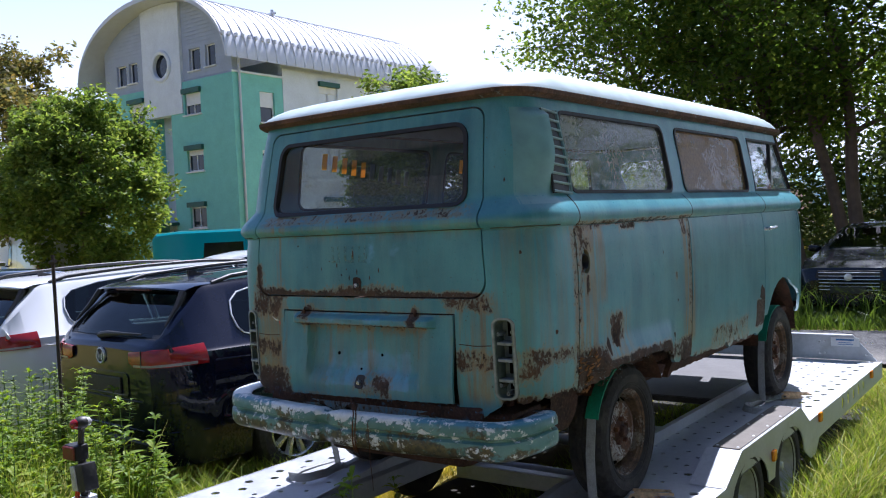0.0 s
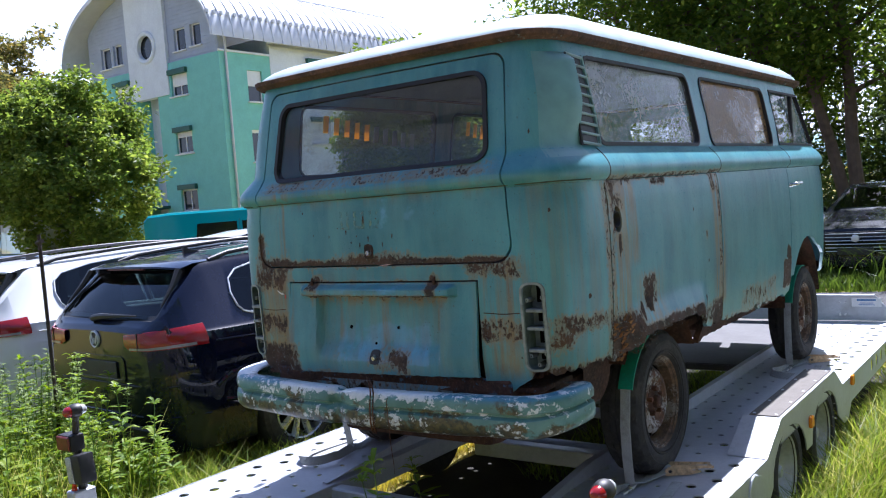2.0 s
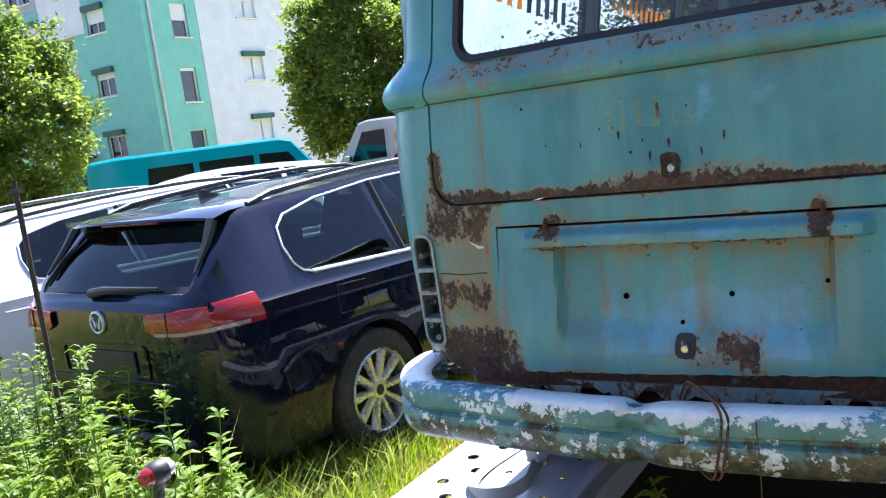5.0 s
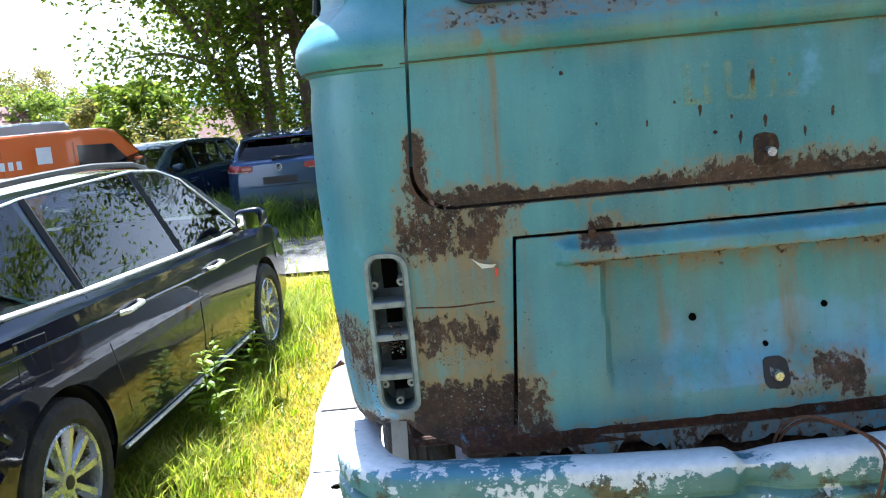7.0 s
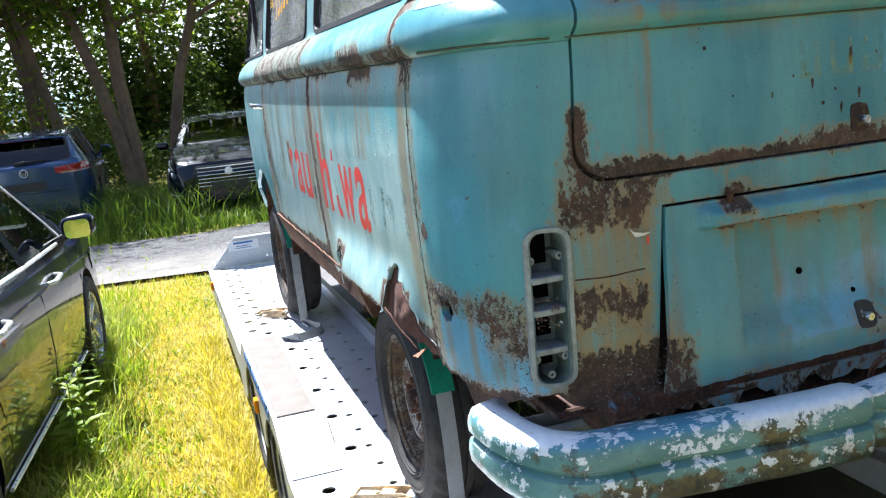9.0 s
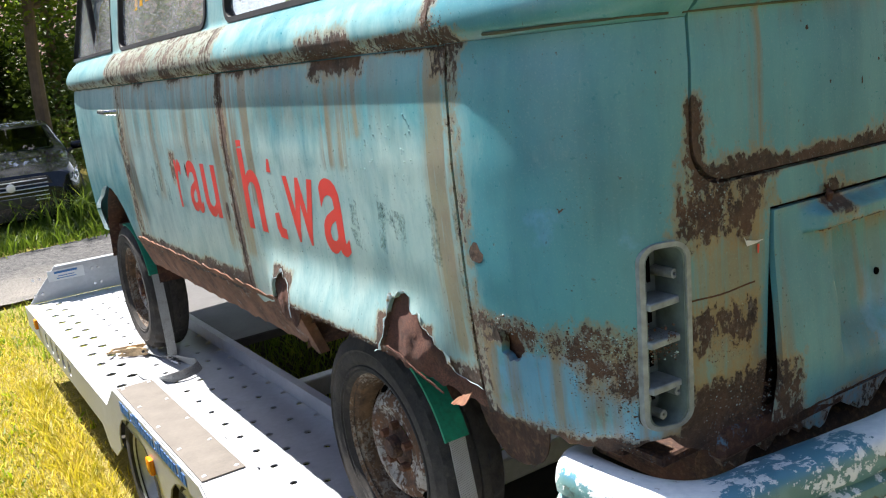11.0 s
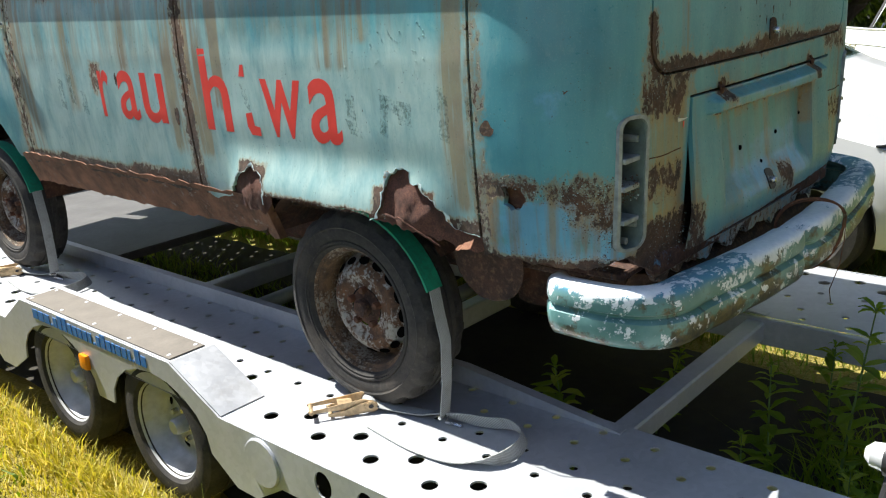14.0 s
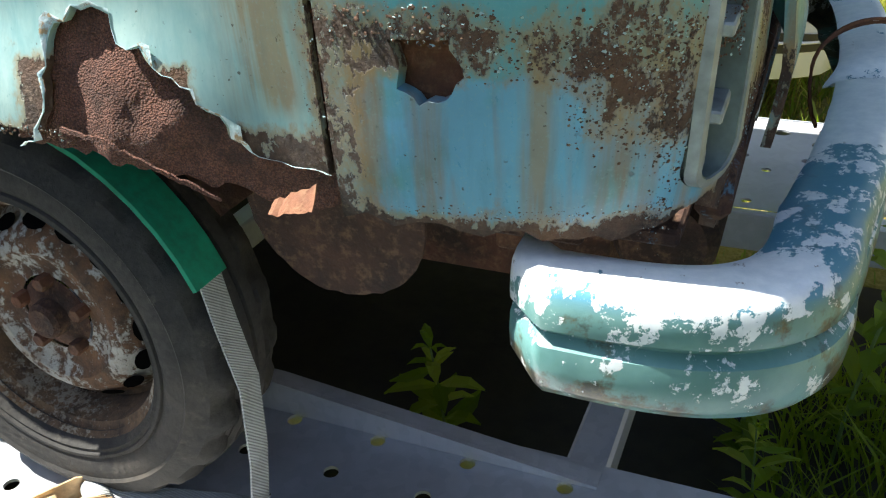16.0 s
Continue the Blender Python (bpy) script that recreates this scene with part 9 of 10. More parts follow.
# ---- the apartment building with its arched roof ----
def apartment():
    X0, X1, Y0, Y1 = -40.30, -29.60, 24.40, 40.0
    CX = (X0 + X1) / 2
    EAVE, GREEN = 10.35, 9.42
    root = thing("apartment_building", "mint green and white apartment house with an arched zinc roof", "building", (CX, Y0, 0))
    o = Vector((CX, Y0, 0))

    def bp(name, bm, mat, parent=None, label="", smooth=False):
        bmesh.ops.translate(bm, verts=bm.verts[:], vec=-o)
        return part(name, bm, mat, parent or root, label, smooth)

    # (centre, sill, width, height) on the gable and on the long side
    gable = [(-32.65, 7.75, 1.25, 1.05), (-32.65, 4.95, 1.25, 1.05), (-32.65, 2.15, 1.25, 1.05), (-37.25, 7.75, 1.25, 1.05), (-37.25, 4.95, 1.25, 1.05), (-37.25, 2.15, 1.25, 1.05)]
    attic = [(-32.45, 9.90, 0.85, 1.08), (-31.25, 9.95, 0.75, 1.05), (-38.6, 9.90, 0.85, 1.08), (-37.55, 9.95, 0.75, 1.05)]
    side = [(26.5, 7.15, 0.95, 1.5), (26.5, 4.25, 0.95, 1.55), (26.5, 1.4, 0.95, 1.6)]
    block = [(30.8, 8.15, 1.4, 1.15), (30.8, 5.15, 1.4, 1.15), (30.8, 2.1, 1.4, 1.15), (35.5, 8.15, 1.4, 1.15), (35.5, 5.15, 1.4, 1.15)]

    def hole_y(c, z, w, h, y):
        b = bmesh.new()
        box(b, (c - w / 2, y - 0.6, z), (c + w / 2, y + 0.22, z + h))
        return b

    def hole_x(c, z, w, h, x):
        b = bmesh.new()
        box(b, (x - 0.22, c - w / 2, z), (x + 0.6, c + w / 2, z + h))
        return b

    # green corner body, right; green body, left; recessed middle; attic storey
    bm = bmesh.new()
    box(bm, (-34.40, Y0, 0), (X1, 27.55, GREEN))
    bp("green_wall", carve(bm, [hole_y(c, z, w, h, Y0) for c, z, w, h in gable[:3]] + [hole_x(c, z, w, h, X1) for c, z, w, h in side]), M_MINT, label="mint green rendered wall")
    bm = bmesh.new()
    box(bm, (X0, Y0, 0), (-36.25, 27.55, GREEN))
    bp("green_wall", carve(bm, [hole_y(c, z, w, h, Y0) for c, z, w, h in gable[3:]]), M_MINT, label="mint green rendered wall")
    bm = bmesh.new()
    box(bm, (-36.25, Y0 + 0.9, 0), (-34.40, Y0 + 1.4, 8.0))
    bp("stair_wall", bm, M_WALLWHITE, label="white recessed stair wall")
    bm = bmesh.new()
    box(bm, (X0 + 0.15, 27.55, 0), (X1 - 0.10, Y1, EAVE + 0.05))
    bp("rear_body", bm, M_WALLWHITE)

    def arch(x, grow=0.0):
        t = (x - CX) / ((X1 - X0) / 2 + 0.75)
        return EAVE - 0.55 + (3.85 + grow) * math.sqrt(max(0.0, 1 - t * t)) ** 0.95

    # attic gable under the arch
    pts = [(X0 + 0.15, GREEN + 0.004)] + [(X1 - 0.15, GREEN + 0.004)]
    pts += [(X1 - 0.15 - (X1 - X0 - 0.3) * i / 24, arch(X1 - 0.15 - (X1 - X0 - 0.3) * i / 24) - 0.12) for i in range(25)]
    bm = bmesh.new()
    prism(bm, pts, lambda u, v, d: Vector((u, d, v)), Y0 + 0.12, Y0 + 0.5)
    wall = bp("attic_gable", carve(bm, [hole_y(c, z, w, h, Y0 + 0.12) for c, z, w, h in attic]), M_LAVENDER, label="grey-blue weatherboarded attic gable")
    for i in range(20):
        z = GREEN + 0.12 + i * 0.19
        hw = 0.0
        for k in range(60):
            x = k * 0.09
            if arch(CX + x) - 0.2 > z:
                hw = x
        if hw > 1.8:
            for a, b in ((CX - min(hw, 5.1), CX - 1.56), (CX + 1.56, CX + min(hw, 5.1))):
                gaps = sorted((c - w / 2 - 0.01, c + w / 2 + 0.01) for c, zz, w, h in attic if a < c < b and zz - 0.2 < z < zz + h)
                ends = [a] + [v for g in gaps for v in g] + [b]
                for p, q in zip(ends[::2], ends[1::2]):
                    if q - p > 0.05:
                        bm = bmesh.new()
                        box(bm, (p, Y0 + 0.104, z), (q, Y0 + 0.121, z + 0.16))
                        bp("weatherboard", bm, M_LAVENDER, wall)
    # white centre panel with the round window
    n = 24
    pts = [(CX - 1.55, 7.9), (CX + 1.55, 7.9)] + [(CX + 1.55 - 3.1 * i / n, arch(CX + 1.55 - 3.1 * i / n) - 0.15) for i in range(n + 1)]
    bm = bmesh.new()
    prism(bm, pts, lambda u, v, d: Vector((u, d, v)), Y0 - 0.06, Y0 + 0.4)
    c = bmesh.new()
    prism(c, [(CX + 0.62 * math.cos(2 * math.pi * i / 32), 10.42 + 0.62 * math.sin(2 * math.pi * i / 32)) for i in range(32)], lambda u, v, d: Vector((u, d, v)), Y0 - 0.4, Y0 + 0.2)
    bp("white_centre_panel", carve(bm, [c]), M_WALLWHITE, label="white centre panel")
    rw = new("round_window")
    rw.parent = root
    bm = bmesh.new()
    lathe(bm, [(0.82, 0.0), (0.82, -0.06), (0.74, -0.1), (0.60, -0.06), (0.58, 0.12)], "y", (CX, Y0 - 0.06, 10.42), 40)
    bp("frame", bm, M_WALLWHITE, rw, "", True)
    bm = bmesh.new()
    bm.faces.new([bm.verts.new((CX + 0.61 * math.cos(2 * math.pi * i / 32), Y0 + 0.1, 10.42 + 0.61 * math.sin(2 * math.pi * i / 32))) for i in range(32)])
    bp("pane", bm, M_PANE, rw)

    # windows with frames, sills, blinds and green hoods
    M_FRAME = plain("white window frame", (0.72, 0.73, 0.74), 0.5, 0, 0.05, 5, 0)
    M_HOOD = plain("dark green blind box", (0.02, 0.10, 0.08), 0.6, 0, 0.1, 5, 0)

    def win(c, z, w, h, axis, pos, hood=False, blind=0.0):
        wr = new("window")
        wr.parent = root

        def pl(u, v, d):
            return Vector((u, pos + 0.15 + d, v)) if axis == "y" else Vector((pos - 0.15 - d, u, v))

        bm = bmesh.new()
        ring_band(bm, [(c - w / 2, z), (c + w / 2, z), (c + w / 2, z + h), (c - w / 2, z + h)], pl, 0.09, -0.04, 0.05)
        if w > 1.0:
            prism(bm, [(c - 0.03, z + 0.09), (c + 0.03, z + 0.09), (c + 0.03, z + h - 0.09), (c - 0.03, z + h - 0.09)], pl, -0.03, 0.03)
        bp("frame", bm, M_FRAME, wr)
        bm = bmesh.new()
        bm.faces.new([bm.verts.new(pl(u, v, 0.0)) for u, v in ((c - w / 2, z), (c + w / 2, z), (c + w / 2, z + h), (c - w / 2, z + h))])
        bp("pane", bm, M_PANE, wr)
        bm = bmesh.new()
        prism(bm, [(c - w / 2 - 0.08, z - 0.06), (c + w / 2 + 0.08, z - 0.06), (c + w / 2 + 0.08, z), (c - w / 2 - 0.08, z)], pl, -0.26, 0.0)
        bp("sill", bm, M_FRAME, wr)
        if blind:
            bm = bmesh.new()
            prism(bm, [(c - w / 2 + 0.06, z + h * (1 - blind)), (c + w / 2 - 0.06, z + h * (1 - blind)), (c + w / 2 - 0.06, z + h), (c - w / 2 + 0.06, z + h)], pl, -0.07, -0.045)
            bp("roller_blind", bm, M_FRAME, wr)
        if hood:
            bm = bmesh.new()
            prism(bm, [(c - w / 2 - 0.06, z + h), (c + w / 2 + 0.06, z + h), (c + w / 2 + 0.06, z + h + 0.24), (c - w / 2 - 0.06, z + h + 0.24)], pl, -0.32, -0.12)
            bp("blind_box", bm, M_HOOD, wr, "dark green blind box")

    for i, (c, z, w, h) in enumerate(gable):
        win(c, z, w, h, "y", Y0, True, (0.55, 0.25, 0.0)[i % 3])
    for c, z, w, h in attic:
        win(c, z, w, h, "y", Y0 + 0.12)
    for i, (c, z, w, h) in enumerate(side):
        win(c, z, w, h, "x", X1, False, (0.5, 0.1, 0.0)[i])
    # white side block
    bm = bmesh.new()
    box(bm, (X1 - 6, 27.56, 0), (X1 + 0.02, Y1 - 0.4, 9.95))
    bp("white_block", carve(bm, [hole_x(c, z, w, h, X1 + 0.02) for c, z, w, h in block]), M_WALLWHITE, label="white rendered side wall")
    for i, (c, z, w, h) in enumerate(block):
        win(c, z, w, h, "x", X1 + 0.02, True, (0.3, 0.0, 0.0, 0.5, 0.2)[i])
    # cornice, drain pipe, roof with standing seams and eave brackets
    bm = bmesh.new()
    box(bm, (X1 - 0.02, Y0 - 0.06, GREEN), (X1 + 0.08, 27.55, GREEN + 0.09))
    bp("cornice", bm, M_WALLWHITE)
    bm = bmesh.new()
    rod(bm, (X1 + 0.09, Y0 + 0.35, 0), (X1 + 0.09, Y0 + 0.35, EAVE - 0.1), 0.06, 8)
    bp("drain_pipe", bm, M_ROOFMETAL, None, "", True)
    bm = bmesh.new()
    m = 28
    rows = []
    for y in (Y0 - 1.0, Y1):
        outer = [Vector((CX + ((X1 - X0) / 2 + 0.74) * math.cos(math.pi * i / m), y, arch(CX + ((X1 - X0) / 2 + 0.74) * math.cos(math.pi * i / m), 0.0) + 0.1)) for i in range(m + 1)]
        inner = [p - Vector((0, 0, 0.22)) for p in outer]
        rows.append(outer + inner[::-1])
    vs = strip(bm, rows, True)
    for r in (vs[0], vs[1]):
        for i in range(m):
            bm.faces.new((r[i], r[i + 1], r[2 * m - i], r[2 * m + 1 - i]))
    bmesh.ops.recalc_face_normals(bm, faces=bm.faces[:])
    roof_ob = bp("roof", bm, M_ROOFMETAL, None, "curved zinc roof", True)
    for k in range(26):
        y = Y0 - 0.9 + k * 0.62
        bm = bmesh.new()
        pts = []
        for i in range(2, 21):
            a = math.pi * i / (2 * 20) * 1.0
            x = CX + ((X1 - X0) / 2 + 0.74) * math.cos(a)
            pts.append(Vector((x, y, arch(x) + 0.125)))
        pipe(bm, [Vector((X1 + 0.76, y, EAVE - 0.5 + 0.12))] + pts, 0.028, 4)
        bp("standing_seam", bm, M_ROOFMETAL, roof_ob)
    for k in range(40):
        y = Y0 - 0.95 + k * 0.4
        bm = bmesh.new()
        x = X1 + 0.55
        box(bm, (x - 0.05, y - 0.05, arch(x) + 0.08), (x + 0.1, y + 0.05, arch(x) + 0.26))
        bp("snow_guard", bm, M_ROOFMETAL, roof_ob)
    bm = bmesh.new()
    rod(bm, (X1 - 1.6, 28.6, 11.6), (X1 - 1.6, 28.6, 13.3), 0.09, 8)
    rod(bm, (X1 - 1.85, 28.6, 13.1), (X1 - 1.35, 28.6, 13.1), 0.07, 8)
    bp("vent_pipe", bm, M_ROOFMETAL)
    bm = bmesh.new()
    box(bm, (-36.3, Y0 - 1.2, 2.35), (-34.2, Y0 + 0.9, 2.5), 0.02)
    bp("porch_roof", bm, M_HOOD)
    bm = bmesh.new()
    box(bm, (-35.9, Y0 + 0.86, 0.0), (-34.8, Y0 + 0.9, 2.1), 0.01)
    bp("door", bm, M_PANE)
    # lower wing behind the maple
    bm = bmesh.new()
    box(bm, (-62, 29, 0), (-42.5, 38, 7.6))
    bp("rear_wing", bm, M_WALLWHITE)
    bm = bmesh.new()
    prism(bm, [(28.4, 7.6), (38.6, 7.6), (33.5, 11.0)], lambda u, v, d: Vector((d, u, v)), -62.5, -42.2)
    bp("wing_roof", bm, M_ROOFMETAL)


apartment()


def house(at, rz, w, d, h, r):
    root = thing("farmhouse", "small house with a red tiled roof beyond the trees", "building", at, rz, 0, "distant houses")
    bm = bmesh.new()
    box(bm, (-w / 2, -d / 2, 0), (w / 2, d / 2, h))
    wall = part("wall", bm, M_WALLWHITE, root, "", False)
    bm = bmesh.new()
    prism(bm, [(-d / 2 - 0.4, h - 0.2), (d / 2 + 0.4, h - 0.2), (0, h + r)], lambda u, v, q: Vector((q, u, v)), -w / 2 - 0.4, w / 2 + 0.4)
    part("roof", bm, M_ROOFTILE, root, "red tiled roof", False)
    for x in (-0.28, 0.0, 0.28):
        bm = bmesh.new()
        box(bm, (x * w - 0.5, -d / 2 - 0.03, h * 0.35), (x * w + 0.5, -d / 2 + 0.05, h * 0.75))
        part("window", bm, M_PANE, root, "", False)


house((-20.5, 74, -2.4), 15, 8, 7, 3.0, 2.8)
house((-30, 50, -1.0), 30, 9, 8, 2.6, 2.4)
house((-44, 85, -2.5), 10, 12, 8, 3.0, 3.0)
house((6.5, 34, 0), -10, 8, 7, 2.8, 2.6)
# wooded hills on the horizon, the haze mixed into their colour
k = Kit("hazy wooded hill")
k.set(k.mix(k.ramp(k.noise(0.03, 6, 0.7), 0.35, 0.65), (0.16, 0.27, 0.30), (0.26, 0.38, 0.36)), 1.0)
bm = bmesh.new()
rows = []
for i in range(90):
    a = radians(-110 + 2.2 * i)
    rr = 900
    hgt = 38 + 34 * fnoise(i * 0.11, 2.0) + 14 * fnoise(i * 0.4, 7.0)
    rows.append([Vector((rr * math.sin(a), rr * math.cos(a), -20)), Vector((rr * 1.05 * math.sin(a), rr * 1.05 * math.cos(a), max(10, hgt * 0.6))), Vector((rr * 1.2 * math.sin(a), rr * 1.2 * math.cos(a), max(14, hgt)))])
strip(bm, rows)
tagged(part("backdrop", bm, k.m), "hazy wooded hills on the horizon", "hills", kind="structure")



def terrace():
    """A long plain apartment block behind the walker, which the van's rear glass mirrors."""
    root = thing("apartment_block", "long plain apartment block with rows of windows", "building", (2, -30, 0))
    bm = bmesh.new()
    box(bm, (-60, -6, 0), (40, 6, 14.5))
    part("wall", bm, plain("grey-brown render", (0.13, 0.12, 0.12), 0.9, 0, 0.08, 4), root, "", False)
    bm = bmesh.new()
    prism(bm, [(-6.6, 14.4), (6.6, 14.4), (0, 20.5)], lambda u, v, d: Vector((d, u, v)), -60.5, 40.5)
    part("roof", bm, plain("dark roof tiles", (0.07, 0.055, 0.05), 0.8, 0, 0.2, 6), root, "", False)
    for f in range(4):
        for i in range(30):
            bm = bmesh.new()
            x = -58 + i * 3.2
            box(bm, (x - 0.6, 5.98, 1.0 + f * 2.9), (x + 0.6, 6.05, 2.4 + f * 2.9))
            part("window", bm, M_PANE if (i + f) % 3 else M_WHITE, root, "", False)


terrace()

# ---- trees, weeds and grass ----
RNG = np.random.default_rng(7)


def leaf_sheet(name, pts, size, material, parent=None, shape=1.9, droop=0.35, spread=0.45):
    """Many small leaves, each a folded quad at its point; sizes vary."""
    n = len(pts)
    pts = np.asarray(pts, float)
    s = size * RNG.uniform(0.6, 1.35, (n, 1))
    d = RNG.normal(size=(n, 3))
    d[:, 2] = d[:, 2] * spread - droop
    d /= np.linalg.norm(d, axis=1, keepdims=True)
    r = RNG.normal(size=(n, 3))
    w = np.cross(d, r)
    w /= np.linalg.norm(w, axis=1, keepdims=True)
    nn = np.cross(d, w)
    v = np.empty((n, 4, 3))
    v[:, 0] = pts
    v[:, 1] = pts + d * s * 0.5 + w * s * 0.5 / shape + nn * s * 0.06
    v[:, 2] = pts + d * s
    v[:, 3] = pts + d * s * 0.5 - w * s * 0.5 / shape + nn * s * 0.06
    me = bpy.data.meshes.new(name)
    idx = np.arange(n * 4).reshape(n, 4)
    me.from_pydata(v.reshape(-1, 3).tolist(), [], idx.tolist())
    return part_mesh(name, me, material, parent, "", False)


def tree(label, at, h, trunk_r, crown, leaves, size, material, lean=(0, 0), fork=0.35, limbs=9, group="trees", seed=1, name="tree", leaf_low=0.3, open_=0.0, dense=0):
    """A trunk that leans and forks, limbs, and a crown of leaf clumps on their tips. crown: radius, centre height, half height."""
    rs = random.Random(seed)
    root = thing(name, label, "tree", (*at, 0), 0, 0, group)
    bm = bmesh.new()
    cr, cz, ch = crown
    stem = []
    x = y = 0.0
    n = 9
    for i in range(n + 1):
        k = i / n
        stem.append(Vector((lean[0] * (0.55 * k + 0.45 * k * k) + 0.11 * h * 0.25 * fnoise(seed * 1.7 + k * 3.1, 1) * min(1, k * 3), lean[1] * k + 0.06 * h * 0.25 * fnoise(seed + k * 2.3, 9) * k, h * 0.86 * k)))
    pipe(bm, [stem[0] - Vector((0, 0, 0.15))] + stem, [trunk_r * 1.35] + [trunk_r * (1 - 0.82 * (i / n) ** 0.8) + 0.01 for i in range(n + 1)], 9)
    tips = []
    for j in range(limbs):
        k = fork + (1 - fork) * (j + rs.random()) / limbs
        i = min(n - 1, int(k * n))
        a = stem[i].lerp(stem[i + 1], k * n - i)
        t = j * 2.4 + rs.uniform(-0.5, 0.5)
        zz = (a.z - cz) / ch
        reach = cr * math.sqrt(max(0.08, 1 - min(0.97, abs(zz)) ** 2)) * rs.uniform(0.65, 1.0)
        end = Vector((stem[-1].x * k + reach * math.cos(t), stem[-1].y * k + reach * math.sin(t), a.z + reach * rs.uniform(0.1, 0.55)))
        mid = a.lerp(end, 0.5) + Vector((0, 0, reach * 0.12))
        r0 = trunk_r * (1 - 0.8 * k) * 0.55 + 0.008
        pipe(bm, [a, a.lerp(mid, 0.5) + Vector((0, 0, 0.02)), mid, end], [r0, r0 * 0.8, r0 * 0.55, r0 * 0.2], 6)
        tips += [mid, end, mid.lerp(end, 0.5)]
        for q in range(3):
            b = mid.lerp(end, rs.uniform(0.0, 0.8))
            e2 = b + Vector((rs.uniform(-1, 1), rs.uniform(-1, 1), rs.uniform(-0.35, 0.6))) * cr * 0.35
            pipe(bm, [b, b.lerp(e2, 0.5), e2], [r0 * 0.35, r0 * 0.25, r0 * 0.08], 5)
            tips.append(e2)
    part("trunk", bm, M_BARK, root, "grey-brown trunk and limbs")
    # clumps: on the tips, and more through the crown's shell
    clumps = [(p.x, p.y, p.z) for p in tips]
    top = stem[-1]
    while len(clumps) < 3.2 * limbs + 34:
        u = np.array([rs.gauss(0, 1) for _ in range(3)])
        u /= np.linalg.norm(u)
        rad = rs.uniform(0.45, 0.98) ** 0.5
        p = (top.x * 0.6 + u[0] * cr * rad, top.y * 0.6 + u[1] * cr * rad, cz + u[2] * ch * rad)
        if p[2] > cz - ch * (1 - leaf_low) or rs.random() < 0.4:
            clumps.append(p)
    spread = np.array([cr * 0.14, cr * 0.14, cr * 0.10])
    if dense:
        # a closed crown: many small clumps over its lumpy egg-shaped shell, fewer inside
        for _ in range(dense):
            u = np.array([rs.gauss(0, 1) for _ in range(3)])
            u /= np.linalg.norm(u)
            lump = 1 + 0.16 * fnoise(u[0] * 2.3 + seed, u[1] * 2.3, u[2] * 2.3) + 0.10 * fnoise(u[0] * 5 + seed, u[1] * 5, u[2] * 5)
            rad = (rs.uniform(0.80, 1.0) if rs.random() < 0.8 else rs.uniform(0.4, 0.8)) * lump
            wide = 1.0 - 0.22 * max(0.0, u[2])
            clumps.append((top.x * 0.6 + u[0] * cr * rad * wide, top.y * 0.6 + u[1] * cr * rad * wide, cz + u[2] * ch * rad))
        spread = np.array([cr, cr, cr]) * 0.062
    cl = np.array(clumps)
    wts = RNG.uniform(0.3, 1.0, len(cl)) * (RNG.uniform(size=len(cl)) > open_)
    wts /= wts.sum()
    pick = RNG.choice(len(cl), leaves, p=wts)
    off = RNG.normal(size=(leaves, 3)) * spread
    leaf_sheet("crown", cl[pick] + off, size, material, root)
    return root


tree("round leafy maple beside the car park", (-17.1, 9.0), 5.4, 0.17, (1.95, 3.0, 2.25), 52000, 0.13, M_LEAF_MAPLE, fork=0.28, limbs=14, seed=3, dense=420)
tree("large dense maple behind the parked vans", (-13.3, 17.7), 6.2, 0.2, (2.3, 3.4, 2.75), 56000, 0.15, M_LEAF_MAPLE, fork=0.2, limbs=16, seed=5, dense=420)
tree("olive-leaved tree at the car park's edge", (-27.5, 11.5), 8.6, 0.22, (3.2, 5.2, 3.4), 26000, 0.20, M_LEAF_OLIVE, fork=0.25, limbs=12, seed=8, dense=260)
GROVE = [(-4.6, 19.1, 12, (-3.4, 0.3), 3.3), (-4.55, 19.0, 12.5, (-0.3, 0.2), 3.4), (-3.6, 19.2, 12, (-0.4, 0.3), 3.4), (-2.95, 19.0, 12, (-3.0, 0.2), 3.3), (-1.85, 18.9, 12.5, (-3.2, 0.2), 3.4), (-1.75, 19.0, 12.5, (-0.7, 0.4), 3.4),
         (-0.95, 19.0, 12, (3.0, 0.3), 3.4), (1.2, 18.8, 12.5, (1.0, 0.1), 3.6), (2.9, 19.6, 13.5, (-1.2, -0.4), 3.6), (-5.2, 24.4, 13, (0.3, 0.2), 3.6), (-1.2, 24.8, 14, (0.1, 0.3), 4.0), (2.6, 24.5, 14, (0.0, 0.2), 4.0), (10.8, 20.0, 11, (-0.3, 0.1), 3.4)]
for i, (x, y, h, ln, cr) in enumerate(GROVE):
    tree("tall slender grove tree with a leaning trunk", (x, y), h, 0.14 + 0.02 * (i % 3), (cr, h * 0.63, h * 0.41), 8200, 0.165, M_LEAF_DARK, ln, 0.3, 16, "grove trees", 20 + i, leaf_low=0.1, open_=0.3)
tree("grove tree with a broad low crown hanging over the parked cars", (-4.8, 19.3), 8.6, 0.15, (3.2, 5.3, 3.5), 17000, 0.14, M_LEAF_DARK, (-3.0, -1.3), 0.22, 18, "grove trees", 19, leaf_low=0.05, open_=0.35)
tree("dark-trunked tree shading the hedge behind the white cars", (11.9, 3.45), 13, 0.2, (4.6, 7.6, 5.0), 17000, 0.28, M_LEAF_DARK, (0.2, 0.3), 0.3, 14, "trees", 55)
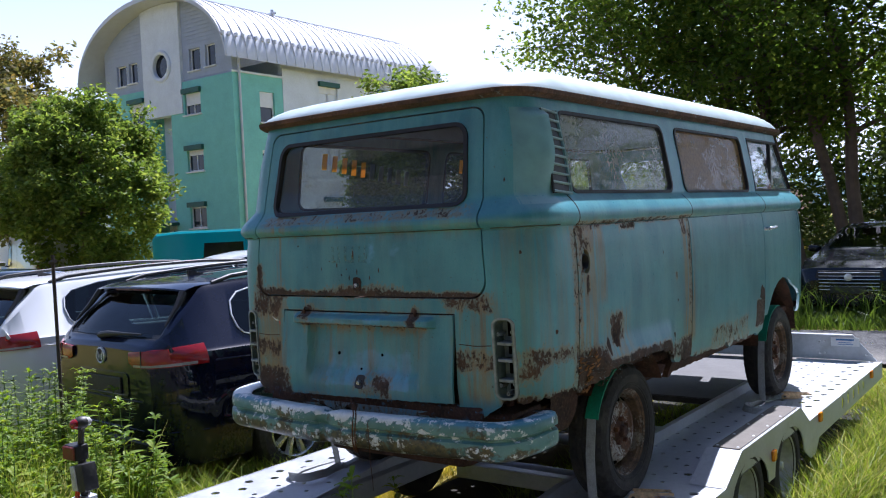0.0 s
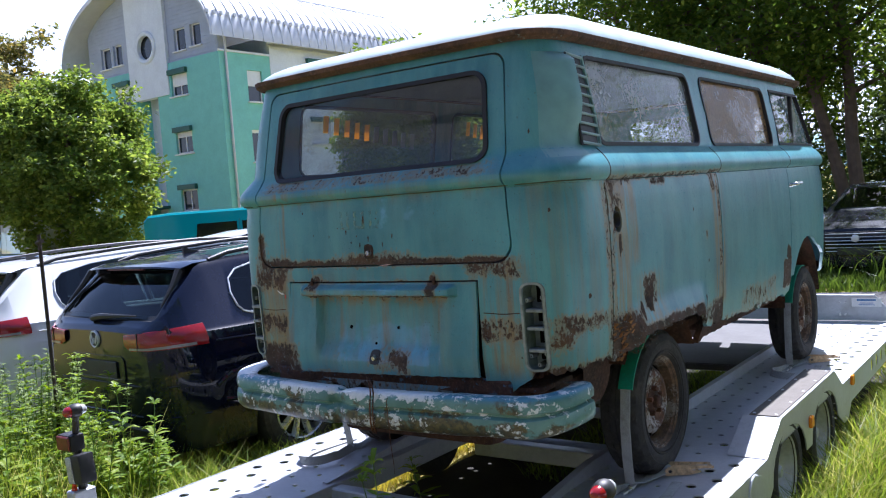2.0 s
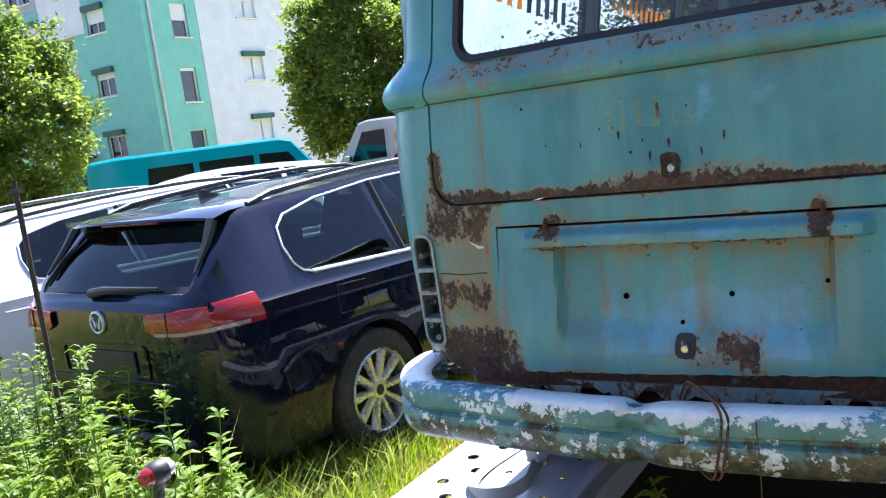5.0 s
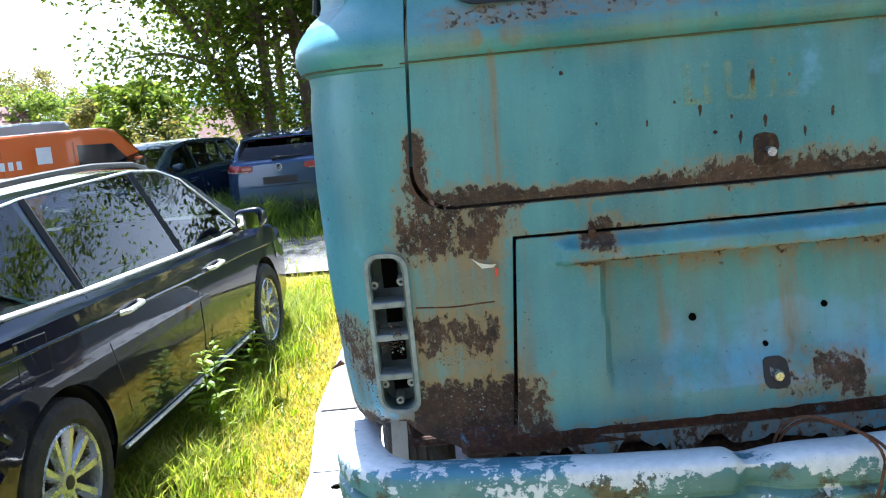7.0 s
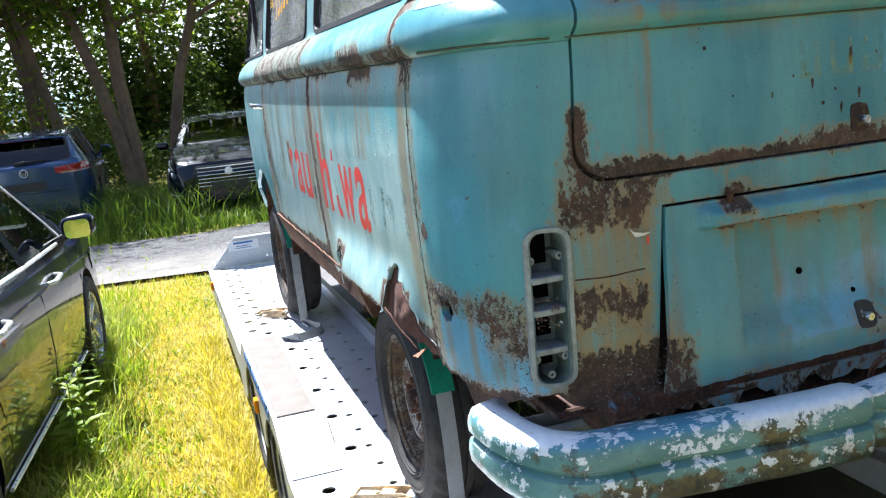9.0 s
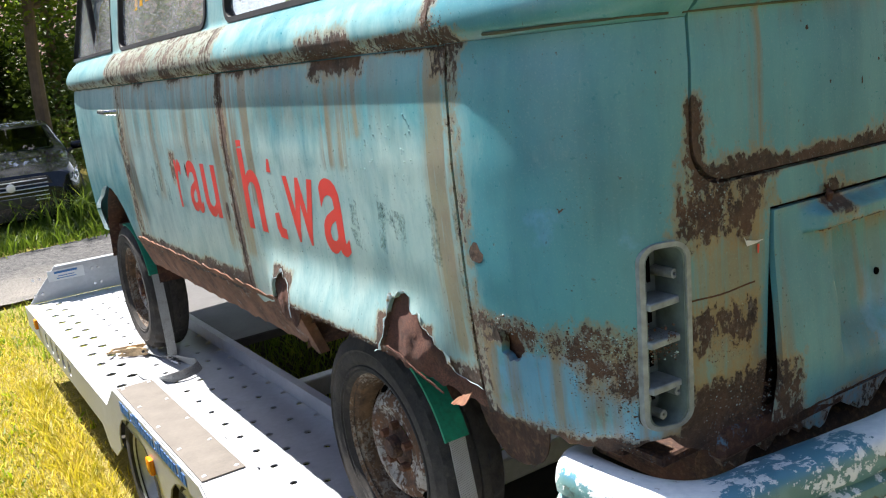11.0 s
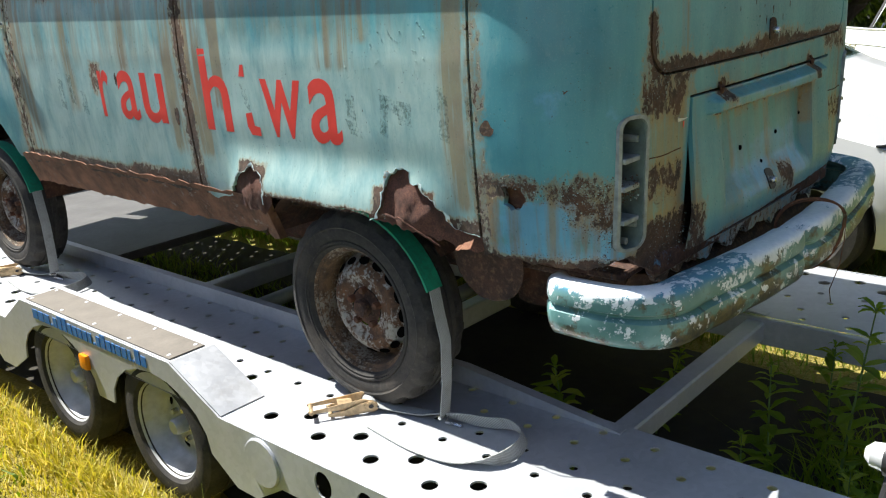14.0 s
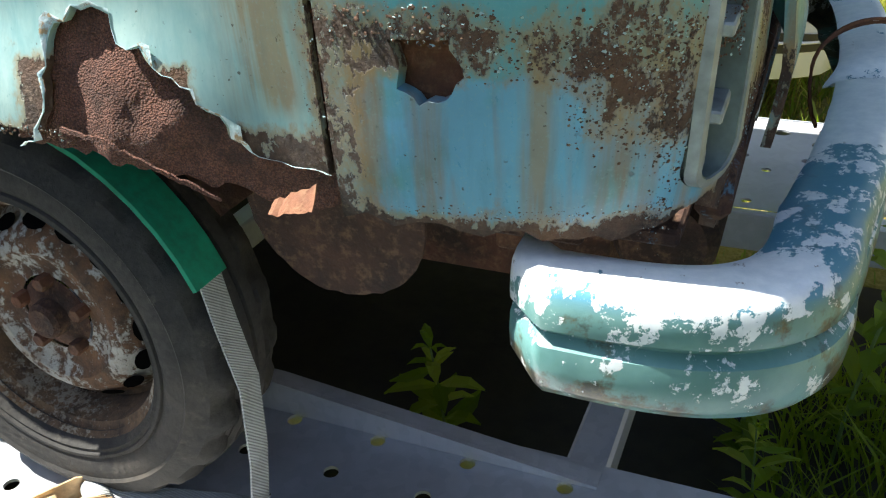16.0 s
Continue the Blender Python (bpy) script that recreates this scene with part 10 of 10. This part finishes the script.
tree("dark-trunked tree shading the hedge behind the white cars", (11.8, 7.4), 13, 0.2, (4.4, 7.2, 5.0), 15000, 0.28, M_LEAF_DARK, (0.2, 0.3), 0.3, 14, "trees", 56)
# crowns filled out to keep sky light off the van's right flank
tree("broad tree beyond the white cars, enlarged to block sky light", (15.5, 5.2), 14, 0.34, (5.5, 7.5, 6.6), 24000, 0.34, M_LEAF_DARK, (0, 0), 0.2, 13, "trees", 51)
tree("broad tree beyond the white cars, enlarged to block sky light", (16.5, 10.0), 14, 0.3, (5.0, 7.4, 6.4), 20000, 0.34, M_LEAF_DARK, (0, 0), 0.2, 13, "trees", 52)
# these two are added out of view, only to block sky light
tree("broad tree beyond the white cars, enlarged to block sky light", (15.5, -2.5), 14, 0.3, (5.5, 7.4, 6.4), 24000, 0.34, M_LEAF_DARK, (0, 0), 0.2, 12, "trees", 53)
tree("broad tree beyond the white cars, enlarged to block sky light", (14.5, -10.0), 14, 0.3, (5.5, 7.4, 6.4), 22000, 0.36, M_LEAF_DARK, (0, 0), 0.2, 12, "trees", 54)
for i, (x, y, h, cr) in enumerate(((-25.5, 53, 4.6, 2.6), (-20.5, 56, 4.4, 2.8), (-24, 60, 5.0, 3), (-31, 64, 7, 4.2), (-11, 30, 3.3, 1.7), (-17.5, 44, 3.8, 2.4), (-38, 72, 7, 4.5))):
    tree("rounded field tree on the slope", (x, y), h, 0.14, (cr, h * 0.55, h * 0.5), 9000, 0.24, M_LEAF_OLIVE if i % 2 else M_LEAF_MAPLE, (0, 0), 0.15, 8, "field trees", 70 + i, dense=160)


def bushes(label, spots, size, material, n):
    """Undergrowth: leaf clumps on the ground, in one mesh."""
    pts = []
    for x, y, r, h in spots:
        q = RNG.normal(size=(n, 3))
        q /= np.linalg.norm(q, axis=1, keepdims=True)
        rad = RNG.uniform(0.3, 1.0, (n, 1)) ** 0.5
        q = q * rad * np.array([r, r, h]) + np.array([x, y, 0])
        q[:, 2] = np.abs(q[:, 2]) * (1 + 0.25 * np.sin(q[:, 0] * 4 + q[:, 1] * 3))
        pts.append(q)
    ob = leaf_sheet("undergrowth", np.concatenate(pts), size, material)
    return tagged(ob, label, "bushes", kind="stuff")


bushes("sunlit undergrowth behind the grove", [(-12.5 + i * 1.3 + RNG.uniform(-0.5, 0.5), 28.5 + RNG.uniform(-1.5, 2.5), 1.7, RNG.uniform(1.2, 2.3)) for i in range(17)], 0.17, M_LEAF_OLIVE, 1500)
bushes("dark hedge behind the grove", [(-5.0 + i * 0.9 + RNG.uniform(-0.4, 0.4), 25.0 + RNG.uniform(-0.8, 1.2), 1.2, RNG.uniform(3.4, 6.4)) for i in range(15)], 0.19, M_LEAF_HEDGE, 2000)
bushes("shady undergrowth among the trunks", [(-3 + i * 1.0 + RNG.uniform(-0.5, 0.5), 20.6 + RNG.uniform(-0.8, 2.6), 1.0, RNG.uniform(0.9, 2.8)) for i in range(15)], 0.13, M_LEAF_HEDGE, 900)
bushes("dark hedge behind the white cars", [(12.6 + RNG.uniform(-0.5, 1.2), -3 + i * 0.6, 1.2, RNG.uniform(2.6, 4.4)) for i in range(22)], 0.17, M_LEAF_HEDGE, 2200)
bushes("shrubs and meadow slope beyond the car park", [(-22 + i * 1.7 + RNG.uniform(-0.8, 0.8), 27 + RNG.uniform(-2, 3), 1.4, RNG.uniform(0.7, 1.6)) for i in range(12)], 0.22, M_LEAF_OLIVE, 350)


# broad-leaved weeds
def weed_mesh(seed, h, pairs, leaf, mat=M_LEAF_WEED):
    rs = random.Random(seed)
    root = thing("weed_plant", "tall green weed with pairs of narrow leaves", "plant", (0, 0, 0), 0, 0, "weeds")
    bm = bmesh.new()
    pts = [Vector((0.05 * h * math.sin(k * 2.2 + seed), 0.05 * h * math.cos(k * 1.7 + seed) - 0.05 * h, h * k)) for k in (0, 0.25, 0.5, 0.75, 1)]
    pts = [p - pts[0] for p in pts]
    pipe(bm, pts, [0.005, 0.0045, 0.004, 0.003, 0.002], 5)
    part("stem", bm, M_STEM, root)
    bm = bmesh.new()
    for j in range(pairs):
        k = min(1.0, max(0.1, 0.15 + 0.85 * j / (pairs - 1) + rs.uniform(-0.05, 0.05)))
        i = min(3, int(k * 4))
        c = pts[i].lerp(pts[i + 1], k * 4 - i)
        sz = leaf * (0.4 + 0.6 * math.sin(math.pi * min(1, k * 0.85 + 0.1)))
        for q in range(2 if k < 0.9 else 5):
            t = j * 1.9 + q * (math.pi if k < 0.9 else 1.257) + rs.uniform(-0.8, 0.8)
            lz = sz
            sz = lz * rs.uniform(0.55, 1.25)
            u = Vector((math.cos(t), math.sin(t), 0))
            w = Vector((-math.sin(t), math.cos(t), 0))
            rise = rs.uniform(-0.3, 1.0) if k < 0.9 else rs.uniform(0.6, 1.4)
            prev = None
            for m, (l, wd, dz) in enumerate(((0, 0.02, 0), (0.3, 0.17, 0.3 * rise), (0.65, 0.15, 0.42 * rise), (1.0, 0.01, 0.3 * rise))):
                p = c + u * sz * l + Vector((0, 0, sz * dz))
                row = [bm.verts.new(p - w * sz * wd + Vector((0, 0, sz * 0.04))), bm.verts.new(p), bm.verts.new(p + w * sz * wd + Vector((0, 0, sz * 0.04)))]
                if prev:
                    for e in range(2):
                        bm.faces.new((prev[e], prev[e + 1], row[e + 1], row[e]))
                prev = row
            sz = lz
    part("leaves", bm, mat, root, "", False)
    return root


W1, W2, W3 = weed_mesh(1, 0.72, 19, 0.10), weed_mesh(2, 0.52, 15, 0.115), weed_mesh(3, 0.86, 23, 0.105)
M_LEAF_FINE = leaf_mat("grey-green herb leaf", (0.13, 0.19, 0.06), (0.20, 0.26, 0.085), (0.30, 0.34, 0.13), 0.4)
W4 = weed_mesh(4, 0.88, 44, 0.06, M_LEAF_FINE)
W4["label"] = "bushy grey-green herb with many small leaves"
SPOTS = [(0.16, -0.22, 0), (0.32, -0.42, 2), (-0.05, -0.5, 1), (0.40, -0.1, 1), (-0.22, -0.35, 1), (0.05, -0.05, 1), (0.22, 0.45, 1), (-0.2, 0.55, 1), (0.36, -0.62, 2), (-0.36, -0.6, 1), (0.02, -0.72, 0), (-0.3, -0.1, 1)]
for i in range(84):
    SPOTS.append((-3.7 + 1.25 * RNG.uniform(), -1.0 + 1.35 * RNG.uniform(), 3))
for i in range(96):
    a, b = RNG.uniform(), RNG.uniform()
    SPOTS.append((-3.1 + 1.35 * a, -1.25 + 1.75 * b - 0.2 * a, int(RNG.integers(0, 3))))
for i in range(74):
    SPOTS.append((-3.9 + 2.1 * RNG.uniform(), -0.55 + 1.05 * RNG.uniform(), int(RNG.integers(0, 3))))
for i in range(7):
    SPOTS.append((-1.84 + RNG.uniform(-0.25, 0.0), 2.4 + RNG.uniform(0, 2.6), 1))
for i in range(10):
    SPOTS.append((1.35 + RNG.uniform(0, 1.2), 1.0 + RNG.uniform(0, 5.0), 1))
first = [True] * 4
for x, y, kind_ in SPOTS:
    src = (W1, W2, W3, W4)[kind_]
    sc = RNG.uniform(0.7, 1.1)
    m = pose(x, y, -0.02, RNG.uniform(-8, 8), RNG.uniform(-8, 8), RNG.uniform(0, 360))
    if first[kind_]:
        src.matrix_basis = m
        first[kind_] = False
        continue
    o = copy_thing(src, m)
    o.scale = (sc, sc, sc)


def grass(name, label, n, place, h, width, material, lean=0.5):
    """Blades of grass as one mesh; place(n) gives the roots."""
    p = place(n)
    n = len(p)
    hh = h * RNG.uniform(0.45, 1.3, (n, 1))
    t = RNG.uniform(0, 2 * math.pi, n)
    w = np.stack([np.cos(t), np.sin(t), np.zeros(n)], 1) * width * RNG.uniform(0.6, 1.4, (n, 1))
    b = RNG.normal(size=(n, 3)) * lean * hh
    b[:, 2] = 0
    up = np.array([0, 0, 1.0])
    v = np.empty((n, 5, 3))
    v[:, 0] = p - w
    v[:, 1] = p + w
    mid = p + up * hh * 0.6 + b * 0.35
    v[:, 2] = mid + w * 0.75
    v[:, 3] = mid - w * 0.75
    v[:, 4] = p + up * hh * 0.95 + b
    idx = np.arange(n * 5).reshape(n, 5)
    faces = idx[:, [0, 1, 2, 3]].tolist() + idx[:, [3, 2, 4]].tolist()
    me = bpy.data.meshes.new(name)
    me.from_pydata(v.reshape(-1, 3).tolist(), [], faces)
    return tagged(part_mesh(name, me, material, None, "", False), label, "grass", kind="stuff")


def area(x0, x1, y0, y1, clump=0.0):
    def f(n):
        q = np.stack([RNG.uniform(x0, x1, n), RNG.uniform(y0, y1, n), np.full(n, -0.03)], 1)
        q[:, 0] += RNG.normal(size=n) * 0.05 * (x1 - x0) * (x1 - x0 > 1.0)
        q[:, 1] += RNG.normal(size=n) * 0.06 * (y1 - y0) * (x1 - x0 > 1.0)
        if clump:
            c = np.stack([RNG.uniform(x0, x1, 60), RNG.uniform(y0, y1, 60)], 1)
            k = RNG.integers(0, 60, n)
            q[:, :2] = c[k] + RNG.normal(size=(n, 2)) * clump
        return q
    return f


def meadow(n):
    q = np.stack([RNG.uniform(-9, 10, n), RNG.uniform(-5.4, 7.0, n), np.full(n, -0.03)], 1)
    return q[(np.abs(q[:, 0]) > 1.16) | (q[:, 1] < -0.9) | (q[:, 1] > 5.1)]


grass("meadow_grass", "short patchy meadow grass all round the trailer", 95000, meadow, 0.05, 0.004, M_GRASS_DRY)
grass("short_grass", "short sunlit yellow-green grass beside the trailer", 42000, area(-2.6, -1.14, -0.5, 7.0), 0.05, 0.003, M_GRASS_DRY)
grass("short_grass", "short grass on the far side of the trailer", 30000, area(1.14, 3.4, 0.0, 7.0), 0.10, 0.004, M_LEAF_MAPLE)
grass("long_grass", "long grass in front of the parked cars", 17000, area(-3.6, -1.15, -2.2, 0.6), 0.30, 0.004, M_GRASS)
grass("meadow_stalks", "tall pale meadow stalks before the parked cars", 8000, area(-3.8, -1.75, -1.9, 0.0), 0.60, 0.0024, M_GRASS, 0.25)
grass("long_grass", "long grass under the navy car", 9000, area(-2.3, -1.85, 0.2, 6.0, 0.12), 0.20, 0.004, M_GRASS)
grass("long_grass", "long grass in front of the silver car", 14000, area(-7.0, -3.6, -1.6, 0.8), 0.35, 0.005, M_GRASS)
grass("tall_verge", "tall green verge beyond the drive", 46000, area(-9, 9, 10.4, 14.2), 0.22, 0.008, M_LEAF_VERGE)
grass("tufted_verge", "tufts of tall weeds before the black saloon", 11000, area(-5, 3, 10.7, 13.4, 0.28), 0.55, 0.010, M_LEAF_VERGE)
grass("track_grass", "grass growing up through the trailer", 1800, area(-0.48, 0.48, -1.2, -0.1), 0.22, 0.004, M_LEAF_WEED)
grass("shade_grass", "sparse green growth in the shade under the trailer", 6000, area(-0.5, 0.5, 1.7, 6.0), 0.12, 0.005, M_LEAF_MAPLE)
grass("shade_grass", "green growth beside the drawbar", 9000, area(-1.0, 1.0, 4.9, 7.0), 0.10, 0.004, M_GRASS)
grass("skirt_grass", "grass along the trailer's skirt", 4000, area(-1.30, -1.14, -0.4, 4.8), 0.11, 0.003, M_GRASS_DRY)
grass("skirt_grass", "long grass along the trailer's far skirt", 6000, area(1.14, 1.45, 0.6, 5.2), 0.28, 0.004, M_GRASS)
grass("field_grass", "meadow round the parked cars", 40000, area(-14, -2.6, 0.5, 12.0), 0.12, 0.006, M_GRASS)
grass("field_grass", "meadow beyond the white cars", 34000, area(2.6, 12, -3.0, 9.0), 0.2, 0.006, M_GRASS)
grass("clover", "patches of green clover in the short grass", 5000, area(-2.3, -1.2, 0.2, 7.2, 0.13), 0.05, 0.007, M_LEAF_WEED, 0.8)
grass("grass_tufts", "tufts of longer green grass beside the trailer", 2600, area(-2.25, -1.7, 0.0, 6.8, 0.07), 0.16, 0.004, M_LEAF_WEED, 0.5)
# iron post by the cars
bm = bmesh.new()
pipe(bm, [(-2.74, 0.17, -0.1), (-2.735, 0.17, 0.8), (-2.74, 0.17, 1.66)], 0.011, 8)
rod(bm, (-2.77, 0.17, 1.61), (-2.71, 0.17, 1.62), 0.014, 6)
tagged(part("iron_post", bm, M_WOODPOLE), "thin rusty iron post standing in the weeds", "post")
# leafy shrubs closing the view between the grove's trunks
bushes("dark leafy shrubs behind the grove's trunks", [(-2.4 + i * 0.75 + RNG.uniform(-0.3, 0.3), 26.8 + RNG.uniform(-0.6, 0.6), 1.1, RNG.uniform(4.2, 6.6)) for i in range(10)], 0.20, M_LEAF_HEDGE, 2400)
